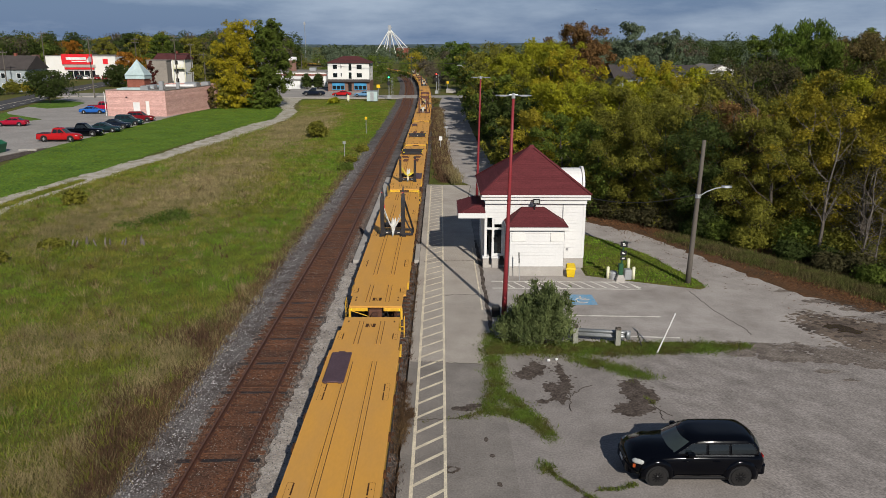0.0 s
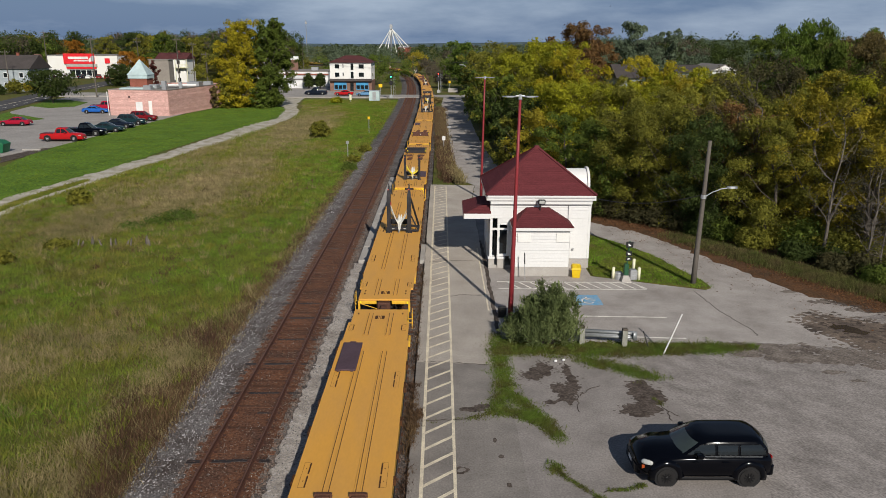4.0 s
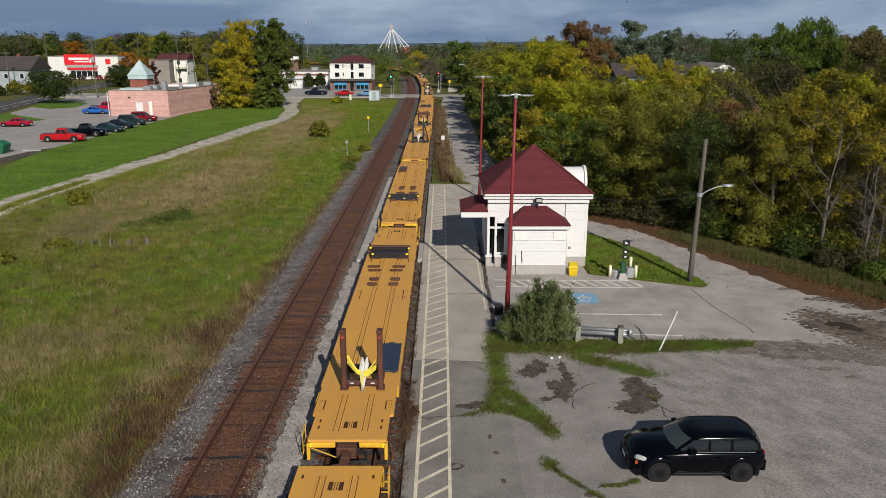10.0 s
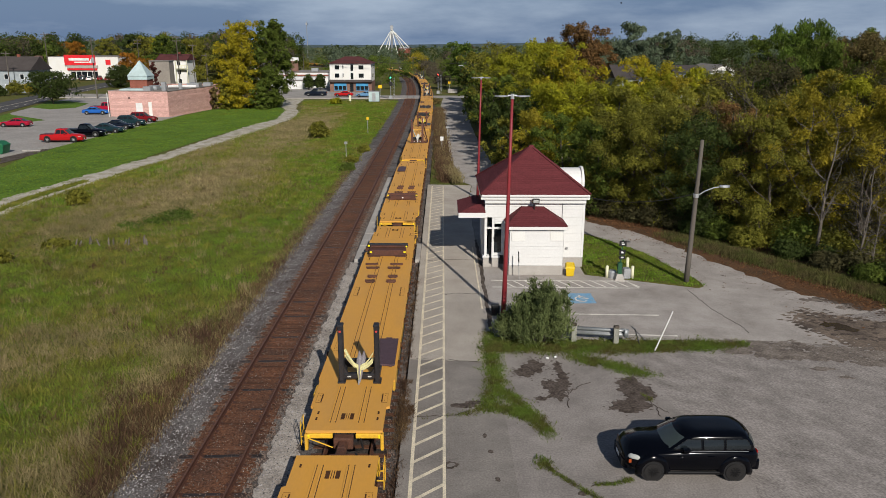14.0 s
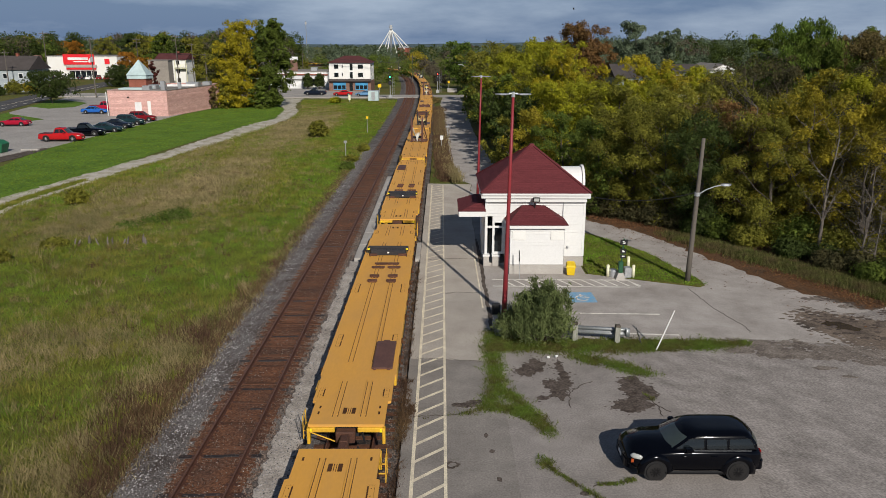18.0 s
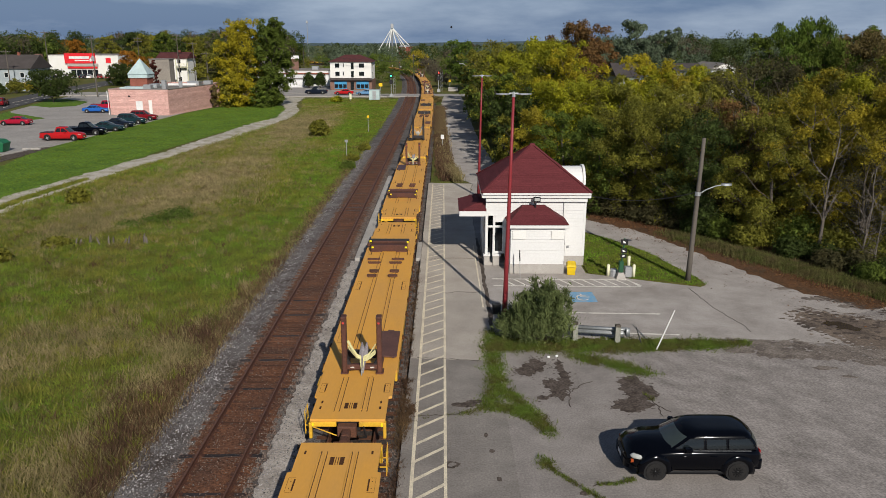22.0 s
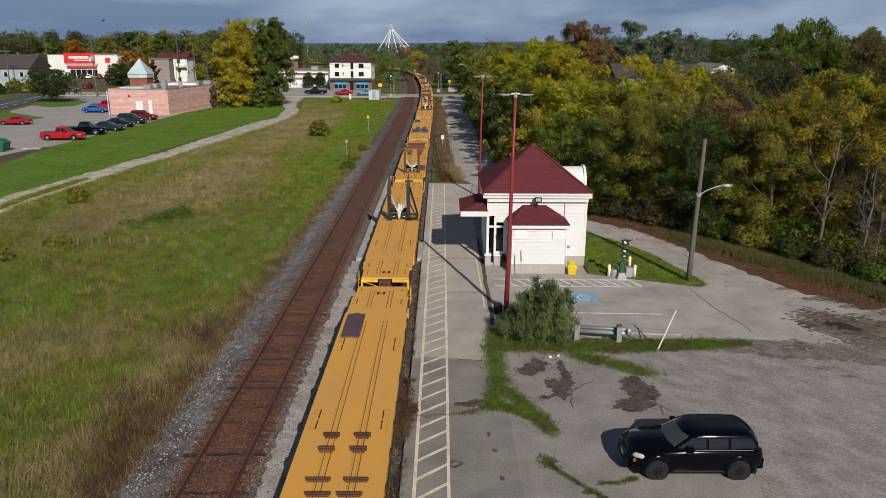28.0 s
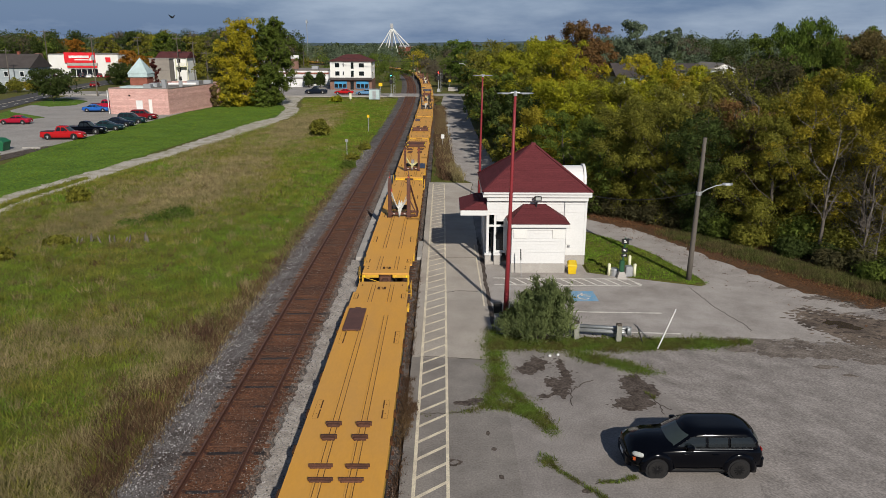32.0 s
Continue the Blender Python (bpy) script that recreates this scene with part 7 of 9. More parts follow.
def station():
    ob = thing("station", pose(0, 0, 0), "small white clapboard railway station with a dark red hipped roof", "station")
    X0, X1, Y0, Y1, ZE = 2.66, 8.40, 41.8, 47.3, 4.12
    front = Mesh().box(3.78, X1, Y0, Y0 + 0.2, 0.58, ZE).box(X0, 3.78, Y0, Y0 + 0.2, 3.0, ZE)
    wall = part("front_wall", front, M["siding"], ob)
    clapboard(wall, "y", Y0, 3.78, X1, 0.6, ZE, -1)
    clapboard(wall, "y", Y0, X0, 3.78, 3.0, ZE, -1)
    clapboard(part("porch_panel", Mesh().box(3.2, 3.78, Y0 + 0.01, Y0 + 0.16, 2.62, 3.0), M["siding"], ob), "y", Y0 + 0.01, 3.2, 3.78, 2.62, 3.0, -1, 0.13)
    clapboard(part("side_wall", Mesh().box(X1 - 0.2, X1, Y0 + 0.2, Y1, 0.58, ZE), M["siding"], ob), "x", X1, Y0, Y1, 0.6, ZE, 1)
    clapboard(part("side_wall", Mesh().box(X0, X0 + 0.2, 43.6, Y1, 0.58, ZE).box(X0, X0 + 0.2, Y0 + 0.2, 43.6, 3.0, ZE), M["siding"], ob), "x", X0, 43.6, Y1, 0.6, ZE, -1)
    part("rear_wall", Mesh().box(X0 + 0.2, X1 - 0.2, Y1 - 0.2, Y1, 0.58, ZE), M["siding"], ob)
    part("foundation", Mesh().box(3.9, X1 + 0.03, Y0 - 0.03, Y1, 0, 0.58, None, 0.02).box(X0 - 0.02, 3.9, 43.6, Y1, 0, 0.58, None, 0.02), M["concrete"], ob, "grey concrete foundation")
    part("corner_board", Mesh().box(X1 - 0.1, X1 + 0.035, Y0 - 0.035, Y0 + 0.1, 0.6, ZE, None, 0.01), M["trim"], ob)
    part("corner_board", Mesh().box(X0 - 0.035, X0 + 0.1, Y0 - 0.035, Y0 + 0.1, 3.0, ZE, None, 0.01), M["trim"], ob)
    # eaves
    part("soffit", Mesh().box(2.42, 8.58, 41.5, 47.6, ZE, ZE + 0.06, None, 0.01), M["trim"], ob)
    for b in ((2.40, 8.60, 41.46, 41.5), (2.40, 8.60, 47.6, 47.64)):
        part("fascia", Mesh().box(*b, ZE - 0.02, ZE + 0.27, None, 0.01), M["trim"], ob)
    for b in ((2.38, 2.42, 41.46, 47.64), (8.58, 8.62, 41.46, 47.64)):
        part("fascia", Mesh().box(*b, ZE - 0.02, ZE + 0.27, None, 0.01), M["trim"], ob)
    part("frieze", Mesh().box(X0 - 0.03, X1 + 0.04, Y0 - 0.22, Y0 - 0.03, ZE - 0.26, ZE, None, 0.008), M["trim"], ob)
    part("gutter", Mesh().box(2.42, 8.6, 41.36, 41.46, ZE + 0.16, ZE + 0.28, None, 0.02), M["trim"], ob, "white gutter along the eave")
    # roof
    ze, P = ZE + 0.27, (5.52, 44.55, 6.76)
    roof = part("roof", Mesh().put([(2.36, 41.4, ze), (8.64, 41.4, ze), (8.64, 47.7, ze), (2.36, 47.7, ze), P], [(0, 1, 4), (1, 2, 4), (2, 3, 4), (3, 0, 4), (0, 3, 2, 1)]), M["shingle"], ob, "dark red hipped shingle roof")
    for a, b in (((2.36, 41.4, ze), (8.64, 41.4, ze)), ((8.64, 41.4, ze), (8.64, 47.7, ze)), ((2.36, 47.7, ze), (2.36, 41.4, ze))):
        shingles(roof, a, b, P, P)
    part("roof_cap", Mesh().loft([[(P[0] - 0.2, P[1] - 0.2, P[2] - 0.12), (P[0] + 0.2, P[1] - 0.2, P[2] - 0.12), (P[0] + 0.2, P[1] + 0.2, P[2] - 0.12), (P[0] - 0.2, P[1] + 0.2, P[2] - 0.12)],
                                  [(P[0] - 0.12, P[1] - 0.12, P[2] + 0.07), (P[0] + 0.12, P[1] - 0.12, P[2] + 0.07), (P[0] + 0.12, P[1] + 0.12, P[2] + 0.07), (P[0] - 0.12, P[1] + 0.12, P[2] + 0.07)]]), M["shingle"], roof)
    for q in ((2.36, 41.4, ze), (8.64, 41.4, ze), (2.36, 47.7, ze)):
        part("hip_cap", Mesh().beam((q[0], q[1], q[2] + 0.05), (P[0], P[1], P[2] + 0.03), 0.16, 0.05), M["shingle"], roof)
    # rounded dormer on the far roof slope
    rings = []
    for x in (7.2, 8.84):
        rings.append([(x, 45.9 + 0.95 * math.cos(t), 4.25 + 1.0 * math.sin(t)) for t in np.linspace(0, math.pi, 13)])
    dorm = part("dormer", Mesh().loft(rings), M["trim"], ob, "white round-headed dormer", False)
    part("dormer_cap", Mesh().loft([[(x, 45.9 + 1.05 * math.cos(t), 4.25 + 1.1 * math.sin(t)) for t in np.linspace(0, math.pi, 13)] for x in (8.78, 8.92)]), M["trim"], dorm)
    part("dormer_base", Mesh().box(8.4, 8.9, 44.9, 46.9, 3.95, 4.25, None, 0.02), M["trim"], dorm)
    # glazed corner porch
    part("porch_back", Mesh().box(2.95, 3.0, 42.5, 43.6, 0.5, 3.0).box(2.95, 3.78, 42.45, 42.5, 0.5, 3.0), M["glass"], ob, "dark glass of the entrance")
    part("porch_floor", Mesh().box(X0, 3.85, Y0, 43.6, 0.0, 0.16, None, 0.01), M["concrete"], ob)
    for x0, x1, z0 in ((2.62, 2.78, 0.68), (3.06, 3.2, 0.68), (3.62, 3.78, 0.75)):
        part("porch_post", Mesh().box(x0, x1, Y0 + 0.0, Y0 + 0.14, z0, 3.0, None, 0.012), M["trim"], ob)
    part("porch_rail", Mesh().box(2.7, 3.7, Y0 + 0.02, Y0 + 0.12, 2.28, 2.4, None, 0.01), M["trim"], ob)
    part("porch_sill", Mesh().box(3.1, 3.75, Y0 - 0.02, Y0 + 0.16, 0.72, 0.86, None, 0.012), M["trim"], ob)
    part("porch_glass", Mesh().box(3.2, 3.62, Y0 + 0.06, Y0 + 0.07, 0.86, 2.28), M["glass"], ob)
    for x0, x1 in ((2.56, 2.9), (3.08, 3.52)):
        pl = part("plinth", Mesh().box(x0, x1, Y0 - 0.1, Y0 + 0.3, 0, 0.58, None, 0.02), M["concrete"], ob, "concrete post plinth")
        part("plinth_cap", Mesh().box(x0 - 0.03, x1 + 0.03, Y0 - 0.13, Y0 + 0.33, 0.58, 0.7, None, 0.015), M["trim"], pl)
    for y in (43.6, 44.5):
        part("side_post", Mesh().box(2.6, 2.72, y - 0.06, y + 0.06, 0.0, 3.1, None, 0.01), M["trim"], ob)
    # canopy over the platform
    can = part("canopy", Mesh().put([(1.08, 41.6, 3.3), (2.66, 41.6, 3.3), (2.66, 45.2, 3.3), (1.08, 45.2, 3.3), (2.2, 42.2, 3.7), (2.66, 42.2, 3.7), (2.66, 44.8, 3.7), (2.2, 44.8, 3.7)],
                                    [(0, 3, 2, 1), (0, 1, 5, 4), (3, 0, 4, 7), (2, 3, 7, 6), (4, 5, 6, 7)]), M["shingle"], ob, "small red shingled canopy")
    shingles(can, (1.08, 41.6, 3.3), (2.66, 41.6, 3.3), (2.66, 42.2, 3.7), (2.2, 42.2, 3.7), 0.14)
    shingles(can, (1.08, 45.2, 3.3), (1.08, 41.6, 3.3), (2.2, 42.2, 3.7), (2.2, 44.8, 3.7), 0.16)
    part("canopy_fascia", Mesh().box(1.1, 2.66, 41.58, 41.64, 3.0, 3.3, None, 0.01).box(1.08, 1.14, 41.64, 45.18, 3.0, 3.3, None, 0.01), M["trim"], can)
    part("canopy_ceiling", Mesh().box(1.14, 2.64, 41.64, 45.18, 3.05, 3.09), M["trim"], can)
    # annex
    an = part("annex_wall", Mesh().box(3.96, 6.98, 40.16, Y0, 0.56, 2.74), M["siding"], ob)
    clapboard(an, "y", 40.16, 3.96, 6.98, 0.58, 2.74, -1)
    clapboard(an, "x", 6.98, 40.16, Y0, 0.58, 2.74, 1)
    clapboard(an, "x", 3.96, 40.16, Y0, 0.58, 2.74, -1)
    part("annex_base", Mesh().box(3.93, 7.01, 40.13, Y0, 0, 0.57, None, 0.02), M["concrete"], ob, "grey concrete base")
    part("annex_fascia", Mesh().box(3.78, 7.12, 39.92, 39.97, 2.70, 2.9, None, 0.01).box(7.08, 7.13, 39.97, Y0, 2.70, 2.9, None, 0.01).box(3.77, 3.82, 39.97, Y0, 2.70, 2.9, None, 0.01).box(3.82, 7.08, 39.97, Y0, 2.72, 2.78), M["trim"], ob)
    an_roof = part("annex_roof", Mesh().put([(3.74, 39.88, 2.9), (7.16, 39.88, 2.9), (7.16, Y0, 2.9), (3.74, Y0, 2.9), (4.72, 41.5, 3.66), (5.98, 41.5, 3.66), (5.98, Y0, 3.66), (4.72, Y0, 3.66)],
                                            [(0, 1, 5, 4), (1, 2, 6, 5), (3, 0, 4, 7), (4, 5, 6, 7), (0, 3, 2, 1)]), M["shingle"], ob, "small red hipped roof")
    shingles(an_roof, (3.74, 39.88, 2.9), (7.16, 39.88, 2.9), (5.98, 41.5, 3.66), (4.72, 41.5, 3.66))
    shingles(an_roof, (7.16, 39.88, 2.9), (7.16, Y0, 2.9), (5.98, Y0, 3.66), (5.98, 41.5, 3.66))
    part("roof_vent", Mesh().tube((5.42, 41.3, 3.5), (5.42, 41.3, 3.84), 0.035, 0.035, 8).tube((5.42, 41.3, 3.8), (5.42, 41.3, 3.87), 0.06, 0.05, 8), M["black"], an_roof)
    for x0, x1 in ((4.12, 4.76), (6.28, 6.9)):
        sh = part("shutter", Mesh().box(x0, x1, 40.1, 40.13, 2.08, 2.48, None, 0.008), M["trim"], ob, "closed white shutter")
        part("shutter_frame", Mesh().box(x0 - 0.05, x1 + 0.05, 40.095, 40.122, 2.03, 2.53), M["stucco"], sh)
    fl = part("flood_light", Mesh().box(5.3, 5.7, 41.2, 41.37, 3.94, 4.2, None, 0.02), M["rim_dark"], ob, "small dark flood light under the eave")
    part("lens", Mesh().box(5.35, 5.65, 41.18, 41.205, 3.98, 4.16, None, 0.01), M["lamp_clear"], fl, "white lamp glass")
    part("conduit", Mesh().tube((7.12, 41.74, 0.6), (7.12, 41.74, 3.9), 0.02, 0.02, 6).tube((7.12, 41.74, 3.9), (7.0, 41.6, 4.2), 0.02, 0.02, 6), M["grey_metal"], ob)
    part("meter", Mesh().tube((7.12, 41.72, 1.45), (7.12, 41.62, 1.45), 0.09, 0.08, 10).box(7.0, 7.24, 41.7, 41.77, 1.15, 1.7, None, 0.02), M["grey_metal"], ob, "grey electric meter")
    part("tap_box", Mesh().box(7.4, 7.52, 41.7, 41.77, 1.1, 1.22, None, 0.01), M["grey_metal"], ob)
    return ob


station()


# ---- things round the station ----
def light_mast(x, y, h, label):
    ob = thing("light_mast", pose(x, y, 0), label, "light mast", "red platform light masts")
    part("base", Mesh().tube((0, 0, -0.02), (0, 0, 0.12), 0.26, 0.24, 14), M["rim_dark"], ob)
    part("mast", Mesh().loft([[(r_ * math.cos(t) + 0.0153 * z, r_ * math.sin(t), z) for t in np.linspace(0, 2 * math.pi, 12, endpoint=False)] for r_, z in ((0.13, 0.08), (0.1, 3.0), (0.078, 7.0), (0.06, h))]), M["pole_red"], ob, "red painted tapered steel tube", True)
    part("hand_hole", Mesh().box(-0.05, 0.05, -0.17, -0.14, 0.8, 1.1, None, 0.01), M["pole_red"], ob)
    for s in (-1, 1):
        hd = part("lamp_head", Mesh().loft([[(0.0153 * h + s * a, b * w, h + z) for b, z in ((-1, 0.0), (1, 0.0), (0.8, 0.05), (-0.8, 0.05))] for a, w in ((0.16, 0.05), (0.3, 0.12), (0.62, 0.12), (0.8, 0.03))]), M["lamp_grey"], ob, "flat grey lamp head")
        part("lens", Mesh().box(0.0153 * h + s * 0.46 - 0.15, 0.0153 * h + s * 0.46 + 0.15, -0.11, 0.11, h - 0.02, h, None, 0.005), M["lamp_grey"], hd)
    part("bracket", Mesh().tube((0.0153 * h - 0.2, 0, h + 0.05), (0.0153 * h + 0.2, 0, h + 0.05), 0.035, 0.035, 8).tube((0.0153 * h, 0, h - 0.1), (0.0153 * h, 0, h + 0.12), 0.09, 0.06, 8), M["grey_metal"], ob)
    return ob


light_mast(3.14, 33.66, 10.42, "tall red light mast with two flat lamp heads by the bush")
light_mast(3.18, 62.0, 10.0, "tall red light mast with two flat lamp heads on the platform")


def wood_pole():
    ob = thing("utility_pole", pose(13.68, 38.92, 0), "weathered grey wooden pole with a street lamp arm", "utility pole")
    rings = [[(r_ * math.cos(t) + 0.02 * z, r_ * math.sin(t), z) for t in np.linspace(0, 2 * math.pi, 12, endpoint=False)] for r_, z in ((0.155, -0.3), (0.14, 1.5), (0.125, 4.0), (0.11, 6.0), (0.095, 7.85))]
    part("pole", Mesh().loft(rings), M["wood_grey"], ob, "", True)
    arm = Mesh()
    pts = [(0.22, 0, 4.9), (0.55, 0, 5.12), (1.0, 0, 5.3), (1.4, 0, 5.36)]
    for p, q in zip(pts, pts[1:]):
        arm.tube(p, q, 0.03, 0.03, 7)
    part("lamp_arm", arm, M["grey_metal"], ob)
    part("lamp", Mesh().loft([[(x, w * b, 5.36 + z) for b, z in ((-1, -0.03), (1, -0.03), (0.7, 0.08), (-0.7, 0.08))] for x, w in ((1.3, 0.06), (1.45, 0.13), (1.7, 0.13), (1.85, 0.05))]), M["lamp_grey"], ob)
    part("bracket_band", Mesh().tube((0.1, 0, 4.78), (0.1, 0, 4.98), 0.15, 0.15, 12), M["grey_metal"], ob)
    m = Mesh()
    a, b = Vector((0.1, 0, 5.0)), Vector((8.45 - 13.68, 41.9 - 38.92, 4.2))
    m.loft([[a.lerp(b, t) + Vector((0.02 * dx, 0, 0.02 * dz - 1.6 * t * (1 - t))) for dx, dz in ((-1, -1), (1, -1), (1, 1), (-1, 1))] for t in np.linspace(0, 1, 15)])
    part("service_cable", m, M["black"], ob, "slack black service cable")


wood_pole()


def bollard(x, y, h):
    ob = thing("bollard", pose(x, y, 0), "short cream-painted steel bollard", "bollard", "bollards by the sign")
    part("post", Mesh().tube((0, 0, 0), (0, 0, h), 0.085, 0.085, 12), M["cream"], ob, "", True)
    part("cap", Mesh().tube((0, 0, h), (0, 0, h + 0.04), 0.085, 0.03, 12), M["cream"], ob)


bollard(9.45, 39.75, 0.66)
bollard(10.82, 39.5, 0.72)
bollard(10.9, 41.0, 0.78)


def waymark():
    ob = thing("sign_post", pose(10.05, 39.35, 0), "dark green post with black square signs on a pale base", "sign post")
    part("base", Mesh().loft([[(-0.27, -0.25, 0), (0.27, -0.25, 0), (0.27, 0.25, 0), (-0.27, 0.25, 0)], [(-0.15, -0.15, 0.36), (0.15, -0.15, 0.36), (0.15, 0.15, 0.36), (-0.15, 0.15, 0.36)]]), M["concrete"], ob, "pale concrete base")
    part("cabinet", Mesh().box(-0.12, 0.12, -0.12, 0.12, 0.36, 1.0, None, 0.02), M["green_dark"], ob)
    part("post", Mesh().tube((0.03, 0, 1.0), (0.1, 0, 2.3), 0.045, 0.045, 10), M["green_dark"], ob)
    for z0, z1, w in ((1.95, 2.26, 0.2), (1.46, 1.74, 0.17), (1.2, 1.4, 0.17)):
        s = part("sign_board", Mesh().box(0.08 - w, 0.08 + w, -0.075, -0.05, z0, z1, None, 0.012), M["black"], ob, "black square sign board")
        part("symbol", Mesh().box(0.02, 0.16, -0.081, -0.077, z0 + 0.09, z0 + 0.15).box(0.0, 0.1, -0.081, -0.077, z1 - 0.13, z1 - 0.09), M["white"], s, "plain white mark")


waymark()
ob = thing("utility_box", pose(10.5, 39.55, 0), "grey ribbed metal service box", "service box")
part("housing", Mesh().box(-0.2, 0.2, -0.2, 0.2, 0.02, 0.62, None, 0.04), M["grey_metal"], ob)
for k in range(5):
    part("rib", Mesh().box(-0.21, 0.21, -0.21, 0.21, 0.1 + k * 0.1, 0.13 + k * 0.1, None, 0.01), M["grey_metal"], ob)
ob = thing("utility_box", pose(9.75, 39.75, 0), "low round grey service cover", "service box")
part("housing", Mesh().tube((0, 0, 0), (0, 0, 0.34), 0.24, 0.22, 14), M["grey_metal"], ob)
part("lid", Mesh().tube((0, 0, 0.34), (0, 0, 0.42), 0.25, 0.18, 14), M["grey_metal"], ob)

ob = thing("grit_bin", pose(7.42, 40.1, 0, 0, 0, -6), "bright yellow plastic grit bin with a sloped lid", "bin")
part("bin", Mesh().loft([[(-0.2, -0.22, 0.02), (0.2, -0.22, 0.02), (0.2, 0.22, 0.02), (-0.2, 0.22, 0.02)], [(-0.25, -0.26, 0.5), (0.25, -0.26, 0.5), (0.25, 0.26, 0.58), (-0.25, 0.26, 0.58)]]), M["bin_yellow"], ob)
part("lid", Mesh().loft([[(-0.28, -0.3, 0.49), (0.28, -0.3, 0.49), (0.28, 0.29, 0.59), (-0.28, 0.29, 0.59)], [(-0.22, -0.24, 0.58), (0.22, -0.24, 0.58), (0.2, 0.22, 0.72), (-0.2, 0.22, 0.72)]]), M["bin_yellow"], ob)

ob = thing("guard_rail", pose(0, 0, 0), "dull steel guard rail on two weathered wooden posts", "guard rail")
for x, y in ((5.98, 30.42), (7.78, 30.12)):
    p_ = part("post", Mesh().loft([[(x + 0.11 * a, y + 0.1 * b, -0.1) for a, b in ((-1, -1), (1, -1), (1, 1), (-1, 1))], [(x + 0.11 * a, y + 0.1 * b, 0.8) for a, b in ((-1, -1), (1, -1), (1, 1), (-1, 1))], [(x + 0.09 * a, y + 0.08 * b, 0.84) for a, b in ((-1, -1), (1, -1), (1, 1), (-1, 1))]]), M["wood_pale"], ob)
    part("post_top", Mesh().box(x - 0.115, x + 0.115, y - 0.105, y + 0.105, 0.74, 0.852, None, 0.02), M["bark"], p_, "dark rotten top")
# two rounded ridges with a deep fold between them
W = [(0.0, 0.26), (0.07, 0.3), (0.09, 0.35), (0.07, 0.4), (-0.02, 0.43), (-0.02, 0.47), (0.07, 0.5), (0.09, 0.55), (0.07, 0.6), (0.0, 0.64), (-0.015, 0.62), (0.05, 0.58), (0.065, 0.55), (0.05, 0.52), (-0.04, 0.48), (-0.04, 0.42), (0.05, 0.38), (0.065, 0.35), (0.05, 0.32), (-0.015, 0.28)]
part("beam", Mesh().loft([[(x, y0 + 0.2 - a, z) for a, z in W] for x, y0 in ((5.6, 30.5), (8.0, 30.12), (8.18, 30.14))]), M["rail_steel"], ob, "corrugated dull steel rail", True)
part("beam_end", Mesh().loft([[(8.16 + 0.2 * math.sin(t), 30.24 + 0.02 + 0.1 * math.cos(t), z) for t in np.linspace(0, math.pi, 9)] + [(8.16 + 0.17 * math.sin(t), 30.24 + 0.02 + 0.07 * math.cos(t), z) for t in np.linspace(math.pi, 0, 9)] for z in (0.27, 0.63)]), M["rail_steel"], ob, "rounded end shoe of the rail", True)
ob = thing("leaning_post", pose(9.26, 29.35, 0), "thin white pole leaning over the weeds", "post", mesh=Mesh().tube((0, 0, -0.1), (0.68, 0.05, 1.78), 0.03, 0.03, 8), material=M["white"])
ob = thing("leaning_stake", pose(8.85, 29.97, 0), "short dark stake leaning by the guard rail", "stake", mesh=Mesh().tube((0, 0, -0.1), (-0.26, 0.2, 0.7), 0.025, 0.025, 7), material=M["black"])
ob = thing("thin_post", pose(4.46, 39.3, 0), "thin dark post in front of the annex", "post")
part("stem", Mesh().tube((0, 0, 0), (-0.06, 0.05, 1.5), 0.02, 0.02, 7), M["grey_metal"], ob)
part("grip", Mesh().tube((-0.04, 0.03, 1.0), (-0.065, 0.055, 1.62), 0.035, 0.03, 7), M["black"], ob)
for i, (x, y) in enumerate(((4.55, 28.45), (4.9, 28.55))):
    thing("litter", pose(x, y, 0.02, 0, 0, 40 * i), "scrap of white litter in the weeds", "litter", mesh=Mesh().box(-0.06, 0.06, -0.04, 0.04, 0, 0.09, None, 0.02), material=M["white"])
ob = thing("pole_cabinet", pose(2.75, 33.75, 0), "dark box at the foot of the mast", "cabinet", mesh=Mesh().box(-0.2, 0.2, -0.15, 0.15, 0, 0.5, None, 0.02), material=M["black"])
thing("manhole_cover", pose(0.45, 20.4, 0), "rough dark ring of a worn manhole in the platform", "manhole", mesh=Mesh().loft([[(q * math.cos(t), q * math.sin(t) * 0.9, z) for q, z in ((0.13, -0.02), (0.24, -0.02), (0.22 + 0.04 * math.sin(3 * t + 1) + 0.02 * math.sin(8 * t), 0.006), (0.13 + 0.03 * math.sin(2 * t), 0.006))] for t in np.linspace(0, 2 * math.pi, 31)], False), material=M["stain"])


# ---- vehicles ----
PAINT = {}


def paint(col):
    if col not in PAINT:
        rgb = dict(black=(0.0012, 0.0015, 0.003), red=(0.4, 0.012, 0.014), maroon=(0.16, 0.008, 0.012), blue=(0.02, 0.11, 0.4), teal=(0.012, 0.03, 0.036), navy=(0.008, 0.012, 0.022), silver=(0.4, 0.41, 0.42), white=(0.75, 0.75, 0.75), crimson=(0.32, 0.01, 0.03), paleblue=(0.12, 0.25, 0.42))[col]
        PAINT[col] = mat("car_paint_" + col, rgb, 0.13, 0.0, 0.04, 1.0, 8, 0.0, coat=0.1, stain=0.2, spec=0.16)
    return PAINT[col]


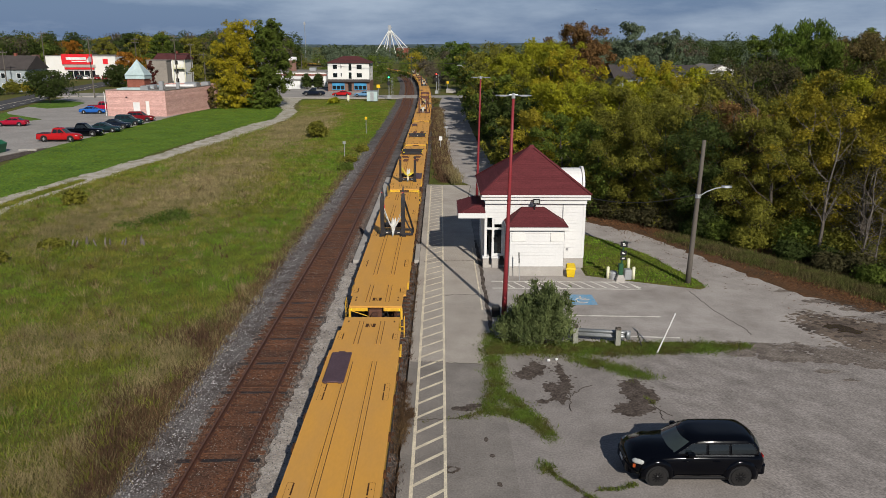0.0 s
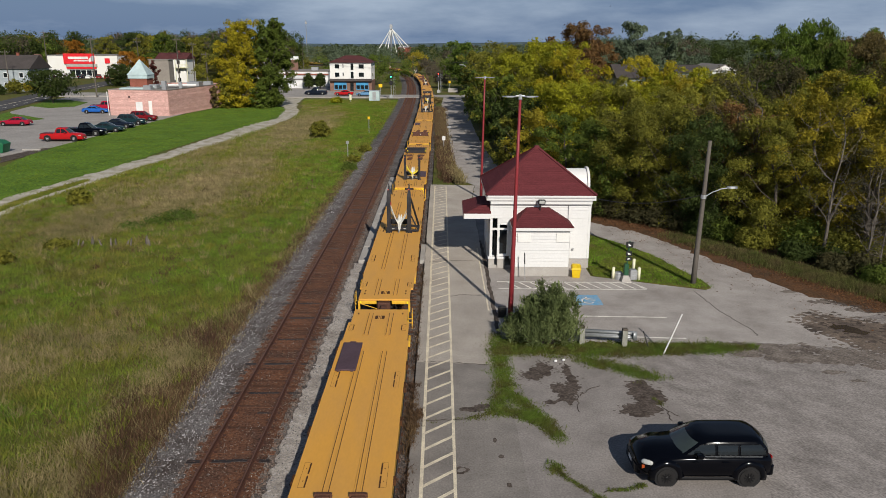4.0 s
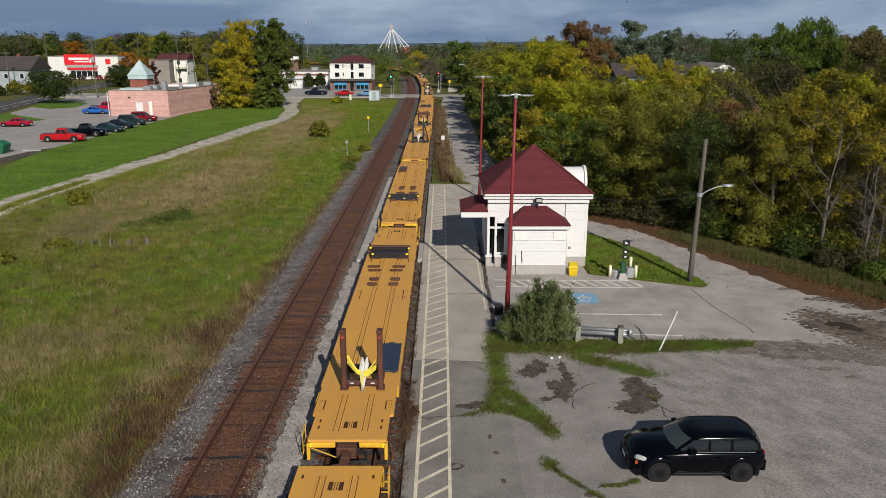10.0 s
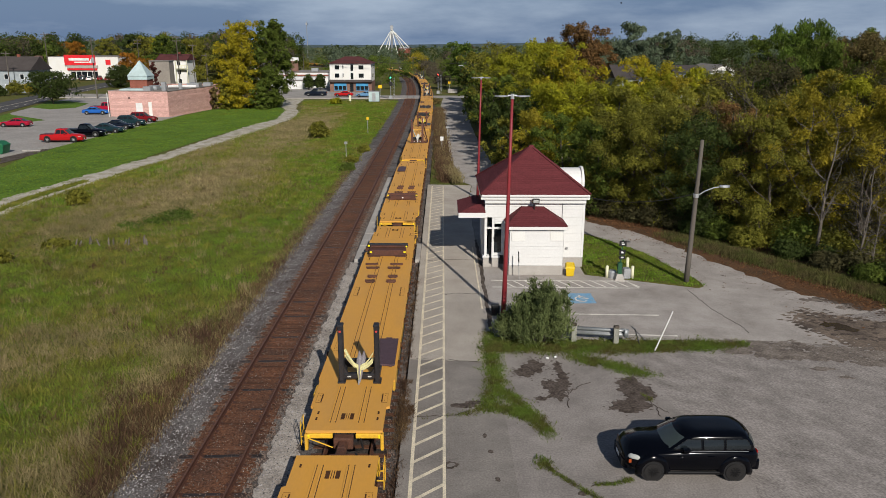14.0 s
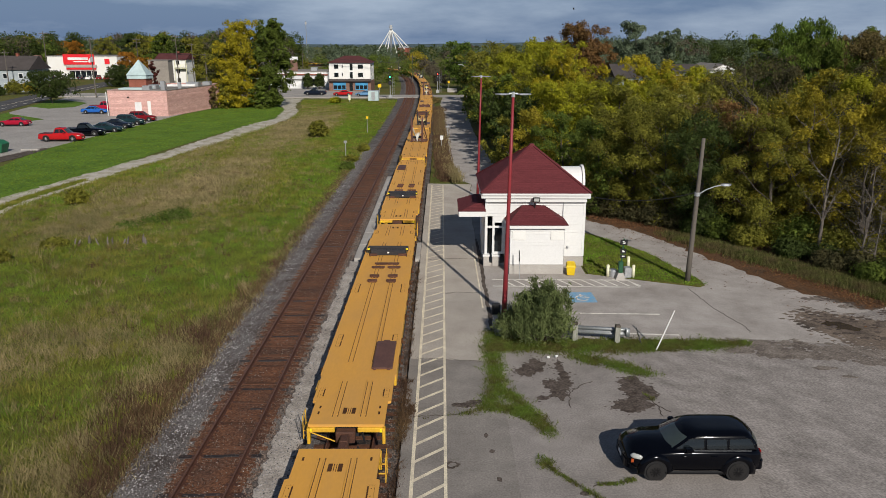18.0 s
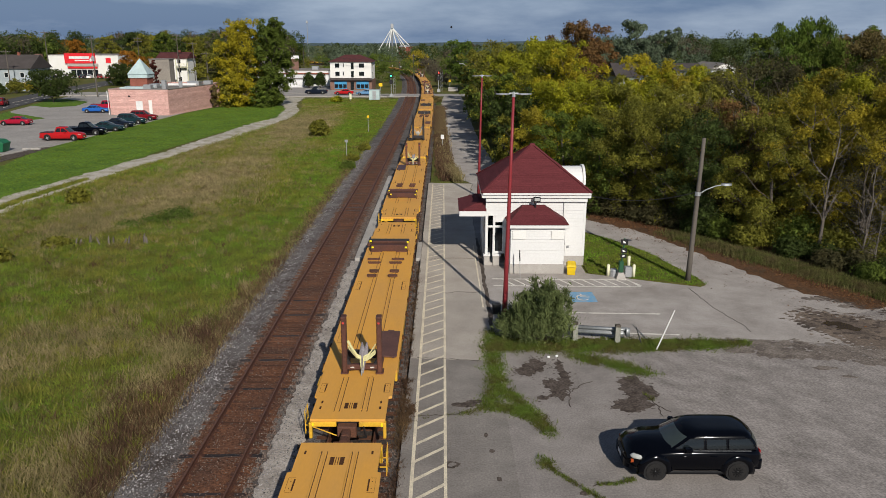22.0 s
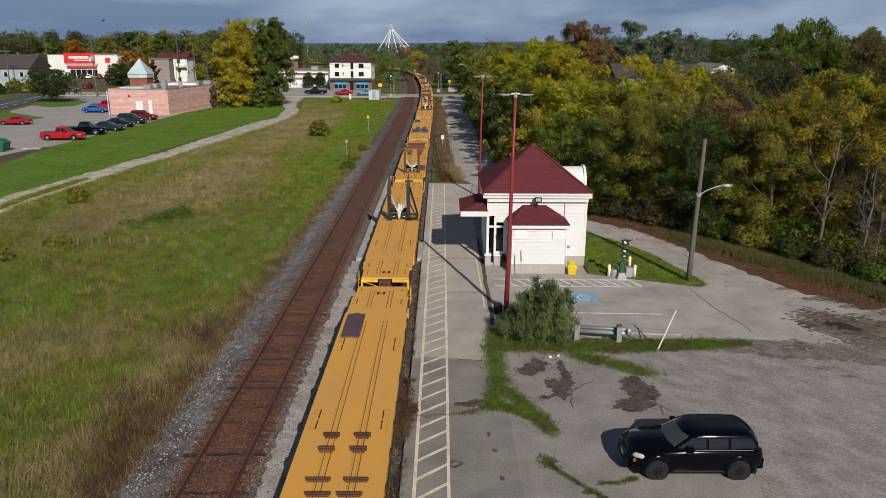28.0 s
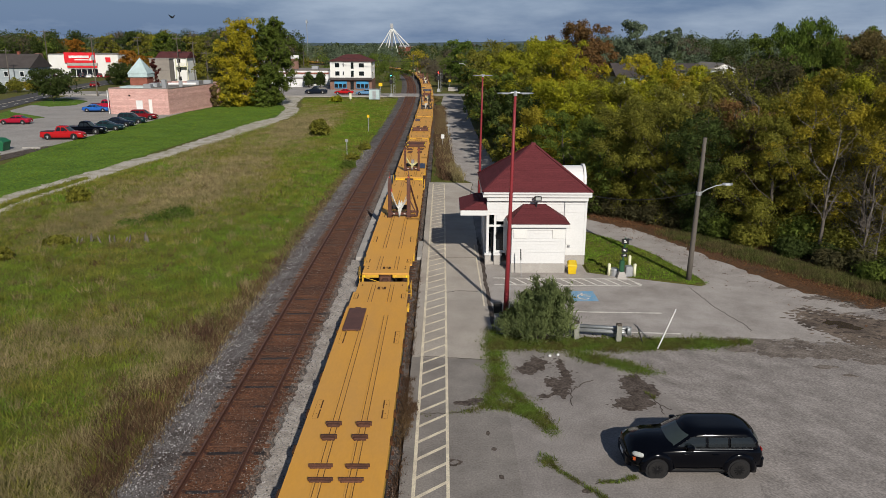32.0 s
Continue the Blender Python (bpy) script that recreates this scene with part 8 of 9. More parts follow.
def ring_plan(x0, x1, hw, z, r_=0.18, n=4):
    """A rounded outline in plan."""
    out = []
    for cx, cy, a0 in ((x1 - r_, hw - r_, 0), (x0 + r_, hw - r_, 90), (x0 + r_, -hw + r_, 180), (x1 - r_, -hw + r_, 270)):
        for k in range(n + 1):
            t = radians(a0 + 90 * k / n)
            out.append((cx + r_ * math.cos(t), cy + r_ * math.sin(t), z))
    return out


def vehicle(m, kind, col, label, near=False, rims="rim", category=""):
    """A car facing its own +x: sedan, suv, retro (tall rounded wagon) or pickup."""
    S = dict(sedan=(4.7, 0.9, 1.42, 0.92, 0.32), suv=(4.6, 0.93, 1.7, 1.0, 0.35), retro=(4.02, 0.86, 1.46, 0.96, 0.295), pickup=(5.6, 0.98, 1.85, 1.08, 0.4))[kind]
    L, hw, H, belt, wr = S
    a, b = -L / 2, L / 2
    ob = thing({"pickup": "pickup_truck", "retro": "suv"}.get(kind, kind), m, label, category or {"pickup": "pickup truck", "retro": "car"}.get(kind, "car"), "" if near else "parked cars by the pink building")
    P = paint(col)
    # lower body, from tail to nose: x, half width, underside, shoulder, top
    hood = {"sedan": 0.88, "suv": 1.0, "retro": 1.0, "pickup": 1.08}[kind]
    st = [(a, hw * 0.84, 0.42, belt * 0.86, belt * 0.9), (a + 0.1, hw * 0.95, 0.3, belt * 0.95, belt), (a + 0.5, hw, 0.24, belt, belt + 0.02), (0, hw, 0.22, belt, belt + 0.02), (b - 1.35, hw, 0.24, belt * 0.97, hood + 0.02),
          (b - 0.7, hw * 0.97, 0.25, belt * 0.9, hood - 0.03), (b - 0.28, hw * 0.9, 0.27, belt * 0.82, hood - 0.12), (b - 0.06, hw * 0.76, 0.3, belt * 0.66, hood - 0.26), (b, hw * 0.62, 0.38, belt * 0.56, hood - 0.42)]
    rings = []
    for x, w, zb, zs, zt in st:
        half = [(0.0, zb), (w * 0.86, zb), (w * 0.985, zb + 0.13), (w, (zb + zs) * 0.5), (w * 0.985, zs - 0.1), (w * 0.93, zs - 0.02), (w * 0.72, zt), (0.0, zt + 0.025)]
        rings.append([(x, y, z) for y, z in half] + [(x, -y, z) for y, z in half[-2:0:-1]])
    part("body", Mesh().loft(rings), P, ob, "", True)
    # cabin, from the belt up: sides curved in plan, screens bowed
    c0, c1, r0, r1 = {"sedan": (a + 0.55, b - 1.35, a + 1.25, b - 2.15), "suv": (a + 0.12, b - 1.2, a + 0.45, b - 1.95), "retro": (a + 0.0, b - 1.12, a + 0.2, b - 1.7), "pickup": (a + 1.9, b - 1.45, a + 2.15, b - 2.2)}[kind]
    zr = H - 0.13
    wt = hw * (0.8 if kind == "retro" else 0.76)
    w0 = hw * 0.93
    wy = lambda f: w0 + (wt - w0) * (f if kind != "retro" else max(f, 0) ** 1.5)
    xf = lambda f: c1 + (r1 - c1) * f
    xr = lambda f: c0 + (r0 - c0) * (max(f, 0) ** 2.2 if kind == "retro" else f)
    zz = lambda f: belt + (zr - belt) * f
    bow = 0.2 if kind == "retro" else 0.12

    def plan(x0, x1, w, z, n=8):
        """An outline in plan with bowed ends, rounded corners and sides that draw in a little towards the ends."""
        out = []
        for k in range(n + 1):
            u = -1 + 2 * k / n
            out.append((x1 - bow * abs(u) ** 2.4, u * w * 0.93, z))
        for k in range(n + 1):
            t = 1 - 2 * (k + 0.5) / (n + 1)
            out.append(((x0 + x1) / 2 + t * ((x1 - x0) / 2 - bow * 1.25), w * (1 - 0.05 * t * t), z))
        for k in range(n + 1):
            u = 1 - 2 * k / n
            out.append((x0 + bow * 0.9 * abs(u) ** 2.4, u * w * 0.93, z))
        for k in range(n + 1):
            t = -1 + 2 * (k + 0.5) / (n + 1)
            out.append(((x0 + x1) / 2 + t * ((x1 - x0) / 2 - bow * 1.25), -w * (1 - 0.05 * t * t), z))
        return out

    rings = [plan(xr(f), xf(f), wy(f), zz(f)) for f in (-0.12, 0.0, 0.25, 0.5, 0.75, 1.0)]
    for d0, d1, k, dz in ((0.06, 0.08, 0.95, 0.06), (0.16, 0.2, 0.84, 0.1), (0.34, 0.4, 0.62, 0.122), (0.6, 0.7, 0.3, 0.13)):
        rings.append(plan(r0 + d0, r1 - d1, wt * k, zr + dz))
    cab = part("cabin", Mesh().loft(rings), P, ob, "", True)
    lo, hi = 0.12, 0.9
    cuts = {"sedan": (0.5,), "suv": (0.36, 0.68), "retro": (0.36, 0.7), "pickup": (0.48,)}[kind]
    edges = [0.0, *cuts, 1.0]

    def patch(at, nu, nv):
        """A curved pane over a grid of places, with a little depth."""
        m = Mesh()
        v = [at(i / nu, j / nv, 0.0) for j in range(nv + 1) for i in range(nu + 1)]
        q = [(j * (nu + 1) + i, j * (nu + 1) + i + 1, (j + 1) * (nu + 1) + i + 1, (j + 1) * (nu + 1) + i) for j in range(nv) for i in range(nu)]
        return m.put(v, q).put([at(i / nu, j / nv, 0.03) for j in range(nv + 1) for i in range(nu + 1)], [k[::-1] for k in q])

    for s in (-1, 1):
        for e0, e1 in zip(edges, edges[1:]):
            def pane(u, v, deep):
                f = lo + (hi - lo) * v
                mid0, mid1 = (xr(0.5) + 0.3, xf(0.5) - 0.3)
                s0 = xr(f) + 0.24 if e0 == 0.0 else mid0 + (mid1 - mid0) * e0 + 0.035
                s1 = xf(f) - 0.22 if e1 == 1.0 else mid0 + (mid1 - mid0) * e1 - 0.035
                x = s0 + (s1 - s0) * u
                t = (x - (xr(f) + xf(f)) / 2) / ((xf(f) - xr(f)) / 2 - bow * 1.25)
                return (x, s * (wy(f) * (1 - 0.05 * t * t) + 0.008 - deep), zz(f))
            sw_ = part("side_window", patch(pane, 4, 4), M["glass"], cab, "", True)
            if near:
                fr = Mesh()
                ring_ = [pane(k / 4, 0, -0.004) for k in range(5)] + [pane(1, k / 4, -0.004) for k in range(1, 5)] + [pane(1 - k / 4, 1, -0.004) for k in range(1, 5)] + [pane(0, 1 - k / 4, -0.004) for k in range(1, 4)]
                for p_, q_ in zip(ring_, ring_[1:] + ring_[:1]):
                    fr.tube(p_, q_, 0.009, 0.009, 5)
                part("window_seal", fr, M["rim_dark"], sw_, "thin dark window seal", True)
    for nm, fx, sg, kb in (("windscreen", xf, 1, 1.0), ("rear_window", xr, -1, 0.9)):
        def screen(u, v, deep):
            f, y = 0.1 + 0.82 * v, (u * 2 - 1) * (0.86 - 0.03 * v)
            return (fx(f) - sg * (bow * kb * abs(y / 0.93) ** 2.4 - 0.01 + deep), y * wy(f), zz(f))
        part(nm, patch(screen, 10, 4), M["screen"], cab, "", True)
    if kind == "pickup":
        part("bed_floor", Mesh().box(a + 0.15, a + 1.85, -hw + 0.14, hw - 0.14, belt - 0.05, belt + 0.035, None, 0.01), M["black"], ob, "black open load bed")
    # wheels in dark arches
    for x in ((a + 0.715, b - 0.845) if kind == "retro" else (a + 0.19 * L, b - 0.185 * L)):
        for s in (-1, 1):
            part("wheel_arch", Mesh().tube((x, s * (hw - 0.16), wr + 0.02), (x, s * (hw + 0.008), wr + 0.02), wr + 0.07, wr + 0.07, 20), M["black"], ob)
            if near:
                ring_ = lambda t: [(x + q * math.cos(t), s * (hw + y), wr + 0.03 + q * math.sin(t)) for q, y in ((wr + 0.05, -0.1), (wr + 0.05, 0.035), (wr + 0.11, 0.035), (wr + 0.24, -0.02), (wr + 0.24, -0.1))]
                part("fender_flare", Mesh().loft([ring_(t) for t in np.linspace(-0.25, math.pi + 0.25, 15)]), P, ob, "", True)
            w = part("wheel", Mesh().loft([[(x + q * math.cos(t), s * y, wr + q * math.sin(t)) for t in np.linspace(0, 2 * math.pi, 22, endpoint=False)] for q, y in ((wr * 0.9, hw - 0.2), (wr, hw - 0.17), (wr, hw - 0.01), (wr * 0.93, hw + 0.03), (wr * 0.64, hw + 0.035))]), M["tyre"], ob, "", False)
            rim = part("rim", Mesh().tube((x, s * (hw - 0.1), wr), (x, s * (hw + 0.03), wr), wr * 0.64, wr * 0.6, 20), M[rims], w)
            hub = Mesh().tube((x, s * (hw + 0.03), wr), (x, s * (hw + 0.05), wr), wr * (0.24 if near else 0.16), wr * 0.13, 12)
            part("hub", hub, M[rims], w)
            spokes = Mesh()
            for k in range(8 if not near else 10):
                t = k * (math.pi / 4 if not near else math.pi / 5)
                spokes.beam((x + wr * 0.14 * math.cos(t), s * (hw + 0.035), wr + wr * 0.14 * math.sin(t)), (x + wr * 0.55 * math.cos(t), s * (hw + 0.035), wr + wr * 0.55 * math.sin(t)), 0.05 if not near else 0.022, 0.03)
            part("spokes", spokes, M[rims], w)["kind"] = "stuff"
    for s in (-1, 1):
        part("headlight", Mesh().loft([[(b - 0.3 + 0.19 * math.cos(t) * math.cos(e), s * (hw * 0.79 + 0.1 * math.cos(t) * -0.6 + 0.1 * math.cos(e) * math.sin(t)), hood - 0.3 + 0.095 * math.sin(e)) for t in np.linspace(0, 2 * math.pi, 12, endpoint=False)] for e in np.linspace(-1.35, 1.35, 6)]), M["lamp_clear"], ob, "", True)
        part("tail_light", Mesh().box(a - 0.015, a + 0.03, min(s * hw * 0.56, s * hw * 0.76), max(s * hw * 0.56, s * hw * 0.76), belt - 0.3, belt - 0.06, None, 0.02), M["lamp_red"], ob)
        part("mirror", Mesh().box(c1 - 0.75, c1 - 0.55, min(s * (hw + 0.0), s * (hw + 0.17)), max(s * (hw + 0.0), s * (hw + 0.17)), belt + 0.02, belt + 0.18, None, 0.04), P, ob)
        part("sill", Mesh().box(a + 0.27 * L, b - 0.28 * L, min(s * (hw - 0.06), s * (hw + 0.015)), max(s * (hw - 0.06), s * (hw + 0.015)), 0.2, 0.3, None, 0.02), M["rim_dark"], ob)
        if near:
            part("marker_light", Mesh().box(b - 0.2, b - 0.12, min(s * hw * 0.84, s * hw * 0.89), max(s * hw * 0.84, s * hw * 0.89), 0.55, 0.65), M["lamp_amber"], ob)
            for x in (0.35, -0.55):
                part("door_handle", Mesh().box(x - 0.1, x + 0.1, min(s * hw, s * (hw + 0.035)), max(s * hw, s * (hw + 0.035)), belt - 0.17, belt - 0.13, None, 0.012), P, ob)
            part("belt_trim", Mesh().box(c0 + 0.35, c1 - 0.55, min(s * hw * 0.93, s * (hw * 0.93 + 0.03)), max(s * hw * 0.93, s * (hw * 0.93 + 0.03)), belt - 0.002, belt + 0.012, None, 0.004), M["lamp_grey"], ob, "thin grey belt strip")
    part("front_bumper", Mesh().loft([ring_plan(b - 0.5, b + 0.03, hw * 0.8, z, 0.22) for z in (0.3, 0.36, 0.5, 0.55)]), P, ob, "", False)
    part("rear_bumper", Mesh().loft([ring_plan(a - 0.07, a + 0.4, hw * 0.92, z, 0.14) for z in (0.34, 0.38, 0.56, 0.6)]), P, ob, "", False)
    part("grille", Mesh().box(b - 0.06, b + 0.035, -hw * 0.4, hw * 0.4, 0.57, 0.66, None, 0.02), M["black" if near else "chrome"], ob)
    for x, nm in ((b + 0.035, "front_plate"), (a - 0.075, "rear_plate")):
        part(nm, Mesh().box(x - 0.008, x + 0.008, -0.16, 0.16, 0.42, 0.54), M["white"], ob)
    return ob


vehicle(pose(7.68, 20.42, 0, 0, 0, 180), "retro", "black", "black retro-styled suv with dark steel wheels parked on the gravel", True, "rim_dark")


# ---- town ----
def window(parent, x0, x1, z0, z1, y, frame_mat="trim", bars=1, out=-1):
    """A framed pane on a wall that faces the railway side."""
    f = part("window", Mesh().box(x0 - 0.1, x1 + 0.1, min(y, y + out * 0.08), max(y, y + out * 0.08), z0 - 0.1, z1 + 0.1, None, 0.01), M[frame_mat], parent)
    w = (x1 - x0) / bars
    for k in range(bars):
        part("pane", Mesh().box(x0 + k * w + 0.03, x0 + (k + 1) * w - 0.03, y + out * 0.10, y + out * 0.085, z0, z1) if out > 0 else Mesh().box(x0 + k * w + 0.03, x0 + (k + 1) * w - 0.03, y - 0.10, y - 0.082, z0, z1), M["glass"], f)
    return f


def pink_building():
    ob = thing("pink_building", pose(0, 0, 0), "low pink block building with a flat roof and teal cupola", "building")
    A, B, C, E = (-61.0, 138.1), (-49.8, 136.9), (-46.2, 161.2), (-58.2, 162.8)
    z0, z1 = -0.35, 4.35
    for p, q in ((A, B), (B, C), (C, E), (E, A)):
        p, q = Vector((*p, 0)), Vector((*q, 0))
        d = (q - p).normalized()
        n = Vector((d.y, -d.x, 0))
        w = part("wall", Mesh().put([p + Vector((0, 0, z0)), q + Vector((0, 0, z0)), q + Vector((0, 0, z1)), p + Vector((0, 0, z1))] + [v - n * 0.3 for v in (p + Vector((0, 0, z0)), q + Vector((0, 0, z0)), q + Vector((0, 0, z1)), p + Vector((0, 0, z1)))],
                                    [(0, 1, 2, 3), (7, 6, 5, 4), (3, 2, 6, 7)]), M["pink"], ob, "pink painted concrete block wall")
        ln = (q - p).length
        # block courses with raked joints, on the two sides that face the railway
        if (p.xy - Vector(A)).length < 0.1 or (p.xy - Vector(B)).length < 0.1:
            for k in range(11):
                c_ = part("block_course", shared("block_course", ln, lambda: Mesh().box(0.0, ln, -0.035, 0.0, 0.014, 0.4, None, 0.012), M["pink"]), None, w)
                c_.matrix_basis = Matrix(((d.x, -n.x, 0, p.x), (d.y, -n.y, 0, p.y), (0, 0, 1, z0 + 0.42 * k), (0, 0, 0, 1)))
        a = p + n * 0.02
        part("coping", Mesh().beam((a.x, a.y, z1), (q.x + n.x * 0.02, q.y + n.y * 0.02, z1), 0.2, 0.1), M["coping"], w, "thin grey-brown metal coping")
    part("roof", Mesh().put([(A[0] + 0.2, A[1] + 0.25, 4.1), (B[0] - 0.25, B[1] + 0.25, 4.1), (C[0] - 0.25, C[1] - 0.2, 4.1), (E[0] + 0.2, E[1] - 0.2, 4.1)], [(0, 1, 2, 3)]), M["roof_grey"], ob, "flat felt roof")
    part("membrane", Mesh().box(-60.2, -55.2, 141.0, 152.0, 4.12, 4.5, None, 0.1), M["teal"], ob, "pale blue-grey roof section")
    for x, y, s, h in ((-54.6, 140.5, 0.7, 0.9), (-52.2, 142.2, 0.4, 1.6), (-55.6, 146, 0.9, 0.8), (-49.6, 152, 1.2, 1.0), (-50.6, 146.5, 0.3, 1.2), (-48.8, 158, 0.8, 0.8)):
        part("roof_unit", Mesh().box(x - s, x + s, y - s, y + s, 4.1, 4.1 + h, None, 0.06), M["grey_metal"], ob, "grey rooftop unit")
    part("roof_duct", Mesh().tube((-53.5, 148, 4.6), (-48.2, 148.5, 4.6), 0.25, 0.25, 8), M["white"], ob)
    cup = part("cupola", Mesh().box(-59.5, -56.2, 144.4, 147.6, 4.1, 6.0, None, 0.05), M["brick_red"], ob, "square red brick cupola")
    part("cupola_band", Mesh().box(-59.7, -56.0, 144.2, 147.8, 6.0, 6.7, None, 0.05), M["teal"], cup)
    part("cupola_roof", Mesh().put([(-59.8, 144.1, 6.7), (-55.9, 144.1, 6.7), (-55.9, 147.9, 6.7), (-59.8, 147.9, 6.7), (-57.85, 146, 9.6)], [(0, 1, 4), (1, 2, 4), (2, 3, 4), (3, 0, 4), (3, 2, 1, 0)]), M["teal"], cup, "pale teal pyramid roof")
    part("door", Mesh().box(-55.9, -54.7, 137.33, 137.42, -0.3, 2.2, None, 0.02), M["white"], ob, "white steel door")
    part("door", Mesh().box(-53.5, -52.9, 137.1, 137.18, -0.3, 2.4, None, 0.02), M["stucco"], ob, "cream narrow door")
    part("downpipe", Mesh().tube((-61.2, 137.9, -0.3), (-61.2, 137.9, 4.0), 0.07, 0.07, 8), M["white"], ob)
    part("wall_lamp", Mesh().box(-57.2, -56.9, 137.4, 137.6, 3.0, 3.2, None, 0.03), M["rim_dark"], ob)


pink_building()

PARKED = [(-51.7, 101.6, 2, "pickup", "red", "bright red pickup truck parked at the lawn edge"), (-51.4, 107.6, 1, "pickup", "black", "black pickup truck parked at the lawn edge"),
          (-50.4, 112.6, 0, "sedan", "teal", "dark grey sedan parked in the row"), (-50.9, 117.8, -2, "sedan", "navy", "dark navy sedan parked in the row"),
          (-50.9, 122.6, 0, "suv", "teal", "dark teal suv parked in the row"), (-51.2, 128.4, 0, "suv", "maroon", "maroon suv parked beside the pink wall"),
          (-65.6, 142.4, 4, "sedan", "blue", "bright blue sedan parked by the pink building"), (-66.4, 148.6, 4, "pickup", "crimson", "dark red pickup truck behind the blue sedan"),
          (-68.7, 120.4, 184, "sedan", "crimson", "crimson sedan standing in the parking lot"), (-71.6, 110.8, 184, "suv", "silver", "silver suv at the edge of the parking lot")]
for x, y, a, kind, col, label in PARKED:
    vehicle(pose(x, y, -0.3, 0, 0, a), kind, col, label)
vehicle(pose(-31.9, 191.0, -0.03, 0, 0, 182), "pickup", "navy", "dark pickup truck waiting in the side street")
vehicle(pose(-24.6, 189.0, -0.03, 0, 0, 180), "sedan", "red", "red car in front of the blue shop")
vehicle(pose(-19.0, 187.4, -0.03, 0, 0, 178), "sedan", "paleblue", "pale blue car in front of the blue shop")
vehicle(pose(-39.5, 166.5, -0.3, 0, 0, 10), "sedan", "white", "white car half hidden by the tall trees")
for i, (x, c) in enumerate(((-140.6, "navy"), (-137.4, "white"), (-134.2, "silver"), (-131, "navy"), (-127.8, "white"), (-124.6, "maroon"), (-121.4, "crimson"))):
    vehicle(pose(x, 275 + (i % 2) * 1.5, -0.25, 0, 0, 90 + 4 * i), "suv" if i % 2 else "sedan", c, "parked car in front of the red-signed shop")

ob = thing("dumpster", pose(-54.4, 90.2, -0.3, 0, 0, 3), "dark green steel dumpster with a sloped lid", "dumpster")
part("bin", Mesh().loft([[(-1.4, -0.8, 0.05), (1.2, -0.8, 0.05), (1.2, 0.8, 0.05), (-1.4, 0.8, 0.05)], [(-1.5, -0.9, 1.3), (1.5, -0.9, 1.1), (1.5, 0.9, 1.1), (-1.5, 0.9, 1.3)]]), M["green_bin"], ob)
part("lid", Mesh().loft([[(-1.5, -0.9, 1.3), (1.5, -0.9, 1.1), (1.5, 0.9, 1.1), (-1.5, 0.9, 1.3)], [(-1.4, -0.8, 1.62), (0.9, -0.8, 1.5), (0.9, 0.8, 1.5), (-1.4, 0.8, 1.62)]]), M["green_bin"], ob)
structure("parking_kerb", Mesh().box(-52.2, -50.0, 92.0, 92.35, -0.32, -0.12, None, 0.03), M["concrete"], "pale concrete kerb of the lot", "kerb")
structure("lawn_kerb", Mesh().beam((-52.0, 85.7, -0.25), (-50.8, 94.8, -0.25), 0.3, 0.16, 0.02), M["concrete"], "low concrete kerb at the lawn", "kerb")


def white_block():
    ob = thing("shop_block", pose(0, 0, 0), "white three-storey block with a maroon roof and blue shopfronts", "building")
    x0, x1, y0, y1 = -30.7, -19.4, 208.0, 219.0
    part("wall", Mesh().box(x0, x1, y0, y1, 2.7, 7.5, None, 0.03), M["stucco"], ob, "cream stucco upper storeys")
    part("shop_wall", Mesh().box(x0 - 0.1, x1 + 0.1, y0 - 0.1, y1, -0.1, 2.75, None, 0.03), M["brick_brown"], ob, "brown brick ground floor")
    part("roof", Mesh().put([(x0 - 0.5, y0 - 0.5, 7.5), (x1 + 0.5, y0 - 0.5, 7.5), (x1 + 0.5, y1 + 0.5, 7.5), (x0 - 0.5, y1 + 0.5, 7.5), (x0 + 3.6, 213.5, 9.3), (x1 - 3.6, 213.5, 9.3)],
                            [(0, 1, 5, 4), (1, 2, 5), (2, 3, 4, 5), (3, 0, 4), (3, 2, 1, 0)]), M["roof_maroon"], ob, "maroon hipped roof")
    part("awning", Mesh().put([(x0 - 0.2, y0 - 0.1, 3.2), (x1 + 0.2, y0 - 0.1, 3.2), (x1 + 0.2, y0 - 1.0, 2.6), (x0 - 0.2, y0 - 1.0, 2.6), (x0 - 0.2, y0 - 0.1, 2.5), (x1 + 0.2, y0 - 0.1, 2.5)], [(0, 3, 2, 1), (3, 4, 5, 2), (0, 4, 3), (1, 2, 5)]), M["roof_dark"], ob, "dark pent roof over the shops")
    for z in (3.75, 5.95):
        window(ob, -29.3, -28.1, z, z + 1.1, y0)
        window(ob, -27.2, -26.9, z + 0.2, z + 1.1, y0)
        window(ob, -25.0, -24.2, z - 0.4, z + 1.3, y0)
        window(ob, -22.8, -21.4, z, z + 1.1, y0)
        for y in (211, 215):
            f = part("window", Mesh().box(x1, x1 + 0.06, y - 0.6, y + 0.6, z, z + 1.1), M["trim"], ob)
            part("pane", Mesh().box(x1 + 0.06, x1 + 0.08, y - 0.5, y + 0.5, z + 0.1, z + 1.0), M["glass"], f)
    for a, b in ((-29.6, -26.2), (-23.6, -20.2)):
        s = part("shopfront", Mesh().box(a, b, y0 - 0.2, y0 - 0.1, 0.3, 2.3, None, 0.02), M["sign_blue"], ob, "blue shopfront")
        for k in range(3):
            w = (b - a) / 3
            part("pane", Mesh().box(a + k * w + 0.1, a + (k + 1) * w - 0.1, y0 - 0.23, y0 - 0.205, 0.5, 1.5), M["glass"], s)
    part("door", Mesh().box(-25.2, -24.3, y0 - 0.17, y0 - 0.1, 0, 2.2, None, 0.02), M["glass"], ob)


white_block()


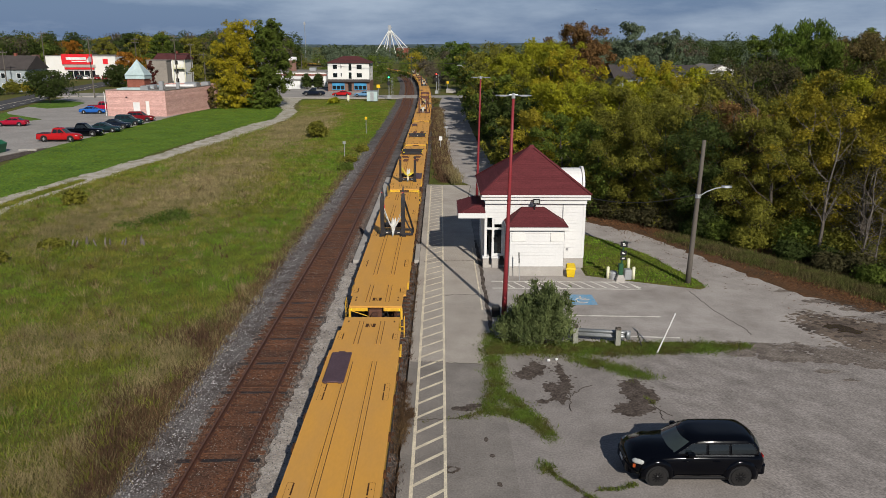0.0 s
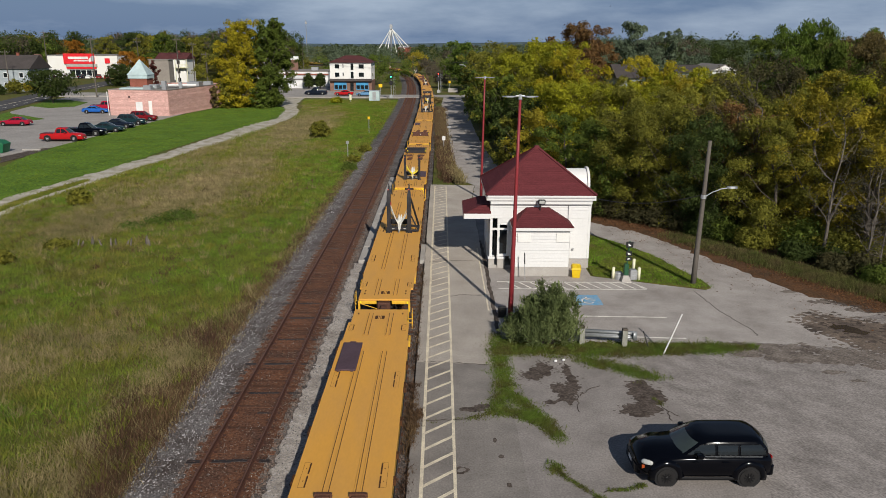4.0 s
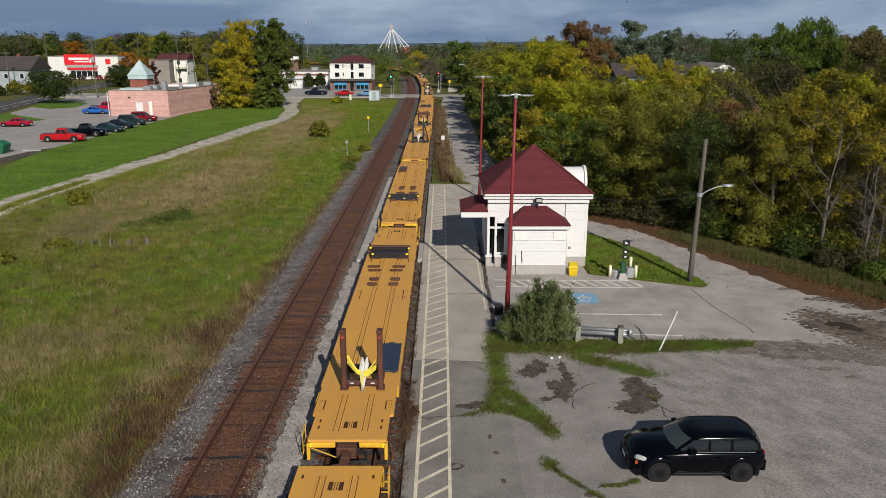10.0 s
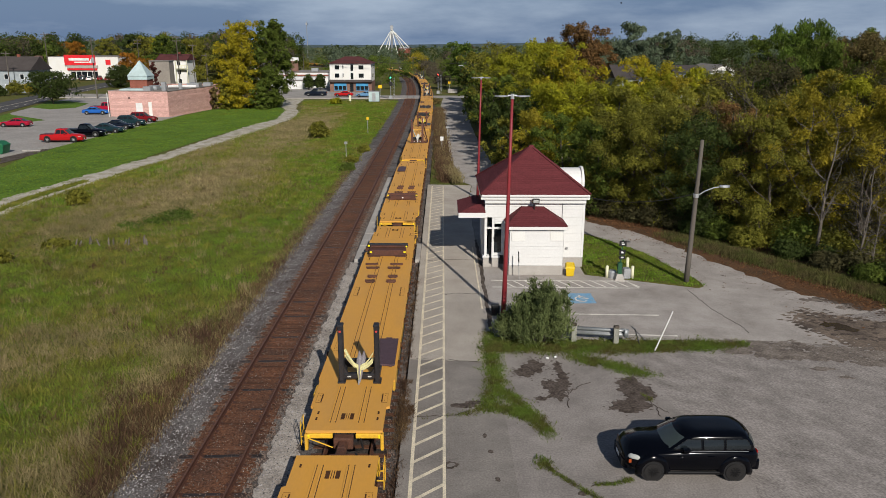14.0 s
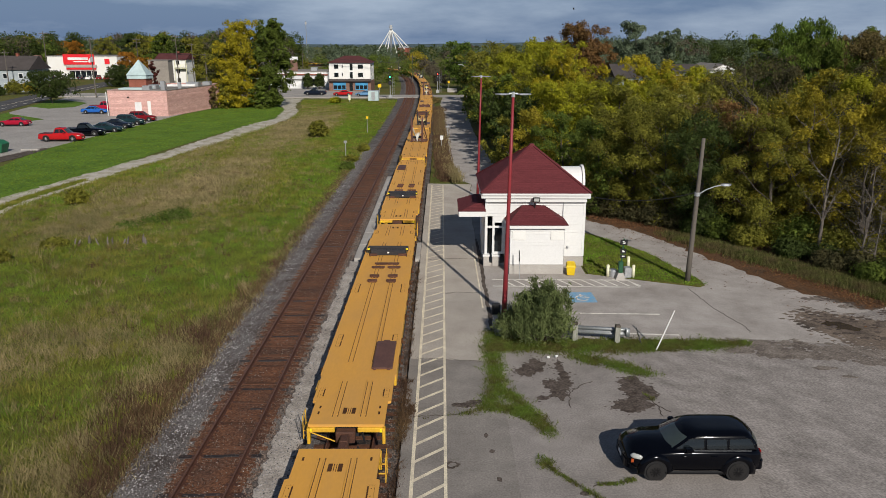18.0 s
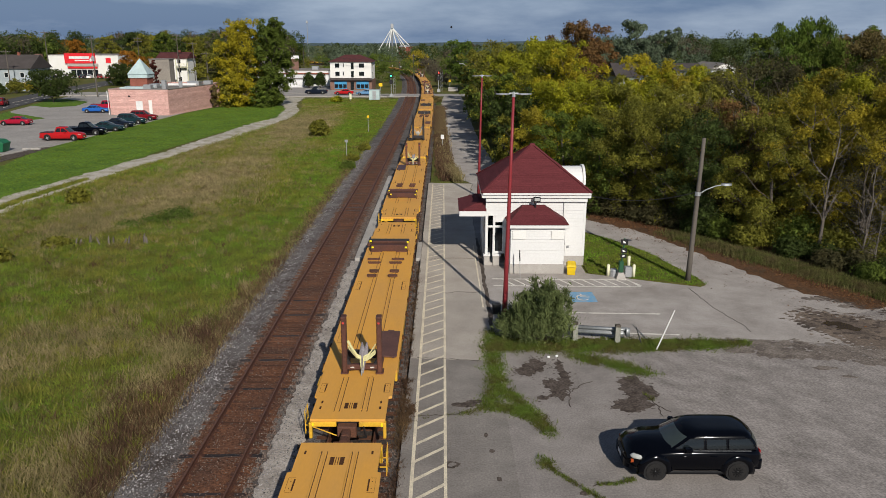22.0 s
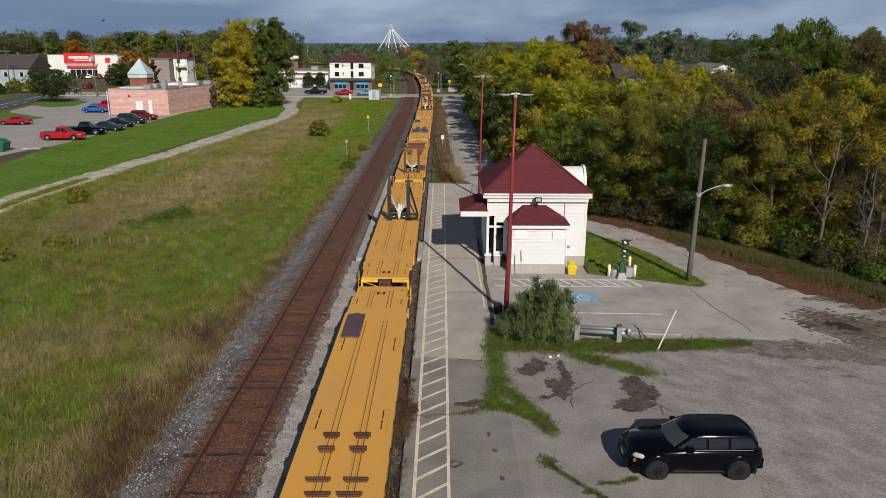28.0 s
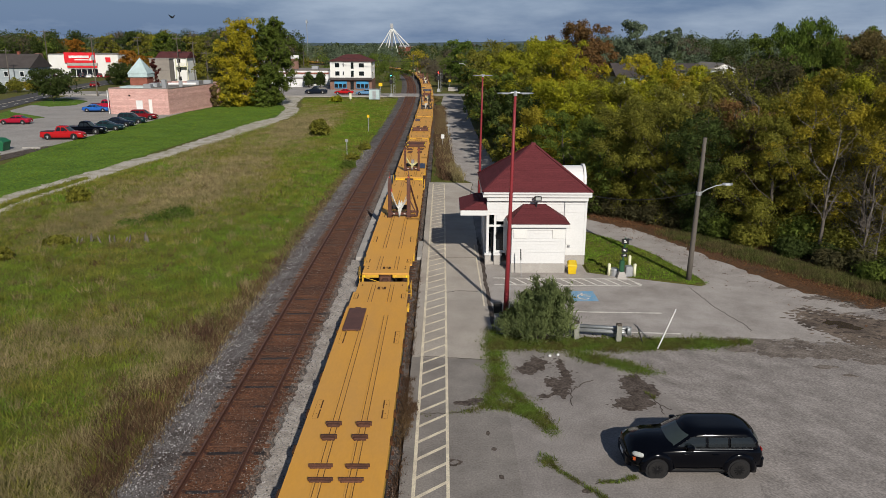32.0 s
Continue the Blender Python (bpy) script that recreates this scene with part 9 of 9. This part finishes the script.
def low_shops():
    ob = thing("low_shops", pose(0, 0, 0), "low white shop row with a narrow brick-red band", "building")
    part("wall", Mesh().box(-60, -34.2, 228, 246, -0.1, 4.2, None, 0.04), M["white"], ob)
    part("fascia", Mesh().box(-60.2, -34.0, 227.7, 228.0, 3.35, 3.75, None, 0.03), M["brick_red"], ob, "narrow brick-red fascia band")
    part("roof", Mesh().box(-60, -34.2, 228, 246, 4.2, 4.5, None, 0.04), M["roof_grey"], ob)
    part("awning", Mesh().put([(-60, 227.7, 3.1), (-36, 227.7, 3.1), (-36, 225.6, 2.4), (-60, 225.6, 2.4), (-60, 227.7, 2.3), (-36, 227.7, 2.3)], [(0, 3, 2, 1), (3, 4, 5, 2), (0, 4, 3), (1, 2, 5)]), M["white"], ob, "white sloping awning")
    for x in (-58, -50, -40):
        part("window", Mesh().box(x, x + 4.5, 227.88, 227.98, 0.4, 2.2, None, 0.02), M["glass"], ob)
    part("roof_unit", Mesh().box(-40, -38, 233, 235, 4.5, 5.5, None, 0.05), M["grey_metal"], ob)
    sh = thing("white_shed", pose(0, 0, 0), "plain white shed with a flat roof", "shed")
    part("wall", Mesh().box(-46.2, -40.4, 219.5, 224.0, -0.1, 2.3, None, 0.03), M["white"], sh)
    part("roof", Mesh().box(-46.4, -40.2, 219.3, 224.2, 2.3, 2.42, None, 0.02), M["roof_grey"], sh)
    py = thing("pylon_sign", pose(-44.6, 231, 4), "brown pylon sign with a white top panel", "sign")
    for x in (-0.9, 0.9):
        part("leg", Mesh().box(x - 0.14, x + 0.14, -0.14, 0.14, -4, 3.7, None, 0.02), M["brick_brown"], py)
    part("panel", Mesh().box(-0.76, 0.76, -0.08, 0.08, 0.6, 3.7, None, 0.02), M["brick_brown"], py)
    part("top_panel", Mesh().box(-1.2, 1.2, -0.2, 0.2, 3.7, 4.7, None, 0.05), M["white"], py, "white top panel")


low_shops()


def red_store():
    ob = thing("shop_building", pose(0, 0, 0), "white shop building with a large red sign panel", "building")
    part("wall", Mesh().box(-147, -121, 285, 310, -0.3, 7.8, None, 0.05), M["stucco"], ob)
    part("roof", Mesh().box(-147.2, -120.8, 284.8, 310, 7.8, 8.0, None, 0.03), M["roof_grey"], ob)
    sg = part("sign_panel", Mesh().box(-140.7, -129.4, 284.2, 285, 4.8, 8.5, None, 0.05), M["sign_red"], ob, "large red sign panel")
    part("sign_bar", Mesh().box(-138.9, -131.4, 284.1, 284.2, 6.5, 7.4), M["white"], sg, "white bar of lettering")
    part("sign_bar", Mesh().box(-136.9, -131.6, 284.1, 284.2, 5.7, 6.1), M["white"], sg, "small white bar of lettering")
    part("sign_drop", Mesh().tube((-130.3, 284.15, 6.5), (-130.3, 284.1, 6.5), 0.7, 0.7, 14).tube((-130.9, 284.15, 6.0), (-130.9, 284.05, 6.0), 0.5, 0.5, 14), M["white"], sg, "white round mark")
    part("door_band", Mesh().box(-140, -129, 284.4, 284.95, 3.0, 3.7, None, 0.03), M["sign_red"], ob)
    part("grey_band", Mesh().box(-140, -128.6, 284.3, 284.9, 3.75, 4.75, None, 0.03), M["concrete"], ob)
    part("wing", Mesh().box(-121, -106, 289, 308, -0.3, 6.4, None, 0.05), M["concrete"], ob, "low beige wing")
    part("sign_tile", Mesh().box(-125.6, -123.8, 284.7, 285, 5.0, 6.8, None, 0.04), M["sign_red"], ob, "square red sign")
    for k in range(5):
        part("shop_window", Mesh().box(-139 + k * 2.05, -137.2 + k * 2.05, 284.9, 284.99, 0.0, 2.5), M["glass"], ob)
    t = thing("sign_tower", pose(-151.5, 287, 0), "dark slim sign tower beside the shop", "sign", mesh=Mesh().box(-0.8, 0.8, -1, 1, -0.3, 8.2, None, 0.05).box(-1.1, 1.1, -1.1, 1.1, 6.6, 8.0, None, 0.05), material=M["brick_brown"])


red_store()

tree("street_tree", -98.6, 232, 6.6, 4.4, "dark", "round dark green tree beside the red-signed shop", 2, low=0.12, z=-0.3, dens=2.4)
tree("street_tree", -100.5, 246, 10.2, 4.6, "orange", "orange autumn tree beside the red-signed shop", 4, low=0.2, z=-0.3, dens=2.0)
tree("conifer", -85.4, 254, 14.0, 3.2, "dark", "tall dark conifer behind the brown-roofed house", 0, "conifer", low=0.05, z=-0.3, dens=2.0)
for i, (x, y, h, leaf) in enumerate(((-104, 268, 15.5, "olive"), (-96, 264, 16.5, "green"), (-88, 270, 15.5, "olive"), (-118, 320, 16, "lime"), (-132, 330, 17, "dark"), (-141, 318, 15.5, "olive"), (-150, 312, 14, "orange"), (-160, 300, 15, "dark"), (-168, 280, 13, "green"))):
    tree("tree", x, y, h, h * 0.34, leaf, f"{NAMES[leaf]} tree behind the shops of the town", i, low=0.1, z=-0.3, dens=2.0, group="trees behind the shops")


def house(name, x0, x1, y0, y1, zw, zr, wall, roof, label, axis="x", base=-0.3, chimney=True):
    """A gabled house with windows on the side towards the railway."""
    ob = thing(name, pose(0, 0, 0), label, "house")
    part("wall", Mesh().box(x0, x1, y0, y1, base, zw, None, 0.03), M[wall], ob)
    xm, ym, o = (x0 + x1) / 2, (y0 + y1) / 2, 0.5
    if axis == "x":
        v = [(x0 - o, y0 - o, zw), (x1 + o, y0 - o, zw), (x1 + o, y1 + o, zw), (x0 - o, y1 + o, zw), (x0 - o, ym, zr), (x1 + o, ym, zr)]
        f = [(0, 1, 5, 4), (2, 3, 4, 5), (3, 2, 1, 0), (1, 2, 5), (3, 0, 4)]
        gab = None
    else:
        v = [(x0 - o, y0 - o, zw), (x1 + o, y0 - o, zw), (x1 + o, y1 + o, zw), (x0 - o, y1 + o, zw), (xm, y0 - o, zr), (xm, y1 + o, zr)]
        f = [(1, 2, 5, 4), (3, 0, 4, 5), (3, 2, 1, 0), (0, 1, 4), (2, 3, 5)]
        gab = Mesh().put([(x0, y0 - o - 0.03, zw + 0.06), (x1, y0 - o - 0.03, zw + 0.06), (xm, y0 - o - 0.03, zr - 0.12)], [(0, 1, 2)])
    rf = part("roof", Mesh().put(v, f), M[roof], ob)
    if gab:
        part("gable", gab, M[wall], rf)
    n = max(2, int((x1 - x0) / 3.2))
    for s in range(int((zw - base) / 2.6)):
        for k in range(n):
            x = x0 + (k + 0.5) * (x1 - x0) / n
            window(ob, x - 0.5, x + 0.5, base + 1.0 + 2.7 * s, base + 2.2 + 2.7 * s, y0)
    if chimney:
        part("chimney", Mesh().box(xm + 0.8, xm + 1.5, ym - 0.35, ym + 0.35, zw, zr + 0.6, None, 0.03), M["brick_red"], rf)
    return ob


house("house", -124, -111.2, 205, 216, 5.6, 9.2, "siding_blue", "roof_dark", "grey-blue sided two-storey house by the street", "x")
house("house", -135, -124, 214, 226, 5.4, 9.0, "stucco", "roof_dark", "cream two-storey house behind the street", "x")
bh = house("house", -89.6, -80.6, 240, 249, 7.6, 9.5, "stucco", "roof_maroon", "cream house with a brown roof and a balcony", "x")
part("balcony", Mesh().box(-83.6, -79.6, 238.4, 240, 4.9, 5.1, None, 0.02), M["cream"], bh)
for k in range(9):
    part("baluster", Mesh().box(-83.5 + k * 0.47, -83.4 + k * 0.47, 238.45, 238.55, 5.1, 6.0), M["cream"], bh)
part("balcony_rail", Mesh().box(-83.6, -79.6, 238.4, 238.55, 6.0, 6.12, None, 0.01), M["cream"], bh)
for x in (-83.4, -79.8):
    part("balcony_post", Mesh().box(x - 0.09, x + 0.09, 238.4, 238.58, -0.3, 7.6, None, 0.01), M["cream"], bh)
ob = thing("hall", pose(0, 0, 0), "plain beige hall with a flat roof", "building")
part("wall", Mesh().box(-86.4, -80.6, 225, 229, -0.3, 7.6, None, 0.05), M["beige"], ob)
part("roof", Mesh().box(-86.6, -80.4, 224.8, 229.2, 7.6, 7.85, None, 0.03), M["roof_grey"], ob)
for k in range(9):
    part("siding_course", Mesh().box(-86.4, -80.6, 224.95, 225.0, 0.2 + k * 0.82, 0.92 + k * 0.82, None, 0.02), M["beige"], ob)
house("house", 49.6, 54.0, 140, 152, 8.0, 9.1, "stucco", "roof_grey", "white gabled house seen above the trees", "y", -0.05, False)
house("house", 30.4, 34.4, 131, 141, 7.0, 9.2, "siding_blue", "roof_dark", "grey house half hidden by the trees", "x", -0.05, False)
house("house", 43.6, 48.4, 141, 150, 7.6, 8.9, "siding_blue", "roof_dark", "grey-roofed house behind the trees", "x", -0.05, False)
house("house", -70, -61, 262, 272, 5.0, 8.2, "white", "roof_grey", "white house in the far streets", "x")
house("house", -158, -148, 232, 244, 5.4, 8.8, "brick_brown", "roof_dark", "brown brick house far along the street", "x")


def line_pole(x, y, h, arms=1):
    ob = thing("line_pole", pose(x, y, -0.3), "grey wooden power pole with crossarms", "power pole", "power poles of the town")
    part("pole", Mesh().tube((0, 0, 0), (0.05, 0, h), 0.17, 0.11, 8), M["wood_grey"], ob)
    for k in range(arms):
        a = part("crossarm", Mesh().box(-1.2, 1.3, -0.07, 0.07, h - 0.7 - k, h - 0.55 - k, None, 0.01), M["wood_grey"], ob)
        for x_ in (-1.1, -0.4, 0.5, 1.2):
            part("insulator", Mesh().tube((x_, 0, h - 0.55 - k), (x_, 0, h - 0.38 - k), 0.05, 0.04, 6), M["grey_metal"], a)


POLES = [(-119.9, 232, 16.2, 2), (-84.1, 184, 14.2, 1), (-100, 252, 14.6, 2), (-81.6, 236, 15.4, 2), (-77.5, 238, 13.0, 1), (-113.5, 199, 11.0, 1), (-63, 204, 10.5, 1), (-42, 205, 11, 1), (-54, 260, 12, 1), (8.5, 205, 8.5, 1), (13.0, 240, 9.0, 1), (2.6, 255, 9.0, 1), (-10, 262, 9.0, 1), (-60, 330, 13, 2)]
for p in POLES:
    line_pole(*p)
wires = Mesh()
for a, b in ((0, 2), (2, 3), (1, 6), (6, 7), (9, 10), (9, 11), (11, 12), (3, 8), (7, 9)):
    p, q = Vector((POLES[a][0], POLES[a][1], POLES[a][2] - 0.7)), Vector((POLES[b][0], POLES[b][1], POLES[b][2] - 0.7))
    for d in (-0.9, 0.9):
        for k in range(8):
            t0, t1 = k / 8, (k + 1) / 8
            f = lambda t: p.lerp(q, t) + Vector((d, 0, -5.0 * t * (1 - t)))
            wires.tube(f(t0), f(t1), 0.025, 0.025, 4, False)
structure("overhead_wires", wires, M["black"], "thin black overhead wires of the town", "wires", "stuff")


def crossing_signal(x, y, lamp, label):
    ob = thing("crossing_signal", pose(x, y, -0.05), label, "signal", "signals of the level crossing")
    part("base", Mesh().box(-0.4, 0.4, -0.4, 0.4, 0, 0.8, None, 0.05), M["grey_metal"], ob, "grey base box")
    part("mast", Mesh().tube((0, 0, 0.6), (0, 0, 5.3), 0.09, 0.08, 8), M["grey_metal"], ob)
    lad = Mesh().tube((0.55, 0, 0), (0.55, 0, 5.0), 0.03, 0.03, 5).tube((0.95, 0, 0), (0.95, 0, 5.0), 0.03, 0.03, 5)
    for k in range(14):
        lad.tube((0.55, 0, 0.4 + k * 0.33), (0.95, 0, 0.4 + k * 0.33), 0.02, 0.02, 4)
    part("ladder", lad, M["grey_metal"], ob)
    for z in (5.0, 3.6):
        hd = part("signal_head", Mesh().box(-0.35, 0.35, -0.16, 0.1, z - 0.5, z + 0.5, None, 0.05).tube((0, -0.1, z), (0, -0.14, z), 0.45, 0.45, 14), M["black"], ob)
        if z > 4:
            part("lamp", Mesh().tube((0, -0.17, z), (0, -0.22, z), 0.17, 0.17, 12), M[lamp], hd)


crossing_signal(-12.2, 180.5, "green_light", "railway signal mast showing green at the crossing")
crossing_signal(-1.0, 200, "red_light", "railway signal mast showing red at the crossing")
ob = thing("equipment_cabin", pose(-15.6, 174, -0.1), "silver metal signal equipment cabin", "cabin")
part("housing", Mesh().box(-1.2, 1.2, -1.0, 1.0, 0, 2.2, None, 0.03), M["teal"], ob)
part("roof", Mesh().box(-1.3, 1.3, -1.1, 1.1, 2.2, 2.32, None, 0.03), M["grey_metal"], ob)
part("door", Mesh().box(-0.4, 0.4, -1.04, -1.0, 0.1, 2.0, None, 0.02), M["grey_metal"], ob)
structure("concrete_block", Mesh().box(1.6, 4.2, 203.5, 204.5, -0.1, 1.0, None, 0.05), M["concrete"], "pale concrete block beside the road", "block")


def small_sign(x, y, h, w, hh, m, label, z=-0.34):
    ob = thing("track_sign", pose(x, y, z), label, "sign")
    part("post", Mesh().tube((0, 0, 0), (0, 0, h), 0.04, 0.04, 7), M["grey_metal"], ob)
    part("board", Mesh().box(-w / 2, w / 2, -0.06, -0.03, h - hh, h, None, 0.01), M[m], ob)
    return ob


small_sign(-11.15, 86.8, 2.0, 0.36, 0.3, "grey_metal", "small white marker sign in the field")
small_sign(-11.0, 111.5, 2.5, 0.34, 0.4, "sign_yellow", "yellow round-cornered warning sign on a post")
small_sign(-15.5, 190, 2.8, 0.9, 0.8, "sign_yellow", "yellow sign panel near the crossing", -0.05)
small_sign(0.1, 91.5, 1.7, 0.4, 0.5, "white", "small white marker by the track", 0)
small_sign(0.9, 104, 1.6, 0.5, 0.26, "grey_metal", "small pale marker on the bank", 0)
small_sign(2.0, 203, 3.0, 0.6, 0.6, "sign_yellow", "yellow warning sign past the crossing", 0)
small_sign(-20.8, 171, 1.6, 0.5, 1.2, "cream", "pale marker post by the crossing", -0.2)

# street lamp over the side road
ob = thing("street_lamp", pose(5.3, 150, 0), "grey street lamp arm above the side road", "street lamp")
part("pole", Mesh().tube((0, 0, 0), (0, 0, 8.4), 0.12, 0.08, 8), M["wood_grey"], ob)
part("arm", Mesh().tube((0, 0, 7.8), (-1.2, 0, 8.6), 0.05, 0.05, 6), M["grey_metal"], ob)
part("lamp", Mesh().box(-2.0, -1.1, -0.14, 0.14, 8.52, 8.68, None, 0.04), M["grey_metal"], ob)

for i, (x, y, h, rad, leaf) in enumerate(((-110.6, 196, 4.6, 2.2, "olive"), (-108.0, 199, 4.0, 2.0, "gold"), (-112.6, 192, 3.2, 1.8, "dark"), (-105.6, 203, 2.6, 1.5, "olive"))):
    bush(x, y, h, rad, leaf, f"{NAMES[leaf]} shrub in front of the grey-blue house", 70 + i, 2600, 0.16, -0.3, loose=0.4)
ob = thing("transformer", pose(-83.9, 183.6, 8.2), "grey transformer drum hung on the power pole", "transformer")
part("drum", Mesh().tube((0.1, -0.3, 0.0), (0.1, -0.3, 1.2), 0.36, 0.36, 12), M["grey_metal"], ob)
part("bracket", Mesh().box(-0.2, 0.0, -0.3, 0.32, 0.5, 0.62), M["grey_metal"], ob)

# rotten fence stumps in the field
st = random.Random(4)
for dx, h, w, ln in ((0.0, 0.5, 0.05, 16), (0.3, 0.42, 0.055, 22), (0.95, 0.62, 0.07, -3), (1.75, 0.55, 0.05, -18), (2.4, 0.6, 0.055, 4), (2.62, 0.5, 0.045, -6), (3.45, 0.42, 0.06, 20), (3.75, 0.55, 0.05, 12), (4.9, 0.68, 0.075, 3), (5.12, 0.5, 0.06, -5)):
    thing("fence_stump", pose(-24.3 + dx * 0.92, 47.7 + st.uniform(-0.2, 0.2), -0.36, st.uniform(-8, 8), ln, st.uniform(0, 90)), "rotten grey wooden fence stump in the grass", "stump", "row of rotten stumps",
          mesh=Mesh().loft([[(w * a, w * b, 0) for a, b in ((-1, -1), (1, -1), (1.1, 0.9), (-0.9, 1))], [(w * 0.9 * a, w * 0.8 * b, h * 0.6) for a, b in ((-1, -1), (1, -1.1), (1, 1), (-1, 1))], [(w * 0.6 * a, w * 0.7 * b, h * (0.9 + 0.12 * a - 0.08 * b)) for a, b in ((-1, -1), (1, -1), (1, 1), (-1, 1))]]), material=M["bark_grey"])


def elevator():
    ob = thing("grain_elevator", pose(-42.7, 650, 0), "white grain elevator head with sloping pipes over brown bins", "grain elevator")
    part("tower", Mesh().box(-0.7, 0.7, -0.7, 0.7, 0, 24, None, 0.1), M["lamp_grey"], ob)
    part("head_house", Mesh().box(-1.1, 1.1, -1.1, 1.1, 24, 27.6, None, 0.1).box(-1.8, 1.8, -0.5, 0.5, 25.4, 25.8), M["grey_metal"], ob)
    for x, y, z in ((-11.5, -2, 6), (-6.5, 3, 6), (-3, -6, 5), (5, -5, 5), (9, 0, 8), (14.5, 2, 9.5), (11.5, -3, 8)):
        part("spout", Mesh().tube((0, 0, 24.5), (x, y, z), 0.36, 0.36, 7), M["stucco"], ob, "pale sloping grain pipe")
    for x in (7.5, 11.5, 15.0):
        b = part("bin", Mesh().tube((x, 1, 0), (x, 1, 9), 2.2, 2.2, 14), M["brick_red"], ob, "brown grain bin")
        part("bin_roof", Mesh().tube((x, 1, 9), (x, 1, 10.5), 2.3, 0.3, 14), M["grey_metal"], b)


elevator()
thing("radio_mast", pose(-123, 700, 0), "thin grey radio mast in the distance", "radio mast", mesh=Mesh().tube((0, 0, 0), (0, 0, 32), 0.35, 0.25, 6).box(-0.8, 0.8, -0.6, 0.6, 29, 31), material=M["grey_metal"])


# ---- moving traffic and birds ----
def bird(label):
    ob = thing("bird", pose(0, 0, 0), label, "bird")
    part("body", Mesh().loft([[(0, -0.26, 0.0), (0.01, -0.26, 0.0), (0.005, -0.26, 0.01)], [(-0.06, -0.05, -0.04), (0.06, -0.05, -0.04), (0, -0.05, 0.06)], [(-0.06, 0.08, -0.04), (0.06, 0.08, -0.04), (0, 0.08, 0.06)], [(-0.01, 0.24, -0.01), (0.01, 0.24, -0.01), (0, 0.24, 0.02)]]), M["black"], ob)
    wings = []
    for s in (-1, 1):
        wings.append((s, part("wing", Mesh().put([(0, 0.1, 0), (s * 0.3, 0.14, 0.02), (s * 0.62, -0.02, 0.0), (s * 0.3, -0.1, 0.01), (0, -0.1, 0), (s * 0.3, 0.02, 0.03)], [(0, 1, 5), (1, 2, 5), (2, 3, 5), (3, 4, 5), (4, 0, 5)]), M["black"], ob)))
    return ob, wings


suv_moving = vehicle(pose(-92, 157, -0.26), "suv", "maroon", "dark maroon suv driving along the main street")
car_moving = vehicle(pose(-92, 157, -0.26), "sedan", "black", "black car driving along the main street")
BIRDS = [bird("small black bird flying over the town"), bird("small black bird flying past the grain elevator")]


def drive(ob, places):
    """Keys a car along places (t, x, y), nose ahead."""
    rows = []
    for i, (t, x, y) in enumerate(places):
        (_, xa, ya), (_, xb, yb) = places[max(0, i - 1)], places[min(len(places) - 1, i + 1)]
        rows.append((t, pose(x, y, -0.26, 0, 0, math.degrees(math.atan2(yb - ya, xb - xa)))))
    walk(ob, rows)


def fly(ob, wings, rows, beat):
    walk(ob, rows)
    for s, w in wings:
        keys, k = [], 0
        t = 0.0
        while t <= 32.0:
            keys.append((t, pose(0, 0, 0, 0, s * (35 if k % 2 else -30), 0)))
            t, k = round(t + beat, 2), k + 1
        walk(w, keys)


def traffic():
    drive(suv_moving, [(0, -40, -30), (14, -66, 62), (18, -78, 107), (20, -83.5, 130), (22, -92.2, 157.5), (23, -93.4, 167.5), (24, -96.6, 184), (25.5, -100, 200), (27.5, -101, 214), (28, -101.2, 216.5), (29, -101.2, 219), (30.5, -101.3, 220.4), (32, -101.4, 221)])
    drive(car_moving, [(0, -10, -130), (20, -44, -18), (25, -70, 72), (28, -88.5, 145), (29, -93.0, 160), (29.5, -94.6, 168), (30.5, -98.2, 186), (31.5, -100.8, 199), (32, -101.5, 204)])
    # birds cross the picture at 32 s and at 23 s
    fly(*BIRDS[0], [(0, pose(-200, 20, 22, 0, 0, -60)), (30, pose(-46, 88, 17.2, 0, 0, -75)), (32, pose(-27.2, 78, 14.9, 0, 0, -110)), ], 0.2)
    fly(*BIRDS[1], [(0, pose(80, 400, 30, 0, 0, 60)), (21, pose(8, 128, 16.0, 0, 0, 80)), (23, pose(-5.2, 120, 13.6, 0, 0, 90)), (25, pose(-20, 117, 11.5, 0, 0, 95)), (32, pose(-120, 160, 30, 0, 0, 70))], 0.2)


motions()
